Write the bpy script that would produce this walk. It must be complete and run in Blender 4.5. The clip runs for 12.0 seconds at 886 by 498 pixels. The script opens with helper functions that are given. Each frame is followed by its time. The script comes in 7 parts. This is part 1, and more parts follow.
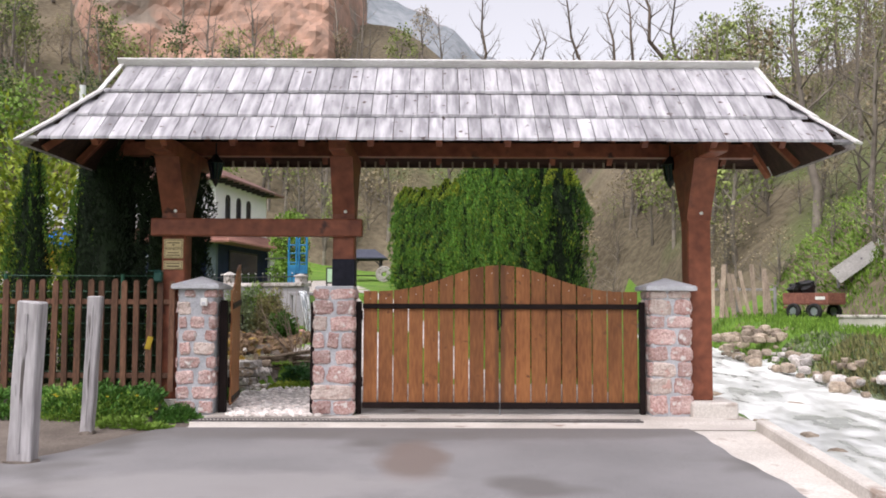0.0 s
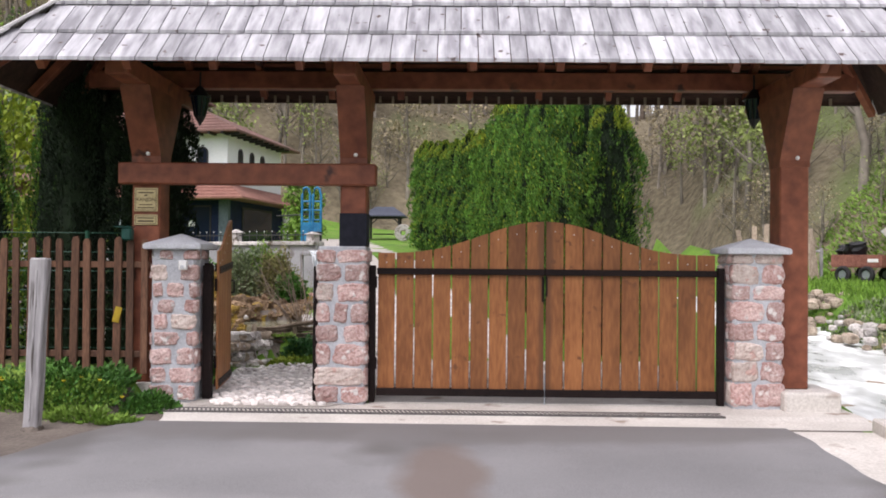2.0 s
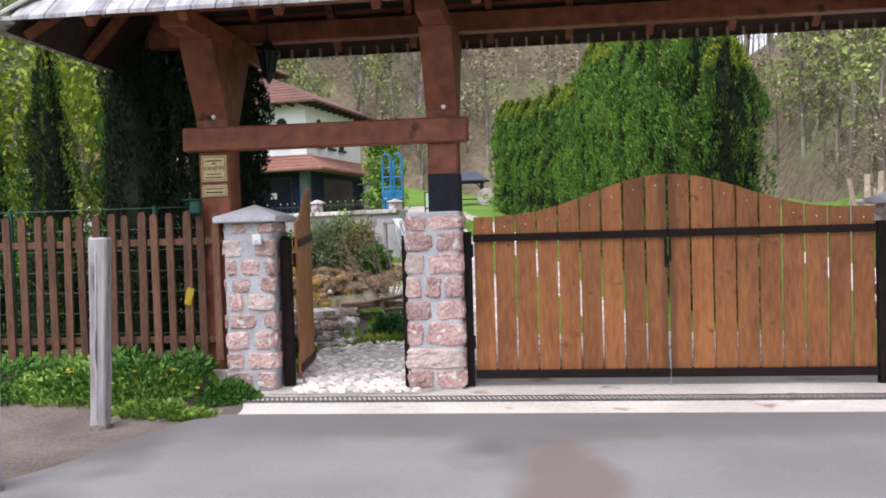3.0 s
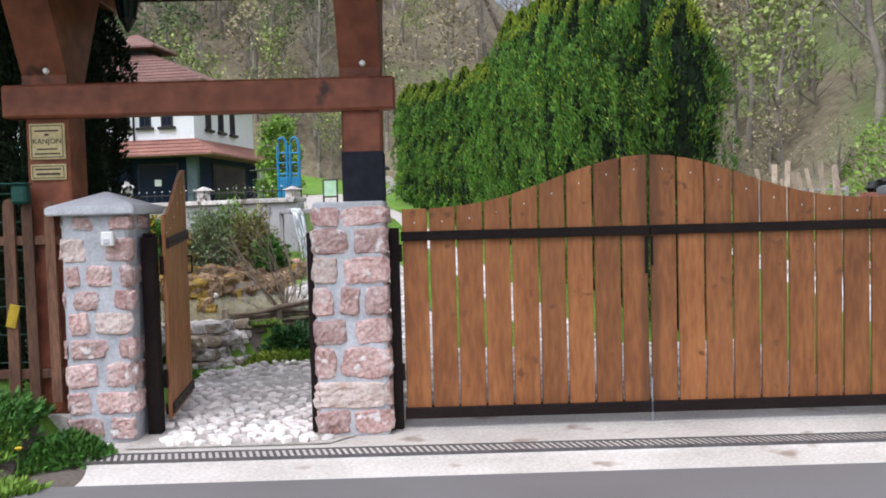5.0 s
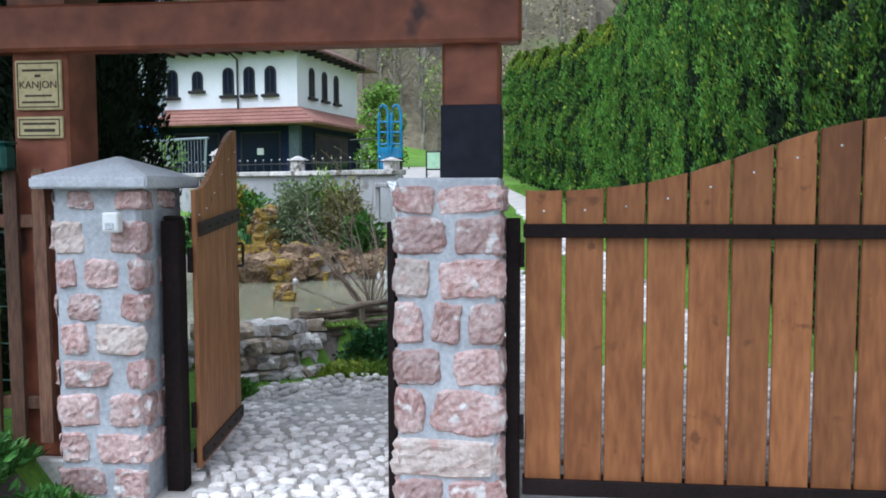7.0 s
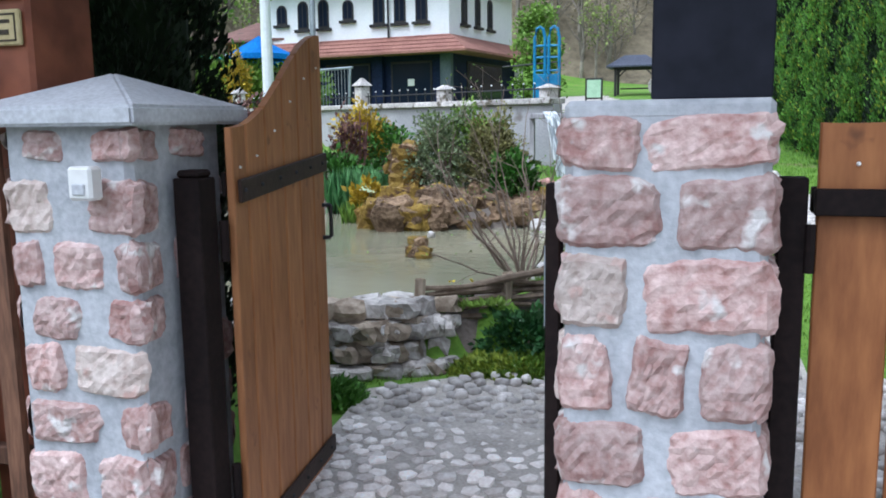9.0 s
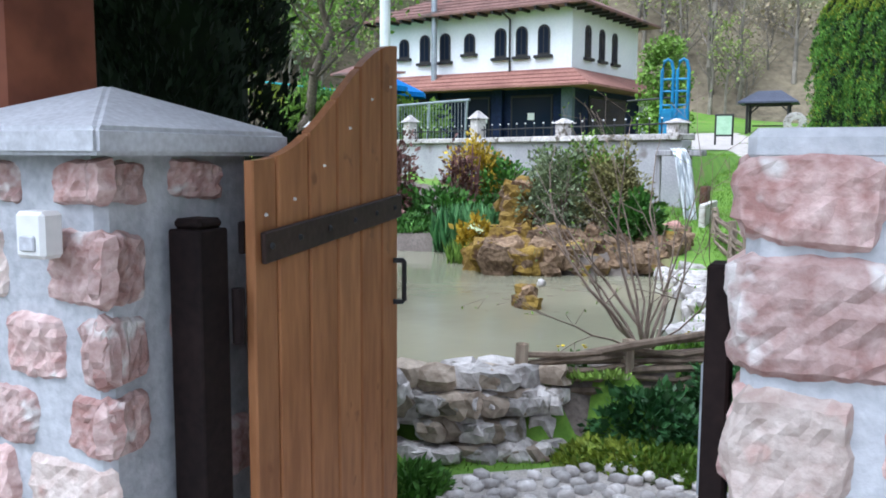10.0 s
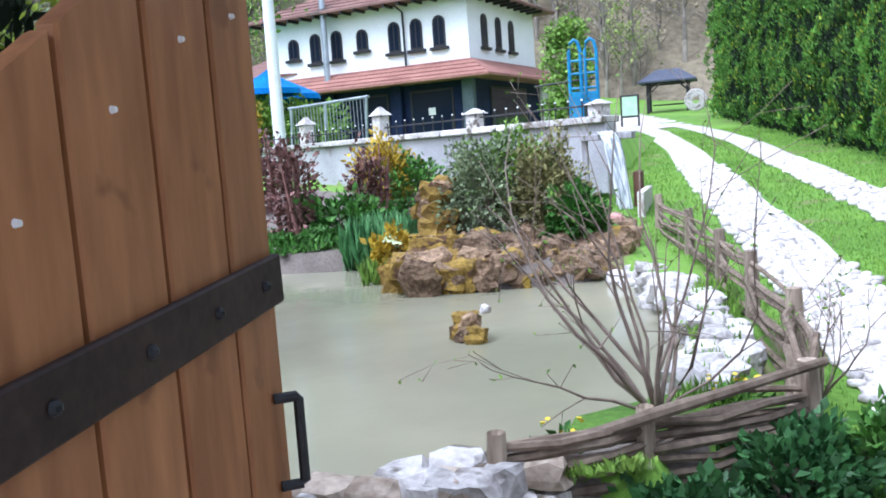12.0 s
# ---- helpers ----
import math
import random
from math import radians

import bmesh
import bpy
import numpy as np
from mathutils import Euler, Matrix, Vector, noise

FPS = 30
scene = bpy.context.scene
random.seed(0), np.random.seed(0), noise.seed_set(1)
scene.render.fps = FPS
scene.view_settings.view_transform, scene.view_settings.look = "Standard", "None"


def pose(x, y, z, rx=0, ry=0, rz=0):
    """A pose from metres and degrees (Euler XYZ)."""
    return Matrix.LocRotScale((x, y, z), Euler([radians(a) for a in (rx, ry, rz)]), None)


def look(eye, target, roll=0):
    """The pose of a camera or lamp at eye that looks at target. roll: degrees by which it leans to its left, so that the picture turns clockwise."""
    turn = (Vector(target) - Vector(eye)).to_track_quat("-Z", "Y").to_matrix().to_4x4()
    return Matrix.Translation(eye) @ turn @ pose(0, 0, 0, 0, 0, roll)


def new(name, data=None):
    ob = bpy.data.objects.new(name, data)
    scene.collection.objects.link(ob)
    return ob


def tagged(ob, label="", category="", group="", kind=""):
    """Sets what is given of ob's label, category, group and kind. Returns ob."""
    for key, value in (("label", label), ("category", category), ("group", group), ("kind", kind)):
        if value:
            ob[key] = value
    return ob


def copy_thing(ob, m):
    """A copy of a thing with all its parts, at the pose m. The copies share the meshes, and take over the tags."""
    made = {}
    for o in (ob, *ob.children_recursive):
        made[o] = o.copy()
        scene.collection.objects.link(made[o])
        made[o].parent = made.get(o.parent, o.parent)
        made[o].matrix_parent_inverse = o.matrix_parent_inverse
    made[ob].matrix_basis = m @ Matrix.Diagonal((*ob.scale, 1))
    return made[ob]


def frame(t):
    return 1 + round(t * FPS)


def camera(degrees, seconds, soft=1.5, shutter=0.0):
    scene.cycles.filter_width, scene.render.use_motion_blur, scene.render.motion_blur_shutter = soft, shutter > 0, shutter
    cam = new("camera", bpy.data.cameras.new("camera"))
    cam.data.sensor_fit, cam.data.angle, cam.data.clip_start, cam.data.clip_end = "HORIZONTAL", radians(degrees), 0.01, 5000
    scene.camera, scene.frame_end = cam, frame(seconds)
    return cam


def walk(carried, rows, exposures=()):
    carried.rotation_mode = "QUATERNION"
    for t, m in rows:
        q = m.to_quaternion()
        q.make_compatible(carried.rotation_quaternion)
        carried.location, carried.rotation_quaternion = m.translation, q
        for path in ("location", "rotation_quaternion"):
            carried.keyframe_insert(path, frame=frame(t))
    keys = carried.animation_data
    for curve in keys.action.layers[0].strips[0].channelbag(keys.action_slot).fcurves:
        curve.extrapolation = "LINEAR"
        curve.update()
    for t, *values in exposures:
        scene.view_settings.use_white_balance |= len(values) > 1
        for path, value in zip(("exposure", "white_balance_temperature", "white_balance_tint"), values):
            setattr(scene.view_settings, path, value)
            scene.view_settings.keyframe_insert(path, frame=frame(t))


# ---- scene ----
cam = camera(55.3, 12.0, soft=1.8)
METRES, EYE, TILT, LEAN, TURN = 10.2, 1.33, 0.0, 0.0, -0.3
ROWS = [
    (0.0, 0.0, 0.0, 0.0, -0.01, 3.59, -0.21),
    (0.5, -0.0017, 0.0438, 0.0019, 0.57, 2.81, -1.49),
    (1.0, -0.0073, 0.0943, 0.0027, -2.37, 2.12, 0.58),
    (1.5, -0.0109, 0.1367, 0.0029, -0.42, 1.32, 2.66),
    (2.0, -0.0126, 0.1817, 0.0052, 1.27, 0.8, -0.51),
    (2.5, -0.0267, 0.2321, 0.0068, 2.31, -0.66, 1.14),
    (3.0, -0.034, 0.278, 0.0053, 6.74, -1.51, 1.67),
    (3.5, -0.0412, 0.3155, 0.008, 3.12, -0.46, -0.11),
    (5.5, -0.0725, 0.4845, 0.0099, -0.65, -3.2, 1.49),
    (6.0, -0.0764, 0.5282, 0.0121, 0.08, -3.62, 0.26),
    (6.5, -0.0835, 0.5669, 0.0162, -1.84, -4.04, 2.21),
    (7.0, -0.0836, 0.6071, 0.0135, 6.72, -4.12, 0.14),
    (9.0, -0.1151, 0.7715, 0.0139, 17.13, -8.63, 0.74),
    (9.5, -0.1224, 0.8115, 0.0186, 24.84, -4.11, 0.42),
    (10.0, -0.134, 0.8438, 0.0141, 25.17, -6.33, -0.31),
    (10.5, -0.1506, 0.8792, 0.0186, 27.81, -4.71, -0.28),
    (11.0, -0.1651, 0.9112, 0.0193, 28.53, -4.36, -1.66),
    (11.5, -0.1865, 0.939, 0.019, 20.78, -5.76, 4.07),
    (11.7, -0.1898, 0.95, 0.0175, 20.9, -6.0, 4.0),
    (12.0, -0.1946, 0.9667, 0.0148, 18.49, -6.6, 3.94),
]
walk(cam, [(t, pose(0, 0, EYE, TILT, LEAN, TURN) @ pose(METRES * x, METRES * y, METRES * z, 90 + pitch, roll, yaw)) for t, x, y, z, yaw, pitch, roll in ROWS],
     exposures=[(0.0, 0.36, 6550, 18), (2.0, 0.37, 6450, 18), (2.5, 0.54, 6300, 18), (3.0, 0.56, 6250, 18), (5.5, 0.5, 5850, 12), (7.0, 0.46, 5400, 7), (9.0, 0.55, 5450, 9), (10.5, 0.95, 5450, 12), (12.0, 1.12, 5250, 14)])

# ---- world, sun and exposure ----
world = bpy.data.worlds.new("world")
scene.world = world
world.use_nodes = True
wn = world.node_tree
sky = wn.nodes.new("ShaderNodeTexSky")
sky.sky_type, sky.sun_disc = "NISHITA", False
sky.sun_elevation, sky.sun_rotation = radians(62), radians(215)
sky.air_density, sky.dust_density, sky.ozone_density = 1.0, 4.0, 1.0
pale = wn.nodes.new("ShaderNodeHueSaturation")
pale.inputs["Saturation"].default_value = 0.2
pale.inputs["Value"].default_value = 1.4
wn.links.new(sky.outputs[0], pale.inputs["Color"])
wn.links.new(pale.outputs[0], wn.nodes["Background"].inputs[0])
wn.nodes["Background"].inputs[1].default_value = 0.15
sun = new("sun", bpy.data.lights.new("sun", "SUN"))
sun.data.energy, sun.data.angle, sun.data.color = 0.75, radians(50), (1.0, 0.97, 0.93)
sun.matrix_world = look((-11, -14, 36), (0, 0, 0))

# ---- materials ----
def mat(name, c1, c2, scale=2.0, fine=30.0, rough=0.8, bump=0.3, stretch=(1, 1, 1), vary=0.0, island=0.0, metal=0.0,
        spots=None, spot_scale=3.0, spot_at=0.62, spec=0.4, depth=0.02, knots=False, tone=0.0):
    """A worn surface: two colours mixed by broad and fine noise, with stains, relief, and variation from piece to piece."""
    m = bpy.data.materials.new(name)
    m.use_nodes = True
    nt = m.node_tree
    n, ln = nt.nodes, nt.links
    bsdf = n["Principled BSDF"]
    geo = n.new("ShaderNodeNewGeometry")
    mp = n.new("ShaderNodeMapping")
    mp.inputs["Scale"].default_value = stretch
    ln.new(geo.outputs["Position"], mp.inputs["Vector"])
    vec = mp.outputs[0]
    info = n.new("ShaderNodeObjectInfo")
    if vary:
        add = n.new("ShaderNodeVectorMath")
        add.operation = "ADD"
        com = n.new("ShaderNodeCombineXYZ")
        mul = n.new("ShaderNodeMath")
        mul.operation = "MULTIPLY"
        mul.inputs[1].default_value = 37.0
        ln.new(info.outputs["Random"], mul.inputs[0])
        ln.new(mul.outputs[0], com.inputs[0])
        ln.new(mul.outputs[0], com.inputs[2])
        ln.new(vec, add.inputs[0])
        ln.new(com.outputs[0], add.inputs[1])
        vec = add.outputs[0]
    big = n.new("ShaderNodeTexNoise")
    big.inputs["Scale"].default_value, big.inputs["Detail"].default_value = scale, 5
    ln.new(vec, big.inputs["Vector"])
    small = n.new("ShaderNodeTexNoise")
    small.inputs["Scale"].default_value, small.inputs["Detail"].default_value = fine, 4
    ln.new(vec, small.inputs["Vector"])
    mixf = n.new("ShaderNodeMath")
    mixf.operation = "MULTIPLY_ADD"
    mixf.inputs[1].default_value = 0.5
    ln.new(small.outputs[0], mixf.inputs[0])
    half = n.new("ShaderNodeMath")
    half.operation = "MULTIPLY"
    half.inputs[1].default_value = 0.5
    ln.new(big.outputs[0], half.inputs[0])
    ln.new(half.outputs[0], mixf.inputs[2])
    ramp = n.new("ShaderNodeValToRGB")
    ramp.color_ramp.elements[0].position, ramp.color_ramp.elements[1].position = 0.38, 0.68
    ramp.color_ramp.elements[0].color, ramp.color_ramp.elements[1].color = (*c1, 1), (*c2, 1)
    ln.new(mixf.outputs[0], ramp.inputs[0])
    col = ramp.outputs[0]
    if vary or island:
        hsv = n.new("ShaderNodeHueSaturation")
        rng = n.new("ShaderNodeMapRange")
        amount = vary or island
        rng.inputs["To Min"].default_value, rng.inputs["To Max"].default_value = 1 - amount, 1 + amount
        ln.new(info.outputs["Random"] if vary else geo.outputs["Random Per Island"], rng.inputs["Value"])
        ln.new(rng.outputs[0], hsv.inputs["Value"])
        ln.new(col, hsv.inputs["Color"])
        col = hsv.outputs[0]
    if tone:
        hue = n.new("ShaderNodeHueSaturation")
        each = n.new("ShaderNodeMapRange")
        each.inputs["To Min"].default_value, each.inputs["To Max"].default_value = 1 - tone, 1 + tone
        ln.new(info.outputs["Random"], each.inputs["Value"])
        ln.new(each.outputs[0], hue.inputs["Value"])
        ln.new(col, hue.inputs["Color"])
        col = hue.outputs[0]
    if spots:
        sp = n.new("ShaderNodeTexNoise")
        sp.inputs["Scale"].default_value, sp.inputs["Detail"].default_value = spot_scale, 3
        ln.new(geo.outputs["Position"] if knots else vec, sp.inputs["Vector"])
        sr = n.new("ShaderNodeMapRange")
        sr.inputs["From Min"].default_value, sr.inputs["From Max"].default_value = spot_at, spot_at + 0.07
        ln.new(sp.outputs[0], sr.inputs["Value"])
        mx = n.new("ShaderNodeMix")
        mx.data_type = "RGBA"
        ln.new(sr.outputs[0], mx.inputs["Factor"])
        ln.new(col, mx.inputs["A"])
        mx.inputs["B"].default_value = (*spots, 1)
        col = mx.outputs["Result"]
    ln.new(col, bsdf.inputs["Base Color"])
    bsdf.inputs["Roughness"].default_value, bsdf.inputs["Metallic"].default_value = rough, metal
    bsdf.inputs["Specular IOR Level"].default_value = spec
    if bump:
        b = n.new("ShaderNodeBump")
        b.inputs["Strength"].default_value, b.inputs["Distance"].default_value = bump, depth
        ln.new(mixf.outputs[0], b.inputs["Height"])
        ln.new(b.outputs[0], bsdf.inputs["Normal"])
    return m


M = {}
M["grass"] = mat("grass", (0.07, 0.16, 0.015), (0.17, 0.31, 0.035), 0.8, 25, 0.9, 0.6, spots=(0.17, 0.16, 0.07), spot_scale=1.3, spot_at=0.6)
M["blade"] = mat("grass_blade", (0.1, 0.21, 0.02), (0.24, 0.4, 0.055), 2, 20, 0.8, 0, island=0.35)
M["soil"] = mat("soil", (0.1, 0.083, 0.07), (0.2, 0.17, 0.145), 2, 40, 0.95, 0.6)
M["asphalt"] = mat("asphalt", (0.15, 0.148, 0.152), (0.275, 0.27, 0.275), 0.5, 160, 0.75, 0.35, spots=(0.128, 0.122, 0.12), spot_scale=0.45, spot_at=0.54, depth=0.006)
def stain(name, colour, c, size, ragged=0.5, most=0.8):
    """A spill with a ragged outline on a surface, round c and of the given half-widths."""
    m = M[name]
    n, ln = m.node_tree.nodes, m.node_tree.links
    b = n["Principled BSDF"]
    old = b.inputs["Base Color"].links[0].from_socket
    geo, mp, grad = n.new("ShaderNodeNewGeometry"), n.new("ShaderNodeMapping"), n.new("ShaderNodeVectorMath")
    mp.inputs["Location"].default_value = (-c[0] / size[0], -c[1] / size[1], 0)
    mp.inputs["Scale"].default_value = (1 / size[0], 1 / size[1], 0)
    grad.operation = "LENGTH"
    ln.new(geo.outputs["Position"], mp.inputs["Vector"])
    ln.new(mp.outputs[0], grad.inputs[0])
    ns = n.new("ShaderNodeTexNoise")
    ns.inputs["Scale"].default_value, ns.inputs["Detail"].default_value = 2.2, 6
    ln.new(geo.outputs["Position"], ns.inputs["Vector"])
    add = n.new("ShaderNodeMath")
    add.operation = "MULTIPLY_ADD"
    add.inputs[1].default_value = ragged * 2
    ln.new(ns.outputs[0], add.inputs[0])
    ln.new(grad.outputs["Value"], add.inputs[2])
    r = n.new("ShaderNodeMapRange")
    r.inputs["From Min"].default_value, r.inputs["From Max"].default_value = 0.75 + ragged, 1.3 + ragged
    r.inputs["To Min"].default_value, r.inputs["To Max"].default_value = most, 0.0
    ln.new(add.outputs[0], r.inputs["Value"])
    mx = n.new("ShaderNodeMix")
    mx.data_type = "RGBA"
    ln.new(r.outputs[0], mx.inputs["Factor"])
    ln.new(old, mx.inputs["A"])
    mx.inputs["B"].default_value = (*colour, 1)
    ln.new(mx.outputs["Result"], b.inputs["Base Color"])


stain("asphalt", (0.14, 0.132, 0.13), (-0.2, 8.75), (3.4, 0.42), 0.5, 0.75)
stain("asphalt", (0.15, 0.112, 0.094), (-0.2, 7.35), (0.28, 0.75), 0.45, 0.75)
stain("asphalt", (0.3, 0.29, 0.29), (-1.6, 6.3), (1.5, 0.5), 0.6, 0.6)
M["concrete"] = mat("concrete", (0.45, 0.42, 0.385), (0.7, 0.665, 0.62), 1.5, 45, 0.9, 0.35, spots=(0.3, 0.24, 0.2), spot_scale=2.2, spot_at=0.63, depth=0.01)
M["wallrender"] = mat("grey_lilac_render", (0.3, 0.295, 0.31), (0.46, 0.45, 0.465), 1.2, 40, 0.92, 0.3, spots=(0.22, 0.2, 0.19), spot_scale=1.8, spot_at=0.62, depth=0.01)
M["cap"] = mat("cap_concrete", (0.44, 0.45, 0.48), (0.64, 0.66, 0.7), 4, 70, 0.9, 0.35, depth=0.008)
M["mortar"] = mat("mortar", (0.37, 0.385, 0.415), (0.58, 0.595, 0.625), 6, 40, 0.95, 0.6, depth=0.015)
M["stone"] = mat("stone", (0.34, 0.19, 0.17), (0.68, 0.54, 0.51), 7, 42, 0.88, 0.8, vary=0.24, spots=(0.66, 0.62, 0.6), spot_scale=10, spot_at=0.59, depth=0.02)
M["palestone"] = mat("pale_stone", (0.44, 0.34, 0.3), (0.72, 0.64, 0.59), 9, 42, 0.88, 0.8, vary=0.15, spots=(0.5, 0.33, 0.29), spot_scale=10, spot_at=0.6, depth=0.02)
M["greystone"] = mat("greystone", (0.34, 0.31, 0.29), (0.72, 0.69, 0.66), 5, 30, 0.9, 0.8, vary=0.25, spots=(0.14, 0.12, 0.09), spot_scale=6, spot_at=0.58, depth=0.03)
M["whitestone"] = mat("whitestone", (0.27, 0.25, 0.23), (0.6, 0.57, 0.55), 8, 30, 0.9, 0.8, vary=0.22, depth=0.02)
M["tufa"] = mat("tufa", (0.075, 0.042, 0.022), (0.36, 0.25, 0.155), 6, 26, 0.95, 1.0, vary=0.3, spots=(0.3, 0.2, 0.03), spot_scale=3.5, spot_at=0.6, depth=0.06)
M["cobble"] = mat("cobble", (0.68, 0.61, 0.57), (0.94, 0.91, 0.88), 9, 50, 0.85, 0.5, vary=0.3, depth=0.01)
M["cobbles"] = mat("cobbles", (0.44, 0.405, 0.38), (0.74, 0.71, 0.69), 5, 40, 0.85, 0.5, island=0.32, depth=0.01)
M["bed"] = mat("gravel_bed", (0.34, 0.31, 0.28), (0.58, 0.54, 0.5), 5, 70, 0.95, 0.6)
M["redwood"] = mat("red_stained_timber", (0.13, 0.036, 0.018), (0.28, 0.092, 0.046), 1.6, 4.5, 0.55, 0.12, stretch=(2, 2, 2), vary=0.15, spots=(0.05, 0.02, 0.015), spot_scale=1.6, spot_at=0.64)
M["board"] = mat("gate_board", (0.18, 0.064, 0.02), (0.34, 0.138, 0.047), 1.3, 9, 0.55, 0.15, stretch=(4, 4, 0.8), vary=0.22, spots=(0.15, 0.056, 0.02), spot_scale=9, spot_at=0.66, depth=0.006, knots=True)
stain("board", (0.085, 0.036, 0.016), (0.72, 9.95), (0.06, 3.0), 0.5, 0.65)
M["leafboard"] = mat("light_gate_board", (0.25, 0.1, 0.036), (0.44, 0.2, 0.08), 1.2, 9, 0.55, 0.15, stretch=(4, 4, 0.7), vary=0.14, spots=(0.22, 0.088, 0.033), spot_scale=10, spot_at=0.66, depth=0.006, knots=True)
M["picket"] = mat("picket", (0.075, 0.036, 0.022), (0.19, 0.095, 0.055), 2, 12, 0.75, 0.3, stretch=(8, 8, 1.2), vary=0.3, depth=0.006)
M["shingle"] = mat("weathered_shingle", (0.22, 0.215, 0.235), (0.56, 0.555, 0.585), 1.3, 3, 0.9, 0.25, stretch=(5, 0.9, 0.9), vary=0.2, spots=(0.1, 0.07, 0.065), spot_scale=11, spot_at=0.66, depth=0.01, knots=True)
M["shingles"] = mat("weathered_shingles", (0.27, 0.245, 0.24), (0.57, 0.535, 0.53), 2.0, 8, 0.9, 0.5, stretch=(16, 2.0, 2.0), island=0.2, depth=0.01)
M["ridge"] = mat("ridge_board", (0.56, 0.54, 0.54), (0.78, 0.77, 0.77), 2, 12, 0.85, 0.3, stretch=(1.5, 8, 8), vary=0.1)
# wood colour darkened for the shade under the roof
M["darkwood"] = mat("shaded_boarding", (0.025, 0.012, 0.008), (0.07, 0.035, 0.024), 2, 12, 0.85, 0.3, stretch=(1, 8, 8))
M["oldboard"] = mat("old_brown_board", (0.2, 0.15, 0.11), (0.46, 0.38, 0.29), 2, 9, 0.9, 0.5, stretch=(6, 6, 0.8), vary=0.25)
M["bankstone"] = mat("tan_river_stone", (0.2, 0.155, 0.115), (0.52, 0.44, 0.35), 5, 24, 0.9, 0.7, vary=0.3)
M["greywood"] = mat("grey_weathered_wood", (0.25, 0.24, 0.245), (0.5, 0.485, 0.5), 1.6, 5, 0.9, 0.5, stretch=(6, 6, 0.7), vary=0.15, spots=(0.1, 0.09, 0.085), spot_scale=2.5, spot_at=0.62)
M["steel"] = mat("dark_brown_steel", (0.009, 0.006, 0.006), (0.021, 0.013, 0.012), 5, 50, 0.75, 0.12, spec=0.15)
M["strap"] = mat("brown_painted_steel", (0.024, 0.014, 0.011), (0.055, 0.033, 0.026), 5, 50, 0.65, 0.12, spec=0.3)
M["black"] = mat("black_iron", (0.008, 0.008, 0.009), (0.025, 0.025, 0.027), 8, 60, 0.5, 0.2)
M["boot"] = mat("navy_sheet_metal", (0.01, 0.011, 0.018), (0.022, 0.023, 0.036), 2, 14, 0.7, 0.08, spec=0.2)
M["grate"] = mat("cast_iron_grate", (0.06, 0.055, 0.055), (0.14, 0.13, 0.125), 8, 60, 0.7, 0.3)
M["void"] = mat("hollow_shade_black", (0.01, 0.01, 0.01), (0.02, 0.02, 0.02), 8, 60, 0.9, 0)
M["brass"] = mat("cream_plaque", (0.42, 0.34, 0.17), (0.6, 0.5, 0.28), 6, 40, 0.6, 0.1)
M["ink"] = mat("dark_lettering", (0.04, 0.03, 0.02), (0.07, 0.05, 0.03), 20, 60, 0.7, 0)
M["white"] = mat("white_render", (0.78, 0.8, 0.83), (0.88, 0.89, 0.91), 0.6, 12, 0.9, 0.15)
M["whiteplastic"] = mat("white_plastic", (0.75, 0.75, 0.74), (0.85, 0.85, 0.84), 6, 40, 0.4, 0)
M["rooftile"] = mat("red_roof_tile", (0.12, 0.065, 0.055), (0.27, 0.15, 0.125), 0.9, 10, 0.9, 0.5, stretch=(1, 1, 3), spots=(0.1, 0.07, 0.06), spot_scale=0.9, spot_at=0.6)
M["skirttile"] = mat("bright_roof_tile", (0.21, 0.095, 0.075), (0.39, 0.195, 0.15), 0.9, 10, 0.9, 0.5, stretch=(1, 1, 3))
M["navy"] = mat("dark_navy_boarding", (0.005, 0.01, 0.034), (0.014, 0.026, 0.075), 1.5, 12, 0.7, 0.15, spec=0.2)
M["slate"] = mat("grey_blue_column", (0.06, 0.085, 0.1), (0.12, 0.15, 0.17), 1.5, 12, 0.8, 0.15)
M["frame"] = mat("dark_window_frame", (0.012, 0.011, 0.012), (0.03, 0.028, 0.028), 4, 30, 0.5, 0)
M["brick"] = mat("chimney_brick", (0.2, 0.07, 0.05), (0.36, 0.16, 0.12), 5, 20, 0.9, 0.4)
M["zinc"] = mat("galvanised_pipe", (0.3, 0.34, 0.38), (0.48, 0.52, 0.56), 3, 20, 0.4, 0.1, metal=0.6)
M["pole"] = mat("white_painted_pole", (0.66, 0.68, 0.7), (0.8, 0.82, 0.84), 3, 20, 0.45, 0.05)
M["blue"] = mat("blue_painted_steel", (0.01, 0.12, 0.28), (0.03, 0.26, 0.5), 2, 20, 0.45, 0.1)
M["parasol"] = mat("blue_canvas", (0.0, 0.12, 0.45), (0.02, 0.24, 0.7), 2, 20, 0.8, 0.1)
M["teal"] = mat("turquoise_sheet", (0.02, 0.3, 0.36), (0.08, 0.45, 0.5), 2, 20, 0.6, 0.1)
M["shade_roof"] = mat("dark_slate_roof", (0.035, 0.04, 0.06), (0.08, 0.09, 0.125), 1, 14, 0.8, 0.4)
M["signgreen"] = mat("pale_green_sign", (0.35, 0.55, 0.36), (0.5, 0.7, 0.5), 3, 20, 0.6, 0)
M["mail"] = mat("dark_green_box", (0.005, 0.05, 0.04), (0.015, 0.09, 0.075), 6, 30, 0.45, 0.05)
M["wire"] = mat("green_coated_wire", (0.01, 0.07, 0.04), (0.02, 0.12, 0.07), 6, 30, 0.5, 0)
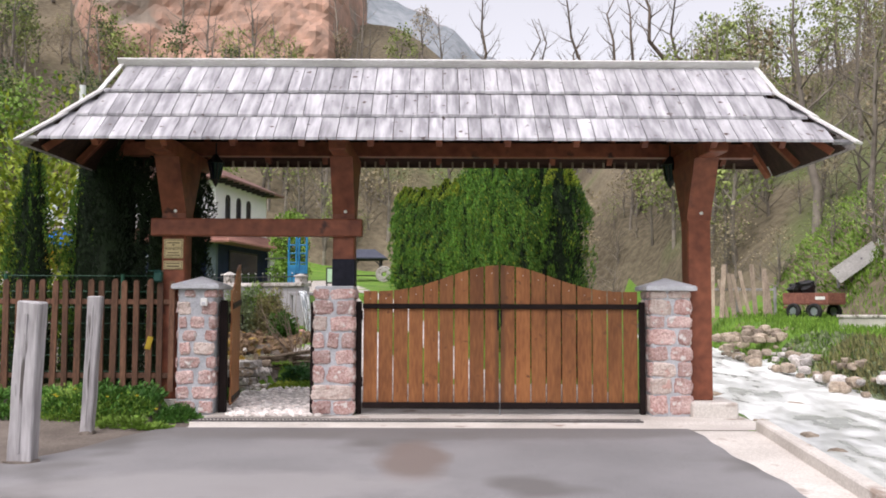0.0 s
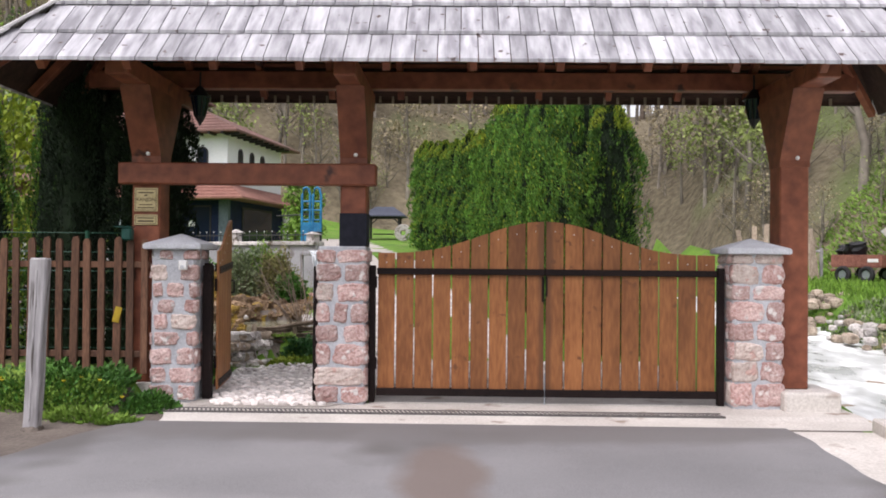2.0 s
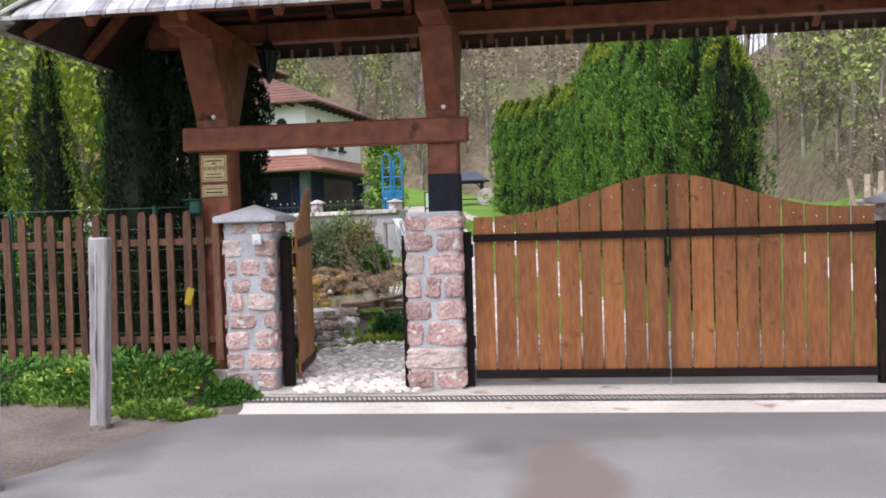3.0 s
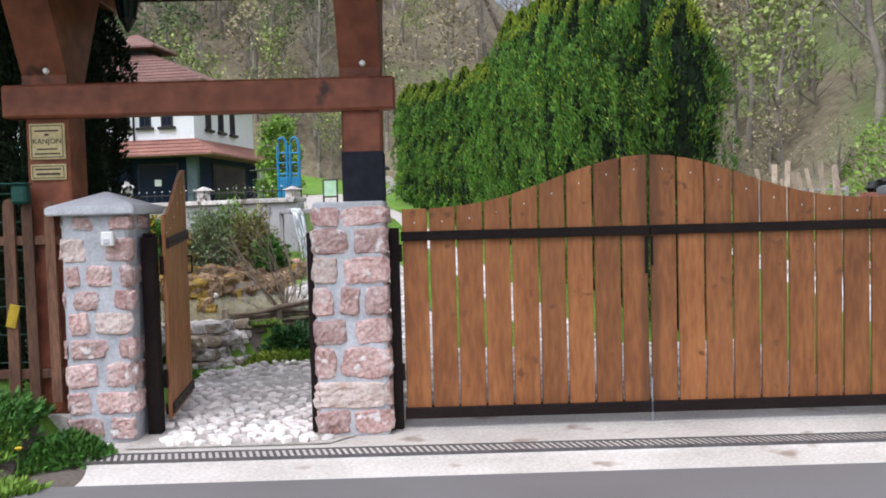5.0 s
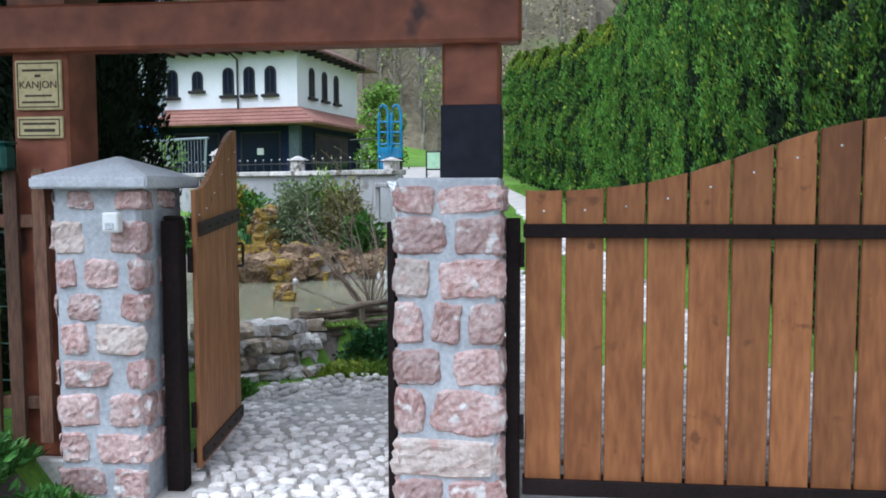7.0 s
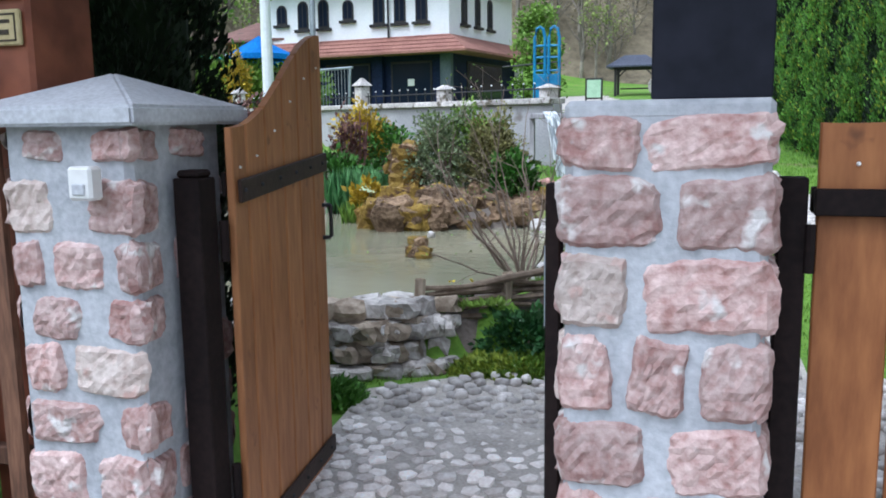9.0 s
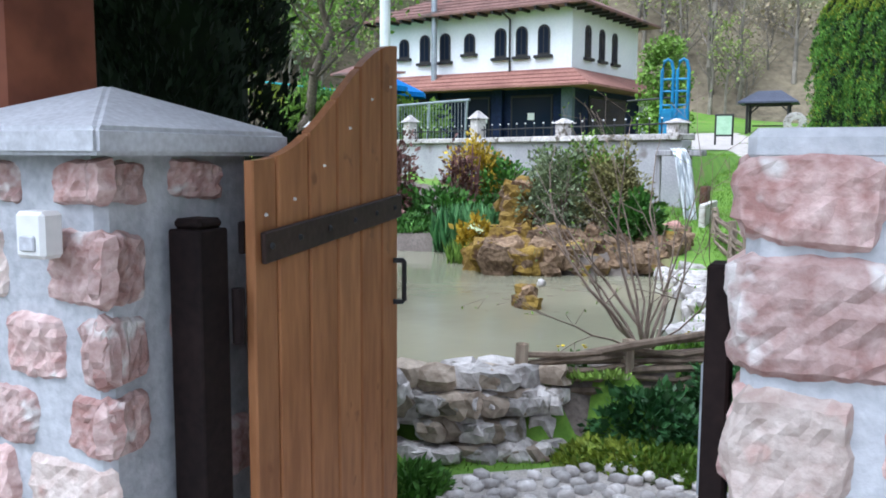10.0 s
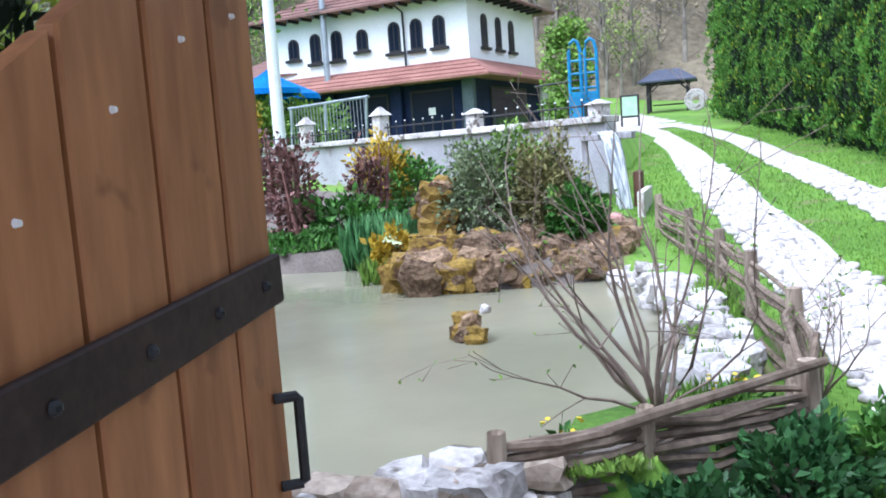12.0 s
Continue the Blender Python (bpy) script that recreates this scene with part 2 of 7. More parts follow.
M["thuja"] = mat("thuja_foliage", (0.018, 0.066, 0.006), (0.16, 0.35, 0.042), 3.2, 11, 0.75, 0, stretch=(1, 1, 0.45), island=0.4, tone=0.3)
M["thuja_tip"] = mat("thuja_tips", (0.13, 0.2, 0.012), (0.34, 0.39, 0.03), 1.6, 14, 0.75, 0, island=0.35)
# near-black core: the shade deep in the tree is put into its colour
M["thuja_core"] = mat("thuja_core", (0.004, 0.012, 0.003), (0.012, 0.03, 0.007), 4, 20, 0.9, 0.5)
# thuja leaves again, with shade put into their near-black colour
M["darkthuja"] = mat("shaded_thuja_foliage", (0.004, 0.013, 0.004), (0.014, 0.034, 0.009), 1.6, 14, 0.8, 0, island=0.4)
M["leaf"] = mat("green_leaf", (0.035, 0.12, 0.015), (0.11, 0.25, 0.035), 1.5, 14, 0.65, 0, island=0.4)
M["freshleaf"] = mat("fresh_green_leaf", (0.1, 0.2, 0.02), (0.25, 0.38, 0.06), 1.5, 14, 0.65, 0, island=0.35)
M["lime"] = mat("yellow_green_leaf", (0.17, 0.24, 0.02), (0.36, 0.42, 0.05), 1.5, 14, 0.65, 0, island=0.35)
M["ivy"] = mat("dark_ivy_leaf", (0.02, 0.08, 0.024), (0.065, 0.17, 0.045), 1.5, 14, 0.5, 0, island=0.4)
M["greyleaf"] = mat("grey_green_leaf", (0.085, 0.12, 0.055), (0.26, 0.31, 0.165), 1.5, 14, 0.65, 0, island=0.35)
M["yellowleaf"] = mat("yellow_leaf", (0.3, 0.2, 0.01), (0.55, 0.4, 0.03), 1.5, 14, 0.65, 0, island=0.35)
M["purpleleaf"] = mat("purple_brown_leaf", (0.09, 0.035, 0.03), (0.23, 0.12, 0.1), 1.5, 14, 0.65, 0, island=0.4)
M["straw"] = mat("dry_grass_blade", (0.2, 0.2, 0.08), (0.4, 0.38, 0.17), 1.5, 14, 0.8, 0, island=0.35)
M["iris"] = mat("blue_green_blade", (0.06, 0.2, 0.06), (0.19, 0.38, 0.15), 1.5, 14, 0.55, 0, island=0.3)
M["paleleaf"] = mat("pale_green_leaf", (0.4, 0.5, 0.28), (0.62, 0.72, 0.46), 3, 14, 0.6, 0)
M["bark"] = mat("bark", (0.07, 0.055, 0.042), (0.2, 0.16, 0.125), 3, 18, 0.95, 0.8)
M["twig"] = mat("brown_twig", (0.15, 0.11, 0.085), (0.32, 0.25, 0.2), 3, 18, 0.9, 0.4)
M["wattle"] = mat("wattle_rod", (0.11, 0.08, 0.055), (0.31, 0.24, 0.18), 4, 20, 0.9, 0.5, vary=0.25)
M["hill"] = mat("spring_hillside", (0.075, 0.062, 0.038), (0.22, 0.185, 0.12), 0.09, 2.2, 0.95, 0.8, spots=(0.11, 0.13, 0.05), spot_scale=0.06, spot_at=0.56, depth=0.4)
M["cliff"] = mat("red_rock_face", (0.29, 0.2, 0.155), (0.56, 0.33, 0.235), 0.12, 0.8, 0.95, 0.9, spots=(0.24, 0.2, 0.16), spot_scale=0.1, spot_at=0.58, depth=0.6)
M["mountain"] = mat("hazed_far_woods", (0.16, 0.19, 0.21), (0.32, 0.34, 0.36), 0.03, 0.35, 0.95, 0.9, spots=(0.3, 0.24, 0.22), spot_scale=0.025, spot_at=0.58, depth=1.0)
M["dry"] = mat("bare_branches", (0.14, 0.12, 0.1), (0.28, 0.25, 0.21), 0.2, 2, 0.95, 0, island=0.35)
M["farleaf"] = mat("far_spring_leaf", (0.17, 0.22, 0.06), (0.34, 0.4, 0.13), 0.15, 3, 0.9, 0, island=0.35)
M["farbud"] = mat("far_brown_buds", (0.22, 0.18, 0.11), (0.4, 0.34, 0.22), 0.15, 3, 0.9, 0, island=0.35)
M["farfir"] = mat("far_dark_leaf", (0.06, 0.1, 0.035), (0.13, 0.19, 0.07), 0.15, 3, 0.9, 0, island=0.35)
M["rust"] = mat("rusty_red_paint", (0.17, 0.06, 0.045), (0.33, 0.14, 0.1), 3, 20, 0.8, 0.3)
M["rubber"] = mat("tyre_rubber", (0.012, 0.012, 0.013), (0.035, 0.035, 0.036), 6, 40, 0.85, 0.3)
M["tarp"] = mat("black_tarpaulin", (0.006, 0.006, 0.007), (0.018, 0.018, 0.02), 4, 20, 0.45, 0.4)
M["log"] = mat("split_log", (0.25, 0.17, 0.1), (0.55, 0.43, 0.3), 5, 20, 0.9, 0.5, island=0.3)
M["sheet"] = mat("pale_corrugated_sheet", (0.42, 0.41, 0.38), (0.64, 0.63, 0.6), 1.5, 12, 0.7, 0.3)
M["moss"] = mat("ochre_moss", (0.15, 0.09, 0.02), (0.36, 0.24, 0.045), 6, 30, 0.95, 1.0, vary=0.25, spots=(0.1, 0.055, 0.03), spot_scale=5, spot_at=0.58, depth=0.05)
M["olive"] = mat("olive_brown_leaf", (0.11, 0.1, 0.035), (0.33, 0.31, 0.12), 1.5, 14, 0.65, 0, island=0.4)
M["pinkrock"] = mat("pink_rock", (0.4, 0.2, 0.17), (0.58, 0.36, 0.31), 4, 24, 0.9, 0.7)
M["flower"] = mat("yellow_petal", (0.7, 0.5, 0.02), (0.85, 0.68, 0.05), 5, 20, 0.6, 0)


def water(name, c, rough, bump, scale, foam=None, foam_at=0.5, foam_scale=(2.5, 0.9, 1.0)):
    m = bpy.data.materials.new(name)
    m.use_nodes = True
    n, ln = m.node_tree.nodes, m.node_tree.links
    b = n["Principled BSDF"]
    b.inputs["Base Color"].default_value = (*c, 1)
    b.inputs["Roughness"].default_value, b.inputs["IOR"].default_value = rough, 1.33
    geo = n.new("ShaderNodeNewGeometry")
    t = n.new("ShaderNodeTexNoise")
    t.inputs["Scale"].default_value, t.inputs["Detail"].default_value = scale, 4
    ln.new(geo.outputs["Position"], t.inputs["Vector"])
    bp = n.new("ShaderNodeBump")
    bp.inputs["Strength"].default_value, bp.inputs["Distance"].default_value = bump, 0.03
    ln.new(t.outputs[0], bp.inputs["Height"])
    ln.new(bp.outputs[0], b.inputs["Normal"])
    big = n.new("ShaderNodeTexNoise")
    big.inputs["Detail"].default_value, big.inputs["Scale"].default_value = 6, 1.0
    mp = n.new("ShaderNodeMapping")
    mp.inputs["Scale"].default_value = foam_scale
    ln.new(geo.outputs["Position"], mp.inputs["Vector"])
    ln.new(mp.outputs[0], big.inputs["Vector"])
    r = n.new("ShaderNodeMapRange")
    r.inputs["From Min"].default_value, r.inputs["From Max"].default_value = foam_at - 0.12, foam_at + 0.12
    ln.new(big.outputs[0], r.inputs["Value"])
    mx = n.new("ShaderNodeMix")
    mx.data_type = "RGBA"
    mx.inputs["A"].default_value, mx.inputs["B"].default_value = (*c, 1), (*(foam or c), 1)
    ln.new(r.outputs[0], mx.inputs["Factor"])
    ln.new(mx.outputs["Result"], b.inputs["Base Color"])
    if foam and foam[2] > 0.5:
        rr = n.new("ShaderNodeMapRange")
        rr.inputs["To Min"].default_value, rr.inputs["To Max"].default_value = rough, 0.6
        ln.new(r.outputs[0], rr.inputs["Value"])
        ln.new(rr.outputs[0], b.inputs["Roughness"])
    return m


M["pond"] = water("murky_pond_water", (0.2, 0.195, 0.135), 0.12, 0.12, 3.5, (0.27, 0.26, 0.18), 0.5, (0.5, 0.5, 0.5))
M["stream"] = water("rapid_stream_water", (0.4, 0.42, 0.4), 0.25, 0.9, 4.0, (0.8, 0.82, 0.81), 0.5)
M["fall"] = water("falling_water", (0.3, 0.33, 0.35), 0.12, 0.8, 9.0, (0.85, 0.88, 0.9), 0.54, (22, 22, 1.0))


def glass(name):
    m = bpy.data.materials.new(name)
    m.use_nodes = True
    b = m.node_tree.nodes["Principled BSDF"]
    b.inputs["Base Color"].default_value = (0.012, 0.018, 0.034, 1)
    b.inputs["Roughness"].default_value, b.inputs["IOR"].default_value = 0.06, 1.5
    b.inputs["Specular IOR Level"].default_value = 0.2
    return m


M["pane"] = glass("dark_window_glass")

# ---- mesh helpers ----
def link(name, bm, material, parent=None, label="", smooth=False):
    me = bpy.data.meshes.new(name)
    bmesh.ops.recalc_face_normals(bm, faces=bm.faces)
    bm.to_mesh(me)
    bm.free()
    for mm in material if isinstance(material, (list, tuple)) else [material]:
        me.materials.append(M[mm])
    if smooth:
        me.polygons.foreach_set("use_smooth", [True] * len(me.polygons))
    ob = new(name, me)
    if parent:
        ob.parent = parent
    if label:
        ob["label"] = label
    return ob


def part(name, bm, material, parent, label="", smooth=False):
    return link(name, bm, material, parent, label, smooth)


def raw(name, verts, faces, material, parent=None, label="", smooth=False):
    """A mesh from arrays, for large joined pieces."""
    me = bpy.data.meshes.new(name)
    me.from_pydata([tuple(map(float, v)) for v in verts], [], [tuple(map(int, f)) for f in faces])
    me.materials.append(M[material])
    if smooth:
        me.polygons.foreach_set("use_smooth", [True] * len(me.polygons))
    ob = new(name, me)
    if parent:
        ob.parent = parent
    if label:
        ob["label"] = label
    return ob


def empty(name, label, category, group="", at=(0, 0, 0)):
    ob = new(name)
    ob.empty_display_size = 0.1
    ob.location = at
    return tagged(ob, label, category, group)


def box(x0, x1, y0, y1, z0, z1, bevel=0.0, bm=None, m=None):
    bm = bm or bmesh.new()
    mm = Matrix.LocRotScale(((x0 + x1) / 2, (y0 + y1) / 2, (z0 + z1) / 2), None, (x1 - x0, y1 - y0, z1 - z0))
    g = bmesh.ops.create_cube(bm, size=1, matrix=mm)
    if bevel:
        es = {e for v in g["verts"] for e in v.link_edges}
        r = bmesh.ops.bevel(bm, geom=list(es), offset=bevel, segments=1, affect="EDGES", profile=0.5)
        if m:
            bmesh.ops.transform(bm, matrix=m, verts=list({v for f in r["faces"] for v in f.verts}))
    elif m:
        bmesh.ops.transform(bm, matrix=m, verts=g["verts"])
    return bm


def bar(a, b, w, h, bevel=0.006, bm=None, up=(0, 0, 1)):
    """A squared timber from a to b, w wide and h high."""
    a, b = Vector(a), Vector(b)
    d = (b - a)
    ln = d.length
    d.normalize()
    s = d.cross(Vector(up)).normalized()
    u = s.cross(d)
    t = bmesh.new()
    box(-w / 2, w / 2, 0, ln, -h / 2, h / 2, bevel, t)
    mm = Matrix(((s.x, d.x, u.x, a.x), (s.y, d.y, u.y, a.y), (s.z, d.z, u.z, a.z), (0, 0, 0, 1)))
    bmesh.ops.transform(t, matrix=mm, verts=t.verts)
    if bm is None:
        return t
    me = bpy.data.meshes.new("tmp")
    t.to_mesh(me)
    bm.from_mesh(me)
    bpy.data.meshes.remove(me)
    t.free()
    return bm


def prism(outline, axis, a, b, bm=None):
    """The outline (in the two other axes, in x, y, z order) drawn out along axis from a to b."""
    bm = bm or bmesh.new()
    def place(p, w):
        q = list(p)
        q.insert("xyz".index(axis), w)
        return q
    lo = [bm.verts.new(place(p, a)) for p in outline]
    hi = [bm.verts.new(place(p, b)) for p in outline]
    bm.faces.new(lo)
    bm.faces.new(hi[::-1])
    n = len(outline)
    for i in range(n):
        bm.faces.new((lo[i], hi[i], hi[(i + 1) % n], lo[(i + 1) % n]))
    return bm


def tube(pts, radii, n=8, bm=None):
    bm = bm or bmesh.new()
    pts = [Vector(p) for p in pts]
    rings = []
    for i, p in enumerate(pts):
        d = (pts[min(i + 1, len(pts) - 1)] - pts[max(i - 1, 0)]).normalized()
        s = d.cross(Vector((0, 0, 1)) if abs(d.z) < 0.9 else Vector((1, 0, 0))).normalized()
        u = d.cross(s)
        r = radii[i] if isinstance(radii, (list, tuple)) else radii
        rings.append([bm.verts.new(p + r * (math.cos(2 * math.pi * k / n) * s + math.sin(2 * math.pi * k / n) * u)) for k in range(n)])
    for a, b in zip(rings, rings[1:]):
        for k in range(n):
            bm.faces.new((a[k], a[(k + 1) % n], b[(k + 1) % n], b[k]))
    bm.faces.new(rings[0][::-1])
    bm.faces.new(rings[-1])
    return bm


def rock(c, size, seed, sub=2, rough=0.28, bm=None, flat=0.0):
    """An uneven stone: a ball pushed in and out by noise and squared off."""
    own = bmesh.new()
    bmesh.ops.create_icosphere(own, subdivisions=sub, radius=1)
    off = Vector((seed * 3.17, seed * 1.31, seed * 2.71))
    for v in own.verts:
        p = v.co.normalized()
        q = Vector([math.copysign(abs(k) ** 0.62, k) for k in p])
        k = 1 + rough * (noise.noise(p * 1.4 + off) + 0.5 * noise.noise(p * 3.3 + off) + (0.32 * noise.noise(p * 7.1 + off) + 0.2 * noise.noise(p * 14.3 + off) if sub > 2 else 0))
        v.co = Vector((q.x * size[0] * k, q.y * size[1] * k, q.z * size[2] * k)) * 0.82
        if flat and v.co.z < -flat * size[2]:
            v.co.z = -flat * size[2]
        v.co += Vector(c)
    if bm is None:
        return own
    me = bpy.data.meshes.new("tmp")
    own.to_mesh(me)
    bm.from_mesh(me)
    bpy.data.meshes.remove(me)
    own.free()
    return bm


def leaves(points, normals, size, seed, up=0.3, narrow=0.5):
    """Small bent leaves at points: arrays of vertices and faces."""
    r = np.random.RandomState(seed)
    p, nn = np.asarray(points, float), np.asarray(normals, float)
    k = len(p)
    d = nn + r.normal(0, 0.55, (k, 3)) + np.array([0, 0, up])
    d /= np.linalg.norm(d, axis=1)[:, None] + 1e-9
    s = np.cross(d, r.normal(0, 1, (k, 3)))
    s /= np.linalg.norm(s, axis=1)[:, None] + 1e-9
    f = np.cross(s, d)
    L = size * r.uniform(0.6, 1.35, (k, 1))
    a, b = p, p + d * L
    l = p + d * L * 0.5 + s * L * narrow * 0.5 + f * L * 0.12
    q = p + d * L * 0.5 - s * L * narrow * 0.5 + f * L * 0.12
    v = np.stack([a, l, b, q], 1).reshape(-1, 3)
    i = np.arange(k) * 4
    return v, np.concatenate([np.stack([i, i + 1, i + 2], 1), np.stack([i, i + 2, i + 3], 1)])


def smooth_step(a, b, x):
    t = np.clip((x - a) / (b - a), 0, 1)
    return t * t * (3 - 2 * t)

# ---- ground ----
POND = [(-7.2, 12.1), (-3.35, 12.15), (-2.8, 12.7), (-2.35, 13.4), (-2.1, 14.15), (-2.2, 15.0), (-2.42, 16.0), (-2.8, 17.2), (-3.6, 16.8), (-4.4, 16.5), (-5.0, 17.2), (-5.5, 18.1), (-6.5, 17.9), (-8.4, 18.2), (-9.0, 15.0)]
BANK = [(-7.4, 12.08), (-3.3, 12.12), (-2.7, 12.35), (-2.2, 12.55), (-1.78, 13.3), (-1.72, 14.2), (-1.9, 15.6), (-2.2, 17.0), (-2.9, 19.0), (-4.0, 21.6), (-10.5, 25.0), (-10.0, 15.0)]
WALL_A, WALL_B = Vector((-3.4, 21.9)), Vector((-18.0, 30.3))


def inside(poly, x, y):
    r = np.zeros(np.shape(x), bool)
    n = len(poly)
    for i in range(n):
        (x0, y0), (x1, y1) = poly[i], poly[(i + 1) % n]
        c = ((y0 > y) != (y1 > y)) & (x < (x1 - x0) * (y - y0) / (y1 - y0 + 1e-12) + x0)
        r ^= c
    return r


def stream_left(y):
    return np.where(y < 9.2, 3.52 - 0.13 * (9.2 - np.minimum(y, 9.2)), 3.5 + 0.11 * (y - 9.2))


def hills(x, y):
    """The height of the valley's sides over its floor."""
    r = np.hypot(x, y)
    a = np.degrees(np.arctan2(x, y))
    r0 = np.interp(a, [-180, -95, -60, -30, -10, 5, 14, 19, 30, 60, 95, 180], [60, 40, 42, 62, 66, 66, 58, 42, 28, 25, 34, 60])
    top = np.interp(a, [-180, -100, -40, -14, -3, 3, 7, 13, 17, 24, 40, 100, 180], [16, 40, 55, 74, 64, 46, 27, 24, 30, 42, 52, 40, 16])
    k = np.interp(a, [-180, -40, -10, 5, 18, 30, 180], [0.6, 0.7, 0.85, 0.6, 0.5, 0.42, 0.5])
    h = np.clip((r - r0) * k, 0, None)
    h = top * (1 - np.exp(-h / np.maximum(top, 1) * 1.25))
    h *= 1 + 0.12 * np.sin(a * 0.31 + r * 0.02) * np.sin(r * 0.07)
    return h


def height(x, y):
    x, y = np.asarray(x, float), np.asarray(y, float)
    z = np.where(y < 9.4, -0.012 * (9.4 - np.clip(y, -30, 9.4)), 0.02)
    inner = 0.02 + 0.068 * (np.clip(y, 11.5, 60) - 11.5)
    right = smooth_step(3.0, 9.0, x)
    inner = inner * (1 - right) + right * np.where(y > 9, 0.03 + 0.036 * (np.clip(y, 9, 60) - 9), -0.1)
    z = np.where(y > 11.5, inner, z * (1 - right) + right * np.where(y > 9, inner, z))
    z = z + np.where(x < -3.1, 0.22 * smooth_step(8.6, 9.9, y) * (1 - smooth_step(11.5, 12.5, y)), 0)
    # the terrace behind the garden wall
    d = WALL_B - WALL_A
    side = (d.x * (y - WALL_A.y) - d.y * (x - WALL_A.x)) / d.length
    terrace = (side < -0.12) & (x < -3.7) & (x > -40) & (y > 21.5)
    z = np.where(terrace, np.maximum(z, 1.5), z)
    # pond with its raised bank
    near = smooth_step(14.0, 20.0, y)
    z = np.where(inside(BANK, x, y), np.maximum(0.4 + 0.1 * near, z), z)
    z = np.where(inside(POND, x, y), -0.15, z)
    # stream bed
    e = x - stream_left(y)
    bed = -0.85
    cut = smooth_step(0.0, 0.25, e) * (1 - smooth_step(3.3, 5.0, e))
    z = z * (1 - cut) + bed * cut
    n = 0.03 * np.sin(x * 1.7 + 0.6 * y) * np.sin(y * 1.3 - 0.4 * x)
    z = z + np.where((np.abs(x) > 3.2) & (y > 10.5), n, 0)
    return z + hills(x, y)


def sheet(name, xs, ys, material, lift=0.0, keep=None):
    X, Y = np.meshgrid(xs, ys)
    Z = height(X, Y) + lift
    nx, ny = len(xs), len(ys)
    v = np.stack([X, Y, Z], -1).reshape(-1, 3)
    i = (np.arange(ny - 1)[:, None] * nx + np.arange(nx - 1)).reshape(-1)
    f = np.stack([i, i + 1, i + nx + 1, i + nx], 1)
    if keep is not None:
        c = v[f].mean(1)
        f = f[keep(c[:, 0], c[:, 1])]
        used = np.unique(f)
        m = np.zeros(len(v), int)
        m[used] = np.arange(len(used))
        v, f = v[used], m[f]
    return raw(name, v, f, material, smooth=True)


def graded(lo, a, b, hi, fine, grow=1.16):
    mid = list(np.arange(a, b + 1e-6, fine))
    left, s, p = [], fine, a
    while p > lo:
        s *= grow
        p -= s
        left.append(p)
    right, s, p = [], fine, mid[-1]
    while p < hi:
        s *= grow
        p += s
        right.append(p)
    return np.array(left[::-1] + mid + right)


gx, gy = graded(-420, -10, 9.5, 420, 0.17), graded(-420, -1, 24, 480, 0.17)
ground = sheet("ground", gx, gy, "grass")
ground.data.materials.append(M["hill"])
ground.data.materials.append(M["soil"])
nv = len(ground.data.polygons)
cent = np.zeros(nv * 3)
ground.data.polygons.foreach_get("center", cent)
cent = cent.reshape(-1, 3)
idx = np.where(hills(cent[:, 0], cent[:, 1]) > 0.2, 1, 0)
idx = np.where((cent[:, 1] < 9.7) & (cent[:, 0] < 3.3) & (cent[:, 1] > 5) & (cent[:, 0] > -14), 2, idx)
idx = np.where(inside(BANK, cent[:, 0], cent[:, 1]) & ((cent[:, 0] < -3.0) | (cent[:, 1] < 12.9)), 2, idx)
idx = np.where((cent[:, 2] < -0.35) & (np.hypot(cent[:, 0], cent[:, 1]) < 60), 2, idx)
ground.data.polygons.foreach_set("material_index", idx.astype(np.int32))
tagged(ground, "grass and soil of a steep wooded valley floor", "ground", kind="structure")


def ribbon(name, ys_, left, right, n, material, lift):
    """A paved sheet between two edges that are given as functions of y."""
    X = np.stack([left(ys_) + (right(ys_) - left(ys_)) * k / n for k in range(n + 1)], 1)
    Y = np.repeat(ys_[:, None], n + 1, 1)
    Z = height(X, Y) + lift
    i = (np.arange(len(ys_) - 1)[:, None] * (n + 1) + np.arange(n)).reshape(-1)
    return raw(name, np.stack([X, Y, Z], -1).reshape(-1, 3), np.stack([i, i + 1, i + n + 2, i + n + 1], 1), material, smooth=True)


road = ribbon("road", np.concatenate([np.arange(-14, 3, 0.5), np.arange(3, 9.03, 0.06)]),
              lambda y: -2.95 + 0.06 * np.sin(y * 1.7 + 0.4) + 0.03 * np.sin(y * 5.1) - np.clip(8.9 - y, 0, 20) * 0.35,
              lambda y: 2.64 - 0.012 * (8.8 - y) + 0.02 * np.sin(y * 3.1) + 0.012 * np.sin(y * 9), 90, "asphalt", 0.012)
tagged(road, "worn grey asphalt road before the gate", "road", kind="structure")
apron = ribbon("pavement", np.arange(8.95, 9.93, 0.05), lambda y: -2.75 - 0.1 * np.sin(y * 4) + 0 * y, lambda y: 3.5 + 0 * y, 120, "concrete", 0.006)
tagged(apron, "pale stained concrete apron under the gate", "pavement", kind="structure")
apron2 = ribbon("pavement", np.arange(-4, 8.98, 0.1), lambda y: 2.5 + 0 * y, lambda y: 3.42 - 0.13 * (9.0 - y), 16, "concrete", 0.005)
tagged(apron2, "pale concrete strip between road and stream kerb", "pavement", kind="structure")
apron3 = ribbon("pavement", np.arange(9.9, 10.46, 0.05), lambda y: -0.95 + 0 * y, lambda y: 2.9 + 0 * y, 60, "concrete", 0.007)
forecourt = ribbon("pavement", np.arange(10.42, 12.65, 0.1), lambda y: -0.52 + 0 * y, lambda y: 2.4 + 0 * y, 30, "bed", 0.012)
tagged(forecourt, "pale cobbled forecourt inside the driveway gate", "pavement", kind="structure")
tagged(apron3, "pale concrete threshold under the driveway gate", "pavement", kind="structure")


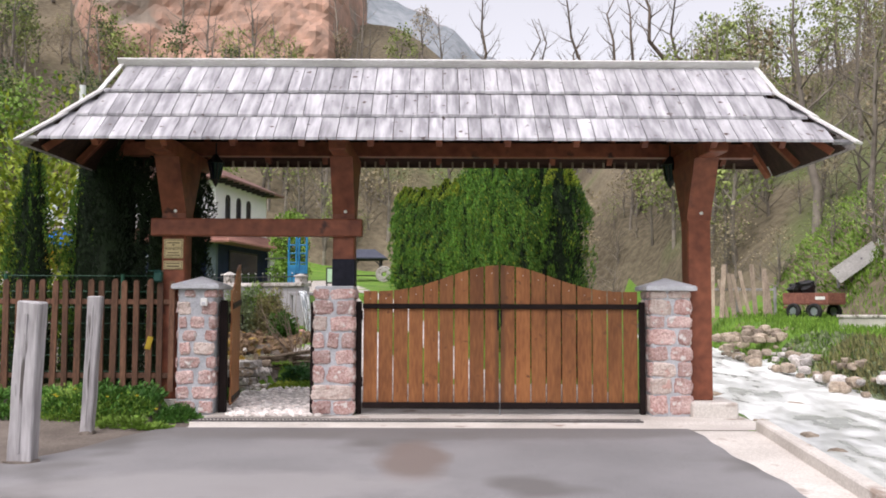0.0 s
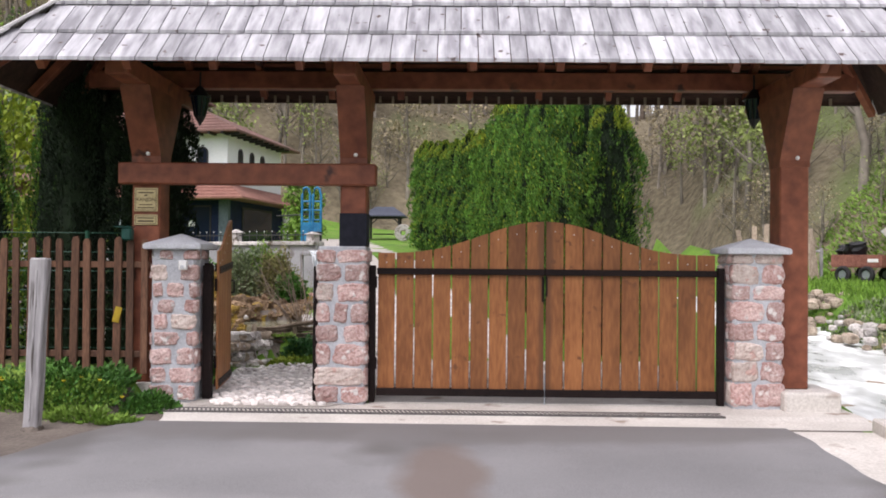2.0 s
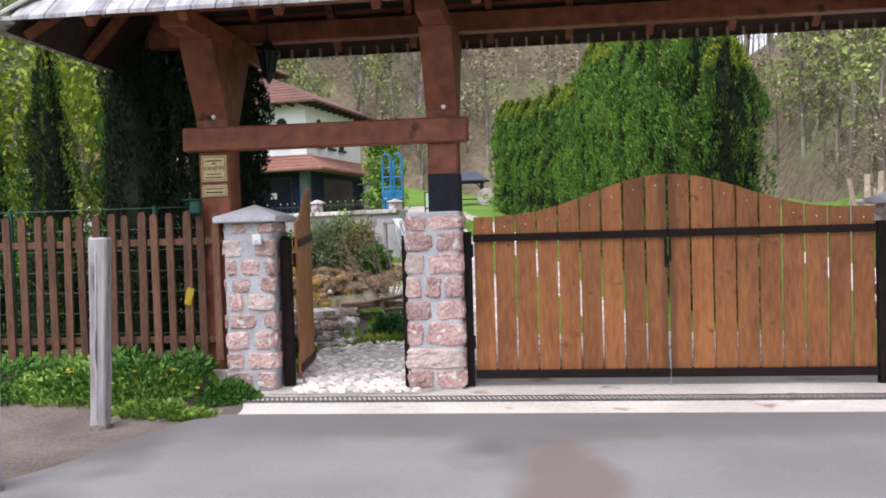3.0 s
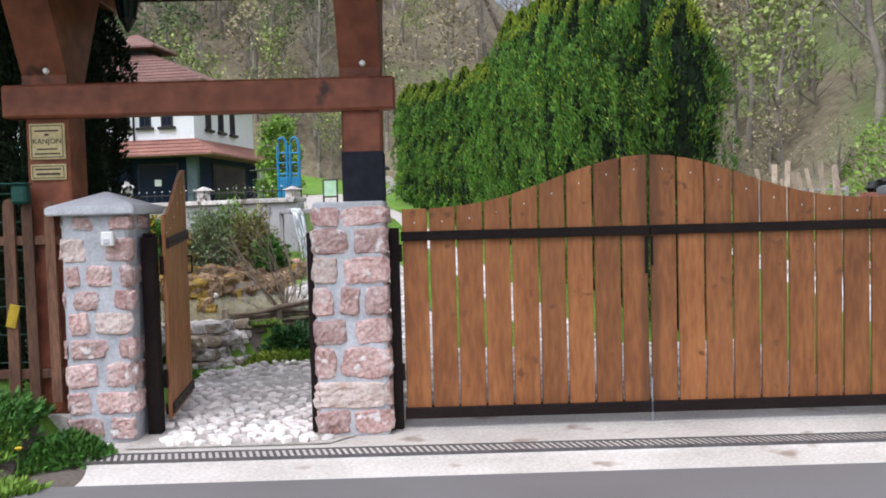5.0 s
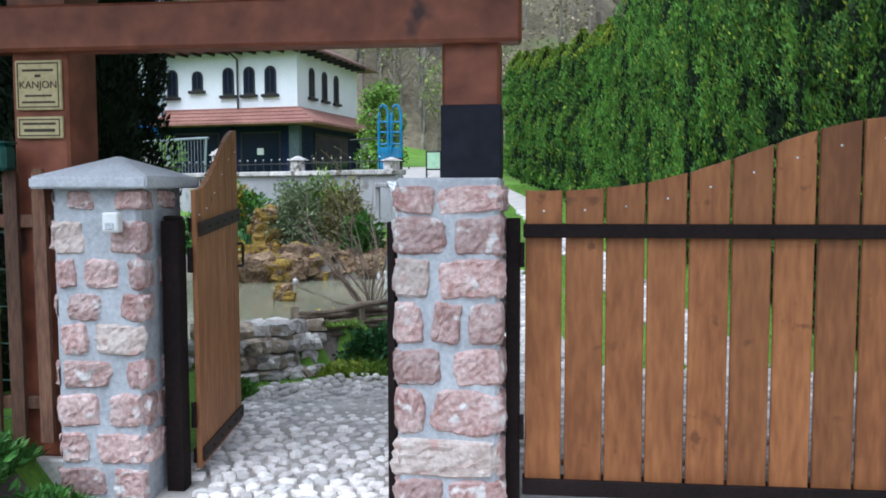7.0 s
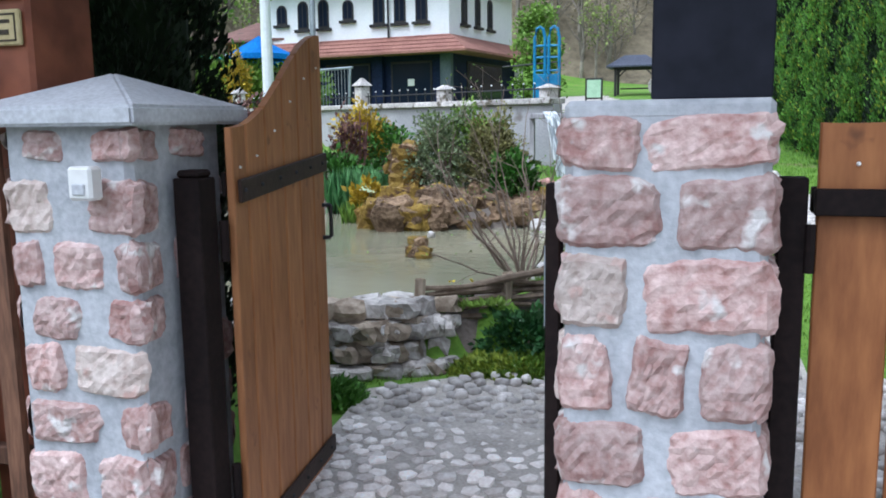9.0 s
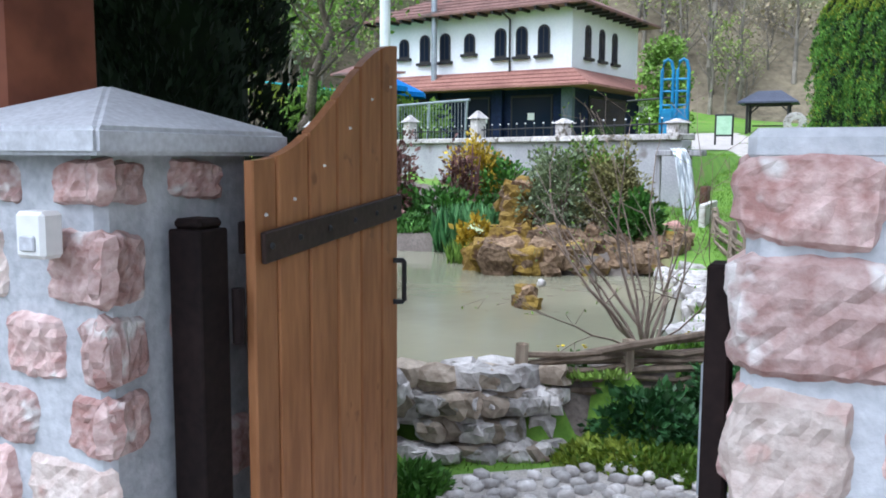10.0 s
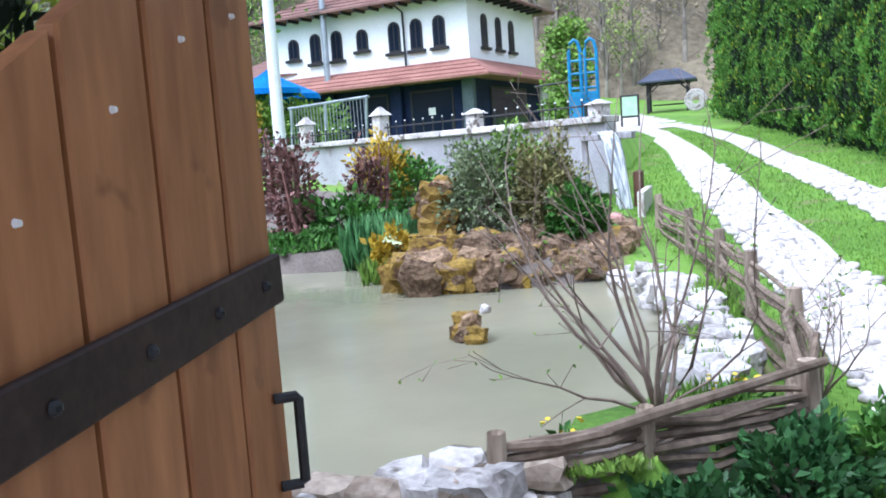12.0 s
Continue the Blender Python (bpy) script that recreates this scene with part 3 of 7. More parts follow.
def strip(path, w, name, material, lift=0.012, n=60):
    """A track laid over the ground along a path."""
    P = [Vector(p) for p in path]
    t = np.linspace(0, len(P) - 1, n)
    xs, ys = np.interp(t, range(len(P)), [p.x for p in P]), np.interp(t, range(len(P)), [p.y for p in P])
    v, f = [], []
    for i in range(n):
        j, k = min(i + 1, n - 1), max(i - 1, 0)
        dx, dy = xs[j] - xs[k], ys[j] - ys[k]
        l = math.hypot(dx, dy)
        for m in range(5):
            o = (m / 4 - 0.5) * w * (1 + 0.08 * math.sin(i * 0.9 + m))
            x, y = xs[i] + dy / l * o, ys[i] - dx / l * o
            v.append((x, y, float(height(x, y)) + lift + (0.012 if 0 < m < 4 else 0)))
    for i in range(n - 1):
        for m in range(4):
            f.append((i * 5 + m, i * 5 + m + 1, i * 5 + m + 6, i * 5 + m + 5))
    return raw(name, v, f, material, smooth=True)


TRACK_L = [(-0.9, 10.6), (-0.85, 12.5), (-1.15, 15.4), (-1.5, 18.2), (-2.1, 23.0), (-2.9, 29.5), (-4.0, 36.0), (-5.6, 41.0)]
TRACK_R = [(0.75, 10.6), (0.6, 13.0), (0.2, 16.0), (-0.3, 19.8), (-0.9, 24.5), (-1.6, 30.0), (-2.7, 35.5), (-4.6, 40.5)]
for tr in (TRACK_L, TRACK_R):
    tagged(strip(tr, 0.66 if tr is TRACK_L else 0.6, "pavement", "bed"), "pale cobbled wheel track in the grass drive", "pavement", kind="structure")
tagged(strip([(-4.2, 36), (-5.5, 42), (-7, 48)], 3.0, "pavement", "bed"), "pale gravel yard at the end of the drive", "pavement", kind="structure")
patio = raw("pavement", [(-2.6, 9.62, 0.034), (-1.35, 9.62, 0.034), (-0.5, 10.6, 0.034), (-0.5, 12.2, 0.075), (-1.4, 12.95, 0.125), (-1.75, 12.62, 0.11), (-2.25, 12.28, 0.08), (-2.8, 11.93, 0.06)], [(0, 1, 2, 3, 4, 5, 6, 7)], "bed")
tagged(patio, "pale cobbled path behind the small gate", "pavement", kind="structure")


def flat_water(name, poly, z, material, label):
    bm = bmesh.new()
    bm.faces.new([bm.verts.new((x, y, z)) for x, y in poly])
    bmesh.ops.triangulate(bm, faces=bm.faces)
    return tagged(link(name, bm, material), label, "water", kind="structure")


flat_water("water", [(p[0] * 1.0, p[1]) for p in POND], 0.28, "pond", "murky green-brown pond water")
ys = np.arange(-2, 40, 0.22)
us = np.linspace(0.02, 4.4, 16)
X = stream_left(ys)[:, None] + us[None, :]
Y = np.repeat(ys[:, None], len(us), 1)
Z = -0.42 + 0.008 * np.clip(Y - 9, 0, None)
for p in range(Z.shape[0]):
    for q in range(Z.shape[1]):
        c = Vector((X[p, q] * 1.6, Y[p, q] * 0.9, 0.0))
        Z[p, q] += 0.09 * noise.noise(c) + 0.05 * noise.noise(c * 2.7) + 0.03 * noise.noise(c * 6.0)
i = (np.arange(len(ys) - 1)[:, None] * len(us) + np.arange(len(us) - 1)).reshape(-1)
stream = raw("water", np.stack([X, Y, Z], -1).reshape(-1, 3), np.stack([i, i + 1, i + len(us) + 1, i + len(us)], 1), "stream", smooth=True)
tagged(stream, "foaming white water of a rapid stream", "water", kind="structure")

# ---- gate structure ----
def facing_stone(w, h, deep, seed, nx=10, nz=8):
    """A hewn facing stone: an uneven rounded block, w by h, its rough face turned to -y."""
    bm = bmesh.new()
    o = Vector((seed * 1.73, seed * 0.91, seed * 2.37))
    rows = []
    for j in range(nz + 1):
        row = []
        for i in range(nx + 1):
            u, v = 2 * i / nx - 1, 2 * j / nz - 1
            # squarish outline, pulled in at the corners and ragged
            k = 1.1 - 0.17 * (abs(u) * abs(v)) ** 2 + 0.17 * noise.noise(Vector((u, v, 0)) * 1.2 + o) + 0.1 * noise.noise(Vector((u, v, 0)) * 3.3 + o)
            x, z = u * w / 2 * k, v * h / 2 * k
            edge_ = max(abs(u), abs(v))
            y = -deep * (1 - max(0, edge_ - 0.62) ** 2 * 5.0)
            y += 0.8 * deep * noise.noise(Vector((x * 9, z * 9, 0)) + o) + 0.75 * deep * abs(noise.noise(Vector((x * 22, z * 22, 3)) + o)) + 0.4 * deep * noise.noise(Vector((x * 60, z * 60, 5)) + o)
            row.append(bm.verts.new((x, y if edge_ < 0.999 else 0.012, z)))
        rows.append(row)
    for p, q in zip(rows, rows[1:]):
        for i in range(nx):
            bm.faces.new((p[i], p[i + 1], q[i + 1], q[i]))
    return bm


PALE = {(1, 4, 1), (1, 1, 0), (2, 2, 0), (2, 6, 0)}  # the whitish stones: pillar, course, place in it


def stone_pillar(x0, x1, y0, y1, z1, seed, label, cap=True, courses=None):
    """A square pillar of facing stones in courses; courses: depth from the top, height and spans of the front stones."""
    r = random.Random(seed)
    th = empty("stone_pillar", label, "pillar", "stone gate pillars", ((x0 + x1) / 2, (y0 + y1) / 2, 0.02))
    o = Vector(th.location)
    core = box(x0 + 0.012 - o.x, x1 - 0.012 - o.x, y0 + 0.012 - o.y, y1 - 0.012 - o.y, -0.05, z1 - 0.02, 0.02)
    part("mortar_core", core, "mortar", th)
    k = seed * 50
    for face in range(4):
        lo, hi = (x0, x1) if face in (0, 2) else (y0, y1)
        w = hi - lo
        for row, (top, bottom, spans) in enumerate(courses):
            if face:
                cuts = [0.0, *r.choice([[0.42], [0.55], [0.62], [0.36], [0.5], [0.28, 0.64]]), 1.0]
                wraps = face == 1 and seed == 1 and spans[-1][1] > 1
                spans = [(-0.02, 0.24)] + [(0.4, 0.74)] * (r.random() < 0.55) if wraps else [(a + 0.04, b - 0.04) for a, b in zip(cuts, cuts[1:]) if seed != 1 or r.random() < 0.6]
            for at, (a, b) in enumerate(spans):
                k += 1
                ca, c = lo + w * (a + b) / 2, z1 - (top + bottom) / 2
                if face == 0:
                    p, turn = (ca, y0 + 0.01, c), 0
                elif face == 2:
                    p, turn = (ca, y1 - 0.01, c), 180
                else:
                    p, turn = ((x0 + 0.01) if face == 3 else (x1 - 0.01), ca, c), (-90 if face == 3 else 90)
                bm = facing_stone(w * (b - a), bottom - top, 0.017 * r.uniform(0.8, 1.3), k, 12, 9)
                bmesh.ops.transform(bm, matrix=pose(p[0] - o.x, p[1] - o.y, p[2] - o.z, 0, r.uniform(-6, 6), turn), verts=bm.verts)
                part("stone", bm, "palestone" if (r.random() < (0.42 if seed == 3 else 0.1) if face or seed == 3 else (seed, row, at) in PALE) else "stone", th)
    if cap:
        a, b, c, d = x0 - 0.055 - o.x, x1 + 0.055 - o.x, y0 - 0.055 - o.y, y1 + 0.055 - o.y
        bm = bmesh.new()
        lo = [bm.verts.new(p + (z1 - o.z - 0.03,)) for p in ((a, c), (b, c), (b, d), (a, d))]
        md = [bm.verts.new(p + (z1 - o.z + 0.022,)) for p in ((a, c), (b, c), (b, d), (a, d))]
        tp = bm.verts.new(((a + b) / 2, (c + d) / 2, z1 - o.z + 0.125))
        bm.faces.new(lo[::-1])
        for q in range(4):
            bm.faces.new((lo[q], lo[(q + 1) % 4], md[(q + 1) % 4], md[q]))
            bm.faces.new((md[q], md[(q + 1) % 4], tp))
        bmesh.ops.bevel(bm, geom=list(bm.edges), offset=0.008, segments=2, affect="EDGES")
        part("cap", bm, "cap", th, "grey concrete pyramid cap")
    else:
        part("cap", box(x0 + 0.01 - o.x, x1 - 0.01 - o.x, y0 + 0.01 - o.y, y1 - 0.01 - o.y, z1 - 0.035 - o.z, z1 - o.z + 0.012, 0.012), "mortar", th)
    return th


LEFT_COURSES = [(0.04, 0.125, [(0.2, 0.5), (0.72, 1.03)]), (0.175, 0.325, [(0.02, 0.37), (0.66, 1.03)]), (0.345, 0.485, [(0.06, 0.27), (0.37, 0.73), (0.84, 1.03)]),
                (0.505, 0.63, [(0.17, 0.52), (0.75, 1.03)]), (0.645, 0.79, [(0.1, 0.38), (0.46, 0.97)]), (0.81, 0.94, [(0.1, 0.62), (0.8, 1.03)]),
                (0.965, 1.12, [(0.03, 0.48), (0.58, 0.95)]), (1.145, 1.29, [(0.05, 0.35), (0.45, 0.95)]), (1.31, 1.45, [(0.02, 0.52), (0.62, 0.98)])]
MID_COURSES = [(0.02, 0.14, [(0.0, 0.38), (0.42, 0.99)]), (0.155, 0.32, [(0.0, 0.48), (0.57, 1.0)]), (0.335, 0.51, [(0.0, 0.33), (0.42, 1.0)]),
               (0.525, 0.71, [(0.0, 0.27), (0.35, 0.62), (0.69, 1.0)]), (0.73, 0.89, [(0.0, 0.44), (0.55, 1.0)]), (0.91, 1.11, [(0.0, 0.28), (0.35, 1.0)]),
               (1.125, 1.3, [(0.0, 0.98)]), (1.31, 1.46, [(0.0, 0.45), (0.5, 1.0)])]
RIGHT_COURSES = [(0.03, 0.12, [(0.0, 0.4), (0.45, 0.98)]), (0.13, 0.31, [(0.0, 0.52), (0.58, 1.0)]), (0.325, 0.46, [(0.0, 0.35), (0.4, 1.0)]),
                 (0.475, 0.66, [(0.02, 0.62), (0.67, 1.0)]), (0.675, 0.84, [(0.0, 0.42), (0.48, 1.0)]), (0.855, 1.02, [(0.03, 0.6), (0.65, 0.99)]),
                 (1.035, 1.22, [(0.0, 0.5), (0.56, 1.0)]), (1.235, 1.45, [(0.0, 0.4), (0.45, 1.0)])]
pillar_left = stone_pillar(-3.02, -2.58, 9.79, 10.27, 1.5, 1, "pink and grey stone gate pillar with concrete cap", courses=LEFT_COURSES)
pillar_mid = stone_pillar(-1.44, -0.972, 9.79, 10.27, 1.5, 2, "pink stone gate pillar carrying a roof post", cap=False, courses=MID_COURSES)
pillar_right = stone_pillar(2.45, 2.93, 9.79, 10.27, 1.5, 3, "pale pink and tan stone gate pillar with concrete cap", courses=RIGHT_COURSES)

bell = empty("doorbell", "small white plastic doorbell on the stone pillar", "doorbell", at=(-2.69, 9.74, 1.32))
part("housing", box(-0.038, 0.038, -0.022, 0.03, -0.045, 0.045, 0.008), "whiteplastic", bell)
part("button", box(-0.02, 0.02, -0.028, -0.02, -0.03, 0.0, 0.003), "cap", bell)

# ---- roofed gateway ----
gateway = empty("roofed_gateway", "dark red timber gateway with weathered shingle roof", "gateway", at=(0, 10.04, 0.02))
GO = Vector(gateway.location)
GI = Matrix.Translation(-GO)


def gpart(name, bm, material, label=""):
    bmesh.ops.transform(bm, matrix=GI, verts=bm.verts)
    return part(name, bm, material, gateway, label)


POSTS = [(-3.24, -2.97, 0.2), (-1.24, -0.99, 1.5), (2.93, 3.2, 0.2)]
for x0, x1, z0 in POSTS:
    p = gpart("post", box(x0, x1, 9.9, 10.17, z0, 2.98, 0.012), "redwood")
    p2 = gpart("bracket", prism([(9.893, 2.36), (9.893, 2.3), (10.177, 2.3), (10.177, 2.36), (10.5, 2.985), (9.57, 2.985)], "x", x0 - 0.005, x1 + 0.005), "redwood")
    cx = (x0 + x1) / 2
    gpart("tie_beam", box(x0 + 0.03, x1 - 0.03, 9.15, 10.98, 2.988, 3.165, 0.01), "redwood")
    bm = bmesh.new()
    bmesh.ops.create_cone(bm, cap_ends=True, segments=10, radius1=0.022, radius2=0.014, depth=0.02, matrix=pose(cx + 0.02, 9.872, 2.385, 90))
    gpart("bolt", bm, "whiteplastic")
gpart("boot", box(-1.246, -0.984, 9.894, 10.176, 1.513, 1.83, 0.004), "boot", "black sheet-metal boot at the foot of the post")
gpart("footing", box(2.9, 3.42, 9.68, 10.3, -0.3, 0.2, 0.02), "concrete", "pale concrete footing block")
gpart("footing", box(-3.27, -2.99, 9.86, 10.2, -0.1, 0.2, 0.01), "concrete", "pale concrete footing block")
gpart("crossbeam", box(-3.36, -0.895, 9.84, 9.98, 2.09, 2.296, 0.014), "redwood")
for y in (9.38, 10.7):
    gpart("purlin", box(-4.0, 4.0, y - 0.07, y + 0.07, 3.17, 3.35, 0.008), "redwood")
gpart("ridge_beam", box(-3.7, 3.7, 9.97, 10.11, 3.86, 4.0, 0.008), "redwood")
EAVE_Y, EAVE_Z, RIDGE_Z, MID_Y, MID_Z = 8.9, 3.0, 4.16, 9.55, 3.69


BACK = 1.0  # how far the back slope reaches from the ridge


def slope_z(y):
    d = abs(y - 10.04)
    return np.interp(d, [0, 10.04 - MID_Y, 10.04 - EAVE_Y], [RIDGE_Z, MID_Z, EAVE_Z])


for k in range(11):
    x = -3.7 + k * 0.74
    for s in (-1, 1):
        gpart("rafter", bar((x, 10.04 + s * 0.05, RIDGE_Z - 0.13), (x, 10.04 + s * (1.04 if s < 0 else 0.93), EAVE_Z + (0.03 if s < 0 else 0.14)), 0.07, 0.09), "redwood")
for s in (-1, 1):
    for yy in (-0.9, 0.0, 0.9):
        gpart("rafter", bar((s * 3.72, 10.04 + yy * 0.5, MID_Z - 0.11), (s * 4.3, 10.04 + yy, EAVE_Z - 0.02), 0.07, 0.08), "redwood")
for s in (-1, 1):
    for k in range(8):
        t = 0.1 + k * 0.125
        y = 10.04 + s * (10.04 - EAVE_Y) * t
        if t > 0.9 or s > 0 and t > 0.8:
            continue
        L = 3.8 + 0.5 * max(0, (t - 0.43) / 0.57)
        gpart("batten", box(-L, L, y - 0.025, y + 0.025, slope_z(y) - 0.075, slope_z(y) - 0.04, 0), "redwood")
gpart("fascia", box(-4.2, 4.2, 10.04 + BACK - 0.03, 10.04 + BACK - 0.006, slope_z(10.04 + BACK) - 0.06, slope_z(10.04 + BACK) - 0.02, 0), "darkwood")


def hip_x(y):
    """Half the roof's length where its slope is at y."""
    d = abs(y - 10.04)
    return np.interp(d, [0, 10.04 - MID_Y, 10.04 - EAVE_Y], [3.78, 3.87, 4.42])


rs = random.Random(7)
COURSES = [(9.28, 8.88), (9.62, 9.2), (10.02, 9.53)]
rest_v, rest_f = [], []


def plank(x0, x1, ytop, ybot, s, lift, wob):
    """One roof board from ytop down to ybot; s is -1 on the front slope and 1 on the back."""
    top = [(10.04 + s * (10.04 - ytop)), (10.04 + s * (10.04 - ybot))]
    za, zb = slope_z(ytop) + lift - 0.022, slope_z(ybot) + lift + wob
    g = 0.004
    v = []
    for x in (x0 + g, x1 - g):
        for (y, z) in ((top[0], za), (top[1], zb)):
            v += [(x, y, z), (x, y, z + 0.03)]
    f = [(0, 1, 3, 2), (4, 6, 7, 5), (1, 5, 7, 3), (0, 2, 6, 4), (2, 3, 7, 6), (0, 4, 5, 1)]
    return v, f


for s in (-1, 1):
    for ci, (yt, yb) in enumerate(COURSES):
        yb = max(yb, 10.04 - BACK) if s > 0 else yb
        x, xe = -hip_x(yb), hip_x(yb)
        while x < xe - 0.02:
            w = min(rs.uniform(0.13, 0.22), xe - x)
            mx = max(abs(x), abs(x + w)) - 0.03
            ytop = yt
            if mx > hip_x(yt):
                ys_ = np.linspace(yb, yt, 30)
                ok = [q for q in ys_ if hip_x(q) >= mx]
                ytop = max(ok) if ok else yb + 0.03
            if ytop - yb > 0.03:
                v, f = plank(x, x + w, ytop, yb - rs.uniform(0, 0.007), s, 0.01, 0.03 + rs.uniform(0, 0.005))
                if s < 0:
                    bm = bmesh.new()
                    vs = [bm.verts.new(Vector(q) - GO) for q in v]
                    for q in f:
                        bm.faces.new([vs[k] for k in q])
                    part("shingle", bm, "shingle", gateway)
                else:
                    b = len(rest_v)
                    rest_v += [tuple(Vector(q) - GO) for q in v]
                    rest_f += [tuple(b + k for k in q) for q in f]
            x += w
# the two hipped ends, and the small gables over them
for s in (-1, 1):
    for ci in range(2):
        t0, t1 = (0.0, 0.62) if ci == 0 else (0.45, 1.03)
        n = 14
        for k in range(n):
            ua, ub = k / n * 2 - 1, (k + 1) / n * 2 - 1
            v = []
            for u in (ua + 0.004, ub - 0.004):
                for t in (t0, t1):
                    hw = 0.49 + (1.14 - 0.49) * t
                    px, pz = 3.87 + 0.55 * t, MID_Z - (MID_Z - EAVE_Z) * t + 0.012 * (1 - ci)
                    yy_ = 10.04 + u * hw * (0.86 if u > 0 and t > 0.1 else 1)
                    v += [(s * px, yy_, pz), (s * px, yy_, pz + 0.024)]
            b = len(rest_v)
            rest_v += [tuple(Vector(q) - GO) for q in v]
            rest_f += [tuple(b + q for q in f) for f in [(0, 1, 3, 2), (4, 6, 7, 5), (1, 5, 7, 3), (0, 2, 6, 4), (2, 3, 7, 6), (0, 4, 5, 1)]]
    gpart("gable", prism([(10.04 - 0.5, MID_Z - 0.02), (10.04 + 0.5, MID_Z - 0.02), (10.04, RIDGE_Z)], "x", s * 3.74, s * 3.76), "shingle")
    for q in (-1, 1):
        gpart("hip_board", bar((s * 3.86, 10.04 + q * 0.5, MID_Z + 0.045), (s * 4.16, 10.04 + q * 0.83, 3.385), 0.17, 0.03), "ridge", "pale hip cover board")
        gpart("hip_board", bar((s * 4.13, 10.04 + q * 0.8, 3.4), (s * 4.46, 10.04 + q * (1.18 if q < 0 else 1.02), EAVE_Z + 0.03), 0.17, 0.03), "ridge", "pale hip cover board")
        gpart("verge_board", bar((s * 3.8, 10.04 + q * 0.02, RIDGE_Z + 0.02), (s * 3.88, 10.04 + q * 0.5, MID_Z + 0.03), 0.06, 0.025), "ridge")
for q in (-1, 1):
    gpart("ridge_board", bar((-3.84, 10.04 + q * 0.055, RIDGE_Z + 0.015), (3.84, 10.04 + q * 0.055, RIDGE_Z + 0.015), 0.13, 0.024, up=(0, -q * 0.9, 1)), "ridge", "pale ridge cover board")
for yl, zl in ((9.13, 3.16), (10.93, 3.13)):
    bm = bmesh.new()
    rl = random.Random(int(yl * 10))
    for k in range(56):
        x = -3.95 + k * 0.142 + rl.uniform(-0.012, 0.012)
        box(x - 0.012, x + 0.012, yl - 0.012, yl + 0.012, zl - 0.045 - rl.uniform(0, 0.015), zl + 0.02, 0, bm)
    gpart("eaves_lathing", bm, "oldboard", "pale sawn lath ends under the roof edge")["kind"] = "stuff"
sh = raw("back_shingles", rest_v, rest_f, "shingles", gateway)
sh["kind"] = "stuff"
# underlay boards; the shade under the roof is put into their dark colour
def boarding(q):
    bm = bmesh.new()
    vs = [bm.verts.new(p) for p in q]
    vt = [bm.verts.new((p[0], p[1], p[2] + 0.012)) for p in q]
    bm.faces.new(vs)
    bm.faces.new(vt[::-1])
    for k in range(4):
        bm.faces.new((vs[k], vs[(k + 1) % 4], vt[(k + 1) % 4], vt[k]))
    gpart("roof_boarding", bm, "darkwood", "underside boarding, roof shade put into its dark colour")


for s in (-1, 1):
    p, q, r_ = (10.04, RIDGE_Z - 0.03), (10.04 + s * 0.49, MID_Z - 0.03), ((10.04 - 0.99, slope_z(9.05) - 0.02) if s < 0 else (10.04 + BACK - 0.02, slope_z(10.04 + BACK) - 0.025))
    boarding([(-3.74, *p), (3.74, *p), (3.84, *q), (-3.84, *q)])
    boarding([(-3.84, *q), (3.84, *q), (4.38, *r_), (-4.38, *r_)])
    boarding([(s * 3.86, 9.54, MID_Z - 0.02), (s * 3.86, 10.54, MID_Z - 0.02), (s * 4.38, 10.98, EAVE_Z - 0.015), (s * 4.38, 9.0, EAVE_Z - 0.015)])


def lantern(at):
    th = empty("hanging_lantern", "black iron lantern hanging under the gateway roof", "lantern", "gateway lanterns", at)
    part("hook", tube([(0, 0, 0.16), (0, 0, 0.3)], 0.008, 6), "black", th)
    bm = bmesh.new()
    bmesh.ops.create_cone(bm, cap_ends=True, segments=6, radius1=0.1, radius2=0.02, depth=0.09, matrix=pose(0, 0, 0.13))
    part("roof", bm, "black", th)
    bm = bmesh.new()
    bmesh.ops.create_cone(bm, cap_ends=True, segments=6, radius1=0.045, radius2=0.078, depth=0.17, matrix=pose(0, 0, 0))
    part("glass", bm, "pane", th)
    for k in range(6):
        a = k * math.pi / 3
        part("bar", tube([(0.047 * math.cos(a), 0.047 * math.sin(a), -0.085), (0.081 * math.cos(a), 0.081 * math.sin(a), 0.085)], 0.006, 5), "black", th)
    bm = bmesh.new()
    bmesh.ops.create_cone(bm, cap_ends=True, segments=6, radius1=0.005, radius2=0.05, depth=0.08, matrix=pose(0, 0, -0.125))
    part("finial", bm, "black", th)
    return th


lantern((-2.82, 10.62, 2.97)).scale = (1.2, 1.2, 1.2)
lantern((2.93, 10.62, 2.97)).scale = (1.2, 1.2, 1.2)


def text_mesh(body, size, name, material, parent, m):
    cu = bpy.data.curves.new(name, "FONT")
    cu.body, cu.size, cu.align_x, cu.align_y, cu.extrude = body, size, "CENTER", "CENTER", 0.0012
    tmp = bpy.data.objects.new("tmp", cu)
    scene.collection.objects.link(tmp)
    bpy.context.view_layer.update()
    me = bpy.data.meshes.new_from_object(tmp)
    bpy.data.objects.remove(tmp)
    me.materials.clear()
    me.materials.append(M[material])
    ob = new(name, me)
    ob.parent, ob.matrix_local = parent, m
    return ob


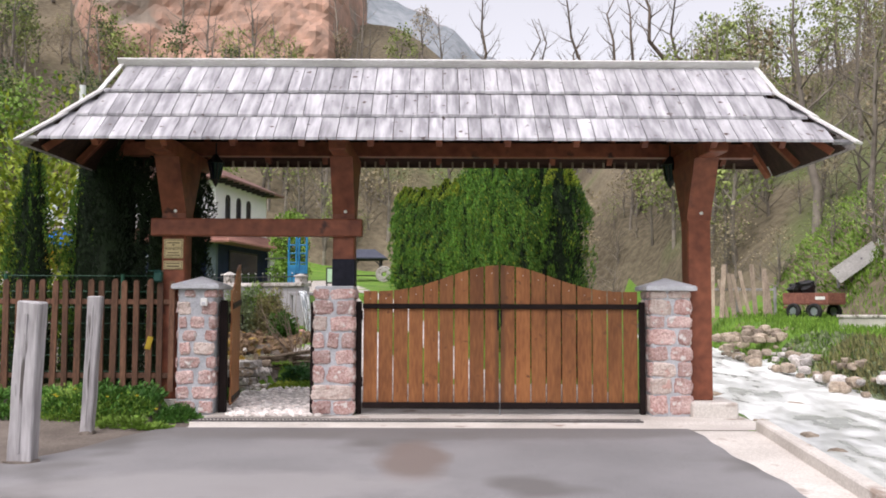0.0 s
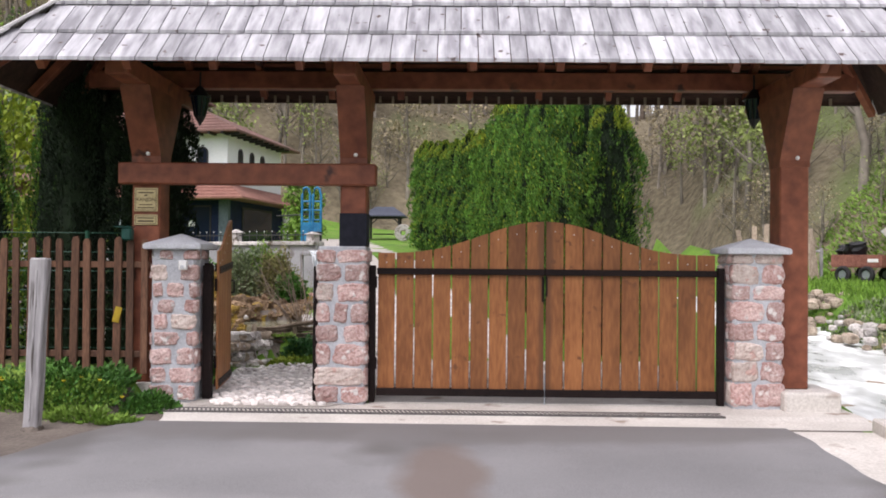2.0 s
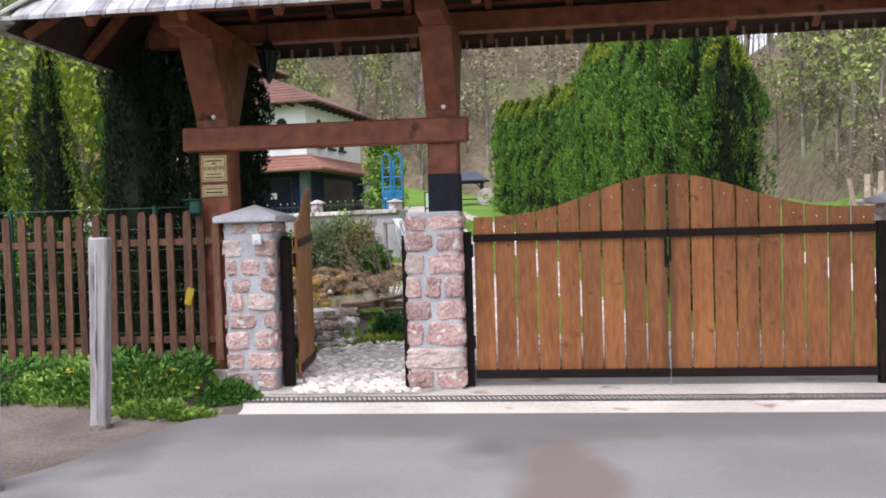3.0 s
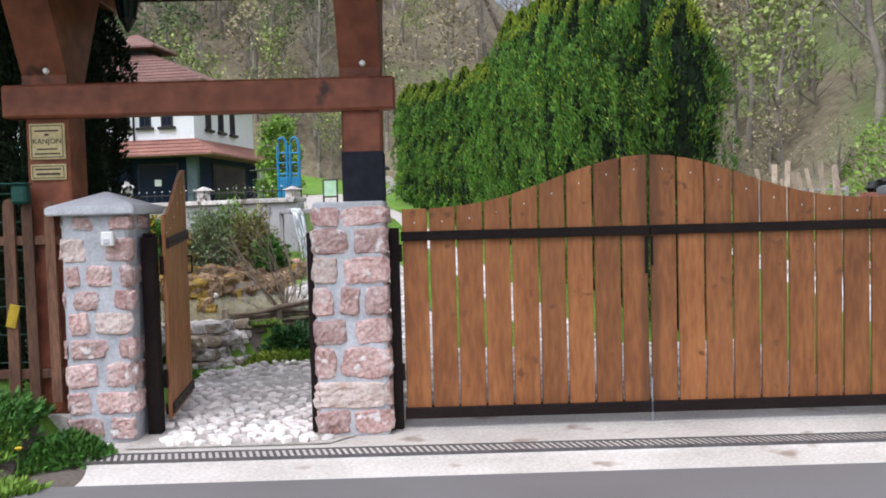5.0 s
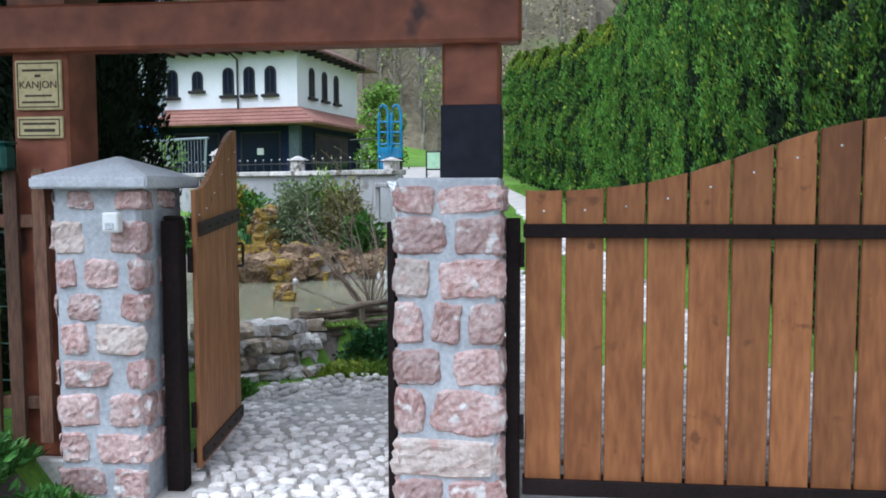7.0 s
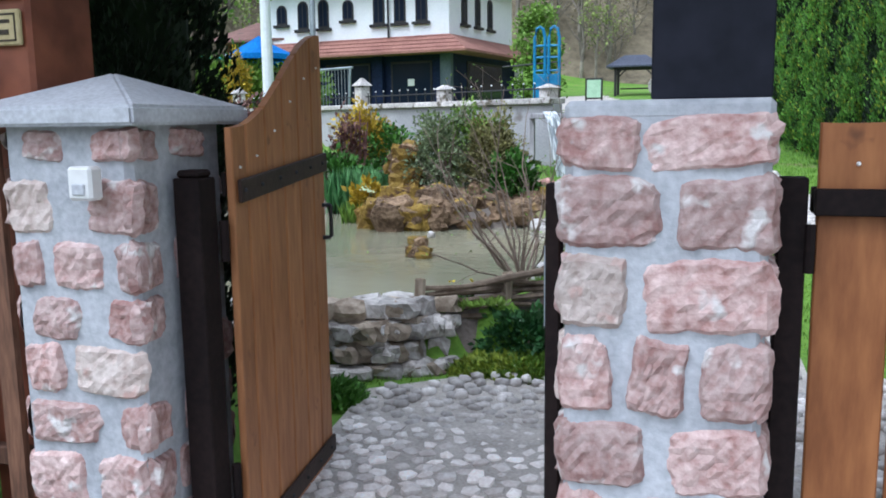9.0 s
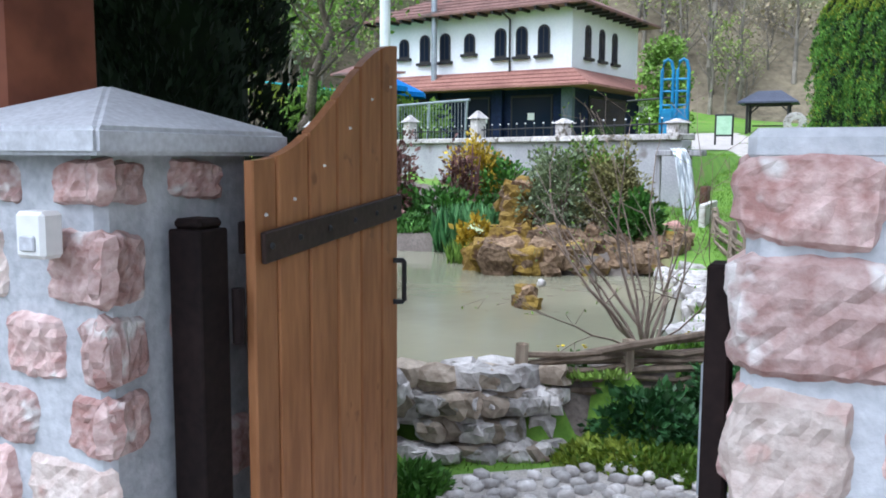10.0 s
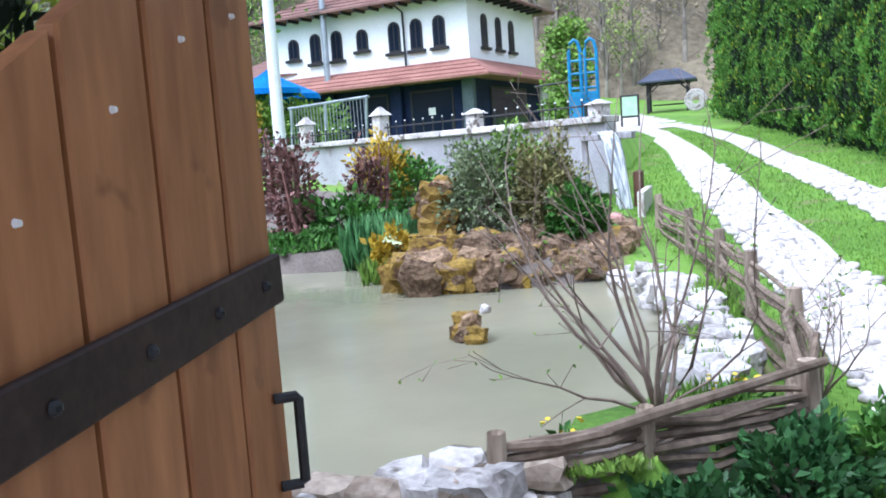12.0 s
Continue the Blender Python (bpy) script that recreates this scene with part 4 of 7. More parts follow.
for z0, z1, big in ((1.83, 2.055, True), (1.7, 1.8, False)):
    th = empty("plaque", "cream wooden plaque with dark lettering on the timber post" if big else "small cream plaque with dark lettering on the post", "plaque", "plaques on the post", (-3.1, 9.897, (z0 + z1) / 2))
    h = (z1 - z0) / 2
    part("panel", box(-0.112, 0.112, -0.016, 0, -h, h, 0.004), "brass", th)
    bm = bmesh.new()
    for a, b, c, d in ((-0.1, 0.1, h - 0.016, h - 0.011), (-0.1, 0.1, -h + 0.011, -h + 0.016), (-0.1, -0.096, -h + 0.011, h - 0.011), (0.096, 0.1, -h + 0.011, h - 0.011)):
        box(a, b, -0.0185, -0.0155, c, d, 0, bm)
    part("border", bm, "ink", th)
    if big:
        text_mesh("KANJON", 0.047, "lettering", "ink", th, pose(0, -0.017, 0.0, 90))
        bars = ((-0.075, 0.075, 0.062, 0.072), (-0.014, 0.014, 0.036, 0.048), (-0.065, 0.065, -0.052, -0.044), (-0.08, 0.08, -0.082, -0.073))
    else:
        bars = ((-0.08, 0.08, 0.012, 0.022), (-0.075, 0.075, -0.02, -0.006))
    for a, b, c, d in bars:
        part("print_line", box(a, b, -0.018, -0.0155, c, d, 0), "ink", th)

mb = empty("post_box", "small dark green metal box on the fence beside the post", "box", at=(-3.24, 9.8, 1.6))
part("body", box(-0.045, 0.05, -0.05, 0.04, -0.05, 0.07, 0.015), "mail", mb)
part("lid", box(-0.11, 0.055, -0.055, 0.045, 0.072, 0.082, 0.003), "mail", mb)

# ---- wooden gates ----
def curve_top(u):
    return 1.455 + 0.31 * (0.5 + 0.5 * math.cos(math.pi * min(abs(u), 1))) ** 1.55


def board_mesh(x0, x1, z0, tops, y0, y1):
    """A board whose top follows the curve: tops are heights at even steps from x0 to x1."""
    n = len(tops) - 1
    outline = [(x0, z0)] + [(x1, z0)] + [(x1 - (x1 - x0) * k / n, tops[n - k]) for k in range(n + 1)]
    bm = prism(outline, "y", y0, y1)
    bmesh.ops.bevel(bm, geom=[e for e in bm.edges if abs(e.verts[0].co.y - e.verts[1].co.y) < 1e-5 and abs(e.verts[0].co.x - e.verts[1].co.x) < 1e-5], offset=0.004, segments=1, affect="EDGES")
    return bm


def bolt_head(x, y, z, r=0.008, material="whiteplastic", parent=None):
    bm = bmesh.new()
    bmesh.ops.create_cone(bm, cap_ends=True, segments=8, radius1=r, radius2=r * 0.6, depth=0.008, matrix=pose(x, y, z, 90))
    return part("bolt", bm, material, parent)


GX0, GC, GX1 = -0.885, 0.72, 2.345
for leafside in (0, 1):
    a, b = (GX0, GC - 0.004) if leafside == 0 else (GC + 0.004, GX1)
    hx = a if leafside == 0 else b
    th = empty("driveway_gate_leaf", "closed brown board gate leaf with curved top and dark steel rails", "gate", "driveway gate", (hx, 9.95, 0.05))
    o = Vector(th.location)
    n = 9
    w = (b - a) / n
    rg = random.Random(20 + leafside)
    for k in range(n):
        x0, x1 = a + k * w + rg.uniform(0.005, 0.0095), a + (k + 1) * w - rg.uniform(0.005, 0.0095)
        tops = [curve_top((x0 + (x1 - x0) * q / 4 - GC) / (GC - GX0)) + rg.uniform(-0.004, 0.004) * (q in (0,)) for q in range(5)]
        dy = rg.uniform(-0.003, 0.003)
        bm = board_mesh(x0 - o.x, x1 - o.x, 0.115 - o.z, [t - o.z for t in tops], dy, 0.024 + dy)
        part("board", bm, "board", th)
        cx = (x0 + x1) / 2
        bolt_head(cx - o.x, -0.006, curve_top((cx - GC) / (GC - GX0)) - 0.09 - o.z, 0.0055, "whiteplastic", th)
    part("rail", box(a - o.x, b - o.x, -0.034, -0.005, 1.25 - o.z, 1.31 - o.z, 0.003), "steel", th, "dark brown steel rail")
    part("rail", box(a - o.x, b - o.x, -0.034, -0.005, 0.095 - o.z, 0.165 - o.z, 0.003), "steel", th, "dark brown steel rail")
    part("back_rail", box(a - o.x, b - o.x, 0.03, 0.06, 1.25 - o.z, 1.31 - o.z, 0.003), "steel", th)
    part("back_rail", box(a - o.x, b - o.x, 0.03, 0.06, 0.095 - o.z, 0.165 - o.z, 0.003), "steel", th)
    px = a - 0.075 if leafside == 0 else b + 0.012
    part("hinge_post", box(px - o.x, px + 0.062 - o.x, -0.03, 0.04, 0.03 - o.z, 1.335 - o.z, 0.004), "steel", th, "dark brown square steel post")
    for z in (0.35, 1.12):
        part("hinge", tube([(hx - o.x + (-0.006 if leafside == 0 else 0.006), -0.035, z - o.z), (hx - o.x + (-0.006 if leafside == 0 else 0.006), -0.035, z + 0.11 - o.z)], 0.012, 8), "steel", th)
    if leafside == 1:
        part("lock_plate", box(GC + 0.008 - o.x, GC + 0.024 - o.x, -0.012, -0.004, 1.05 - o.z, 1.24 - o.z, 0.003), "steel", th, "narrow dark lock plate")
    if leafside == 0:
        part("lock_plate", box(GC - 0.03 - o.x, GC - 0.008 - o.x, -0.012, -0.004, 1.0 - o.z, 1.24 - o.z, 0.003), "steel", th, "narrow dark lock plate")
        part("drop_bolt", tube([(GC - o.x, -0.02, 0.0 - o.z), (GC - o.x, -0.02, 0.32 - o.z)], 0.006, 8), "zinc", th, "galvanised drop bolt")

# the small gate stands open into the garden
SG = Vector((-2.455, 10.07, 0.05))
small_gate = empty("garden_gate_leaf", "open light brown board gate leaf with steel strap and handle", "gate", at=SG)
small_gate.rotation_euler = (0, 0, radians(90 + 7.0))
LEN = 0.866
edges = [0.0, 0.109, 0.267, 0.428, 0.581, 0.734, LEN]
def leaf_top(x):
    t = x / LEN
    return 1.46 + 0.34 * (0.5 - 0.5 * math.cos(math.pi * min(1, max(0, t)))) ** 1.1
for k in range(6):
    x0, x1 = edges[k] + 0.005, edges[k + 1] - 0.005
    if k:
        # black strip added behind each joint, standing in for the groove's shade
        part("cover_strip", box(edges[k] - 0.014, edges[k] + 0.014, 0.0125, 0.02, 0.21, leaf_top(edges[k]) - 0.05 - SG.z, 0), "void", small_gate, "black strip added behind the board joint for its groove shade")
    tops = [leaf_top(x0 + (x1 - x0) * q / 4) - SG.z for q in range(5)]
    part("board", board_mesh(x0, x1, 0.06, tops, -0.012, 0.012), "leafboard", small_gate)
    xm = (x0 + x1) / 2
    bm = bmesh.new()
    bmesh.ops.create_cone(bm, cap_ends=True, segments=8, radius1=0.0045, radius2=0.003, depth=0.006, matrix=pose(xm, -0.0145, leaf_top(xm) - 0.12 - SG.z, 90))
    part("bolt", bm, "whiteplastic", small_gate)
for z in (1.295, 0.17):
    rise = 0.024 if z > 1 else 0.0
    part("strap", bar((0.03, -0.0193, z - rise - SG.z), (LEN - 0.003, -0.0193, z + rise - SG.z), 0.0135, 0.07, 0.003), "strap", small_gate, "dark brown steel strap with rivets")
    for k in range(6):
        xm = (edges[k] + edges[k + 1]) / 2
        bm = bmesh.new()
        bmesh.ops.create_uvsphere(bm, u_segments=8, v_segments=5, radius=0.008, matrix=pose(xm, -0.027, z - SG.z + rise * (2 * xm / LEN - 1)))
        part("rivet", bm, "black", small_gate)
    part("back_strap", box(0.0, LEN - 0.005, 0.0125, 0.026, z - 0.035 - SG.z, z + 0.035 - SG.z, 0.003), "steel", small_gate)
hz = 1.088 - SG.z
part("handle", tube([(LEN - 0.045, -0.014, hz - 0.064), (LEN - 0.03, -0.04, hz - 0.064), (LEN - 0.028, -0.043, hz - 0.06), (LEN - 0.028, -0.043, hz + 0.06), (LEN - 0.03, -0.04, hz + 0.064), (LEN - 0.045, -0.014, hz + 0.064)], 0.008, 8), "black", small_gate, "black square pull handle")
hp = empty("gate_post", "dark brown square steel hinge post", "gate post", "small gate posts", (-2.52, 9.99, 0.02))
part("post", box(-0.042, 0.042, -0.045, 0.045, 0, 1.3, 0.004), "steel", hp)
part("cap", box(-0.036, 0.036, -0.038, 0.038, 1.3, 1.322, 0.008), "steel", hp)
for z in (0.3, 1.05):
    part("hinge", tube([(0.056, 0.055, z), (0.056, 0.055, z + 0.12)], 0.014, 8), "steel", hp)
hp2 = empty("gate_post", "thin dark steel latch post beside the stone pillar", "gate post", "small gate posts", (-1.466, 9.9, 0.02))
part("post", box(-0.018, 0.018, -0.03, 0.03, 0, 1.3, 0.004), "steel", hp2)
part("latch_plate", box(-0.022, -0.018, -0.02, 0.02, 0.95, 1.15, 0.001), "zinc", hp2)

# ---- drain ----
drain = empty("drain", "long cast iron drain grate set in the concrete apron", "drain", at=(0, 9.45, 0.02))
# solid block under the slats; the hollow's darkness is put into its colour
part("channel", box(-2.75, 2.25, -0.075, 0.075, -0.02, 0.0055, 0), "void", drain)
for s in (-0.08, 0.07):
    part("rim", box(-2.76, 2.26, s, s + 0.012, -0.02, 0.012, 0), "grate", drain)
slat = None
for k in range(125):
    x = -2.73 + k * 0.04
    if slat is None:
        slat = part("slat", box(-0.009, 0.009, -0.07, 0.072, -0.006, 0.010, 0), "grate", drain)
        slat.location = (x, 0, 0)
        slat.rotation_euler = (0, 0, 0.3)
    else:
        c = slat.copy()
        scene.collection.objects.link(c)
        c.location = (x, 0, 0)

# ---- helpers for planting ----
def mesh_np(name, v, f, material, parent=None, smooth=False):
    """A joined triangle mesh from arrays."""
    v, f = np.asarray(v, np.float32), np.asarray(f, np.int32)
    me = bpy.data.meshes.new(name)
    me.vertices.add(len(v))
    me.vertices.foreach_set("co", v.ravel())
    me.loops.add(f.size)
    me.loops.foreach_set("vertex_index", f.ravel())
    me.polygons.add(len(f))
    me.polygons.foreach_set("loop_start", np.arange(0, f.size, f.shape[1], dtype=np.int32))
    if smooth:
        me.polygons.foreach_set("use_smooth", np.ones(len(f), bool))
    me.update(calc_edges=True)
    me.materials.append(M[material])
    ob = new(name, me)
    if parent:
        ob.parent = parent
    return ob


def stack(items):
    vs, fs, n = [], [], 0
    for v, f in items:
        if len(v):
            vs.append(v)
            fs.append(np.asarray(f) + n)
            n += len(v)
    return np.concatenate(vs), np.concatenate(fs)


def limb(a, b, ra, rb, n=4):
    """A tapered stick: arrays of vertices and triangles."""
    a, b = np.asarray(a, float), np.asarray(b, float)
    d = b - a
    d /= np.linalg.norm(d) + 1e-9
    s = np.cross(d, [0.3, 0.9, 0.2] if abs(d[2]) > 0.8 else [0, 0, 1])
    s /= np.linalg.norm(s) + 1e-9
    u = np.cross(d, s)
    t = np.arange(n) * 2 * np.pi / n
    ring = np.cos(t)[:, None] * s + np.sin(t)[:, None] * u
    v = np.concatenate([a + ring * ra, b + ring * rb])
    i = np.arange(n)
    j = (i + 1) % n
    return v, np.concatenate([np.stack([i, j, j + n], 1), np.stack([i, j + n, i + n], 1)])


def tree_parts(seed, tall, spread, leaf_n, leaf_size, limbs=13, twigs=4, lean=0.06, first=0.3, narrow=0.7, trunk=0.018):
    """A tree's wood and leaves as arrays, standing at the origin."""
    r = np.random.RandomState(seed)
    wood, tips = [], []
    pts = [np.zeros(3)]
    for k in range(6):
        pts.append(pts[-1] + np.array([r.normal(0, lean * tall * 0.25), r.normal(0, lean * tall * 0.25), tall / 6 * 0.93]))
    rad = [tall * trunk * (1 - 0.145 * k) for k in range(7)]
    for k in range(6):
        wood.append(limb(pts[k], pts[k + 1], rad[k], rad[k + 1], 6))
    for k in range(limbs):
        t = first + (0.96 - first) * (k + r.uniform(0, 0.8)) / limbs
        i = min(int(t * 6), 5)
        p = pts[i] + (pts[i + 1] - pts[i]) * (t * 6 - i)
        a = k * 2.4 + r.uniform(-0.5, 0.5)
        L = spread * (1.15 - 0.8 * t) * r.uniform(0.65, 1.2)
        d = np.array([math.cos(a), math.sin(a), r.uniform(0.45, 1.1)])
        d /= np.linalg.norm(d)
        m = p + d * L * 0.5 + np.array([0, 0, 0.03 * L])
        e = m + (d + np.array([0, 0, 0.35])) * L * 0.45
        w = rad[i] * 0.42
        wood += [limb(p, m, w, w * 0.6, 4), limb(m, e, w * 0.6, w * 0.18, 3)]
        tips += [m, e]
        for q in range(twigs):
            s0 = p + (m - p) * r.uniform(0.4, 1) if q % 2 else m + (e - m) * r.uniform(0.1, 0.9)
            dd = d + r.normal(0, 0.6, 3) + np.array([0, 0, 0.3])
            dd /= np.linalg.norm(dd)
            s1 = s0 + dd * L * r.uniform(0.25, 0.5)
            wood.append(limb(s0, s1, w * 0.28, w * 0.07, 3))
            tips += [s1, (s0 + s1) / 2]
    tips = np.array(tips)
    if leaf_n:
        c = tips[r.randint(0, len(tips), leaf_n)] + r.normal(0, spread * 0.1, (leaf_n, 3))
        lv = leaves(c, r.normal(0, 1, (leaf_n, 3)), leaf_size, seed, 0.1, narrow)
    else:
        lv = (np.zeros((0, 3)), np.zeros((0, 3), int))
    return stack(wood), lv


def tree(name, seed, at, tall, spread, leaf_n, leaf_size, material, label, category="tree", group="", **kw):
    w, lv = tree_parts(seed, tall, spread, leaf_n, leaf_size, **kw)
    th = empty(name, label, category, group, at)
    mesh_np("trunk", *w, "bark", th, True)
    if leaf_n:
        mesh_np("crown", *lv, material, th)
    return th


def cloud(seed, n, c, size, hollow=0.5):
    """Points and outward directions in a lumpy round body."""
    r = np.random.RandomState(seed)
    d = r.normal(0, 1, (n, 3))
    d /= np.linalg.norm(d, axis=1)[:, None]
    k = (hollow + (1 - hollow) * r.uniform(0, 1, (n, 1))) * (1 + 0.42 * np.sin(d[:, :1] * 5 + seed) * np.cos(d[:, 1:2] * 4 + d[:, 2:] * 3))
    return np.asarray(c) + d * k * np.asarray(size), d


def shrub(name, seed, at, size, n, leaf, material, label, stems=7, narrow=0.6, group="", category="shrub"):
    th = empty(name, label, category, group, at)
    r = np.random.RandomState(seed)
    w = []
    for k in range(stems):
        a = r.uniform(0, 6.28)
        e = np.array([math.cos(a) * size[0] * 0.6, math.sin(a) * size[1] * 0.6, size[2] * r.uniform(1.1, 1.7)])
        w += [limb((0, 0, -0.05), e * 0.5, 0.018, 0.012), limb(e * 0.5, e, 0.012, 0.005)]
    mesh_np("stem_growth", *stack(w), "twig", th)["kind"] = "stuff"
    p, d = cloud(seed, n, (0, 0, size[2] * 0.95), size)
    keep = p[:, 2] > 0.01
    mesh_np("foliage", *leaves(p[keep], d[keep], leaf, seed, 0.25, narrow), material, th)
    return th


def blades(seed, cx, cy, rx, ry, n, size, material, label, w=0.06, z0=None, category="grass"):
    r = np.random.RandomState(seed)
    x, y = cx + rx * r.uniform(-1, 1, n), cy + ry * r.uniform(-1, 1, n)
    z = height(x, y) if z0 is None else np.full(n, z0)
    p = np.stack([x, y, z], 1)
    d = np.tile([0, 0, 1.6], (n, 1))
    ob = mesh_np("blades", *leaves(p, d, size, seed, 1.0, w), material)
    return tagged(ob, label, category, kind="stuff")


# ---- picket fence ----
fence = empty("picket_fence", "dark brown wooden picket fence beside the gateway", "fence", at=(-6.2, 9.85, 0.2))
part("rail", box(-3.4, 3.16, 0.0, 0.04, 1.09, 1.15, 0.004), "picket", fence)
part("rail", box(-3.4, 3.16, 0.0, 0.04, 0.24, 0.3, 0.004), "picket", fence)
part("base", box(-3.4, 2.9, -0.05, 0.12, -0.25, 0.06, 0.01), "concrete", fence, "low concrete fence base")
rf = random.Random(4)
proto = []
for k in range(3):
    w = 0.031 + 0.002 * k
    bm = prism([(-w, 0.1), (w, 0.1), (w, 1.34), (w * 0.6, 1.37 + 0.006 * k), (-w * 0.6, 1.37), (-w, 1.34)], "y", -0.024, 0)
    ob = part("picket", bm, "picket", fence)
    proto.append(ob)
for k in range(50):
    ob = proto[k] if k < 3 else proto[k % 3].copy()
    if k >= 3:
        scene.collection.objects.link(ob)
    ob.location = (3.12 - k * 0.137 + rf.uniform(-0.006, 0.006), 0, rf.uniform(-0.012, 0.012))
    ob.rotation_euler = (0, radians(rf.uniform(-0.8, 0.8)), 0)
tagn = empty("tag", "small yellow plastic tag tied to the fence", "tag", at=(-3.33, 9.822, 0.86))
part("plate", box(-0.035, 0.03, -0.008, 0.0, -0.09, 0.06, 0.003), "yellowleaf", tagn)
tagn.rotation_euler = (0, radians(14), 0)
wire = empty("wire_fence", "green coated wire fence behind the pickets", "fence", at=(-6.2, 10.2, 0.2))
for x in (-3.2, -1.8, -0.4, 1.0, 2.4):
    part("post", tube([(x, 0, -0.1), (x, 0, 1.45)], 0.022, 8), "wire", wire)
for k in range(8):
    part("strand", tube([(-3.4, 0, 0.1 + k * 0.19), (3.0, 0, 0.1 + k * 0.19)], 0.004, 5), "wire", wire)


def grey_post(x, y, tall, w, tilt, seed):
    r = random.Random(seed)
    th = empty("wooden_post", "split grey weathered wooden post on the verge", "post", "verge posts", (x, y, float(height(x, y)) - 0.01))
    bm = box(-w / 2, w / 2, -w * 0.4, w * 0.4, -0.1, tall, 0.012)
    bmesh.ops.subdivide_edges(bm, edges=[e for e in bm.edges if abs(e.verts[0].co.z - e.verts[1].co.z) > 0.5], cuts=5)
    for v in bm.verts:
        v.co.x += 0.014 * noise.noise(Vector((v.co.z * 2.2 + seed, v.co.x * 9, v.co.y * 9)))
        v.co.y += 0.014 * noise.noise(Vector((v.co.z * 2.2 + seed, v.co.x * 9 + 5, v.co.y * 9)))
        v.co.z += 0.02 * noise.noise(Vector((v.co.x * 20, v.co.y * 20, seed))) if v.co.z > tall - 0.05 else 0
    part("shaft", bm, "greywood", th)
    bm = box(-w * 0.1, w * 0.04, -w * 0.4 - 0.006, -w * 0.4 + 0.02, 0.1, tall - 0.1, 0.003)
    part("split", bm, "greywood", th, "raised splinter along a drying crack")
    bm = rock((0, 0, 0.0), (w * 0.85, w * 0.7, 0.06), seed, 2, 0.4)
    part("soil_collar", bm, "soil", th)
    th.rotation_euler = (0, radians(tilt), 0)
    return th


grey_post(-3.48, 7.2, 1.36, 0.2, 1.6, 3)
grey_post(-3.53, 8.62, 1.4, 0.128, 2.2, 8)

# weeds at the pillar's foot
def weeds(seed, cx, cy, rx, ry, n, size, material, label, tall=0.28):
    r = np.random.RandomState(seed)
    a, q = r.uniform(0, 6.28, n), np.sqrt(r.uniform(0, 1, n))
    x, y = cx + rx * q * np.cos(a), cy + ry * q * np.sin(a)
    z = height(x, y) + tall * (1 - q ** 2) * r.uniform(0, 1, n) * (0.75 + 0.45 * np.sin(x * 7.3 + seed) * np.sin(y * 9.1 + x * 3.1))
    p = np.stack([x, y, z], 1)
    d = np.stack([np.cos(a) * 0.6, np.sin(a) * 0.6, np.full(n, 0.5)], 1)
    ob = mesh_np("weeds", *leaves(p, d, size, seed, 0.3, 0.4), material)
    return tagged(ob, label, "plants", kind="stuff")


weeds(31, -3.75, 9.5, 0.95, 0.42, 6000, 0.055, "leaf", "lush green weeds at the foot of the pillar", 0.27)
weeds(32, -5.4, 9.45, 1.5, 0.45, 8000, 0.055, "leaf", "lush green weeds along the fence", 0.22)
weeds(35, -3.85, 9.35, 0.9, 0.32, 3500, 0.05, "freshleaf", "bright green weeds at the foot of the pillar", 0.24)
weeds(33, -3.2, 8.95, 0.4, 0.14, 900, 0.06, "freshleaf", "low grass tuft at the road edge", 0.06)
weeds(34, -2.95, 9.52, 0.3, 0.2, 1600, 0.05, "leaf", "green weeds against the stone pillar", 0.2)
rd = random.Random(9)
for k in range(7):
    x, y = rd.uniform(-4.2, -2.9), rd.uniform(9.15, 9.5)
    th = empty("dandelion", "small yellow dandelion flower among the weeds", "flower", "dandelions", (x, y, float(height(x, y)) + 0.02))
    part("stalk", tube([(0, 0, 0), (0.01, 0, 0.15)], 0.003, 5), "leaf", th)
    bm = bmesh.new()
    bmesh.ops.create_cone(bm, cap_ends=True, segments=9, radius1=0.006, radius2=0.02, depth=0.015, matrix=pose(0.01, 0, 0.155))
    part("blossom", bm, "flower", th)


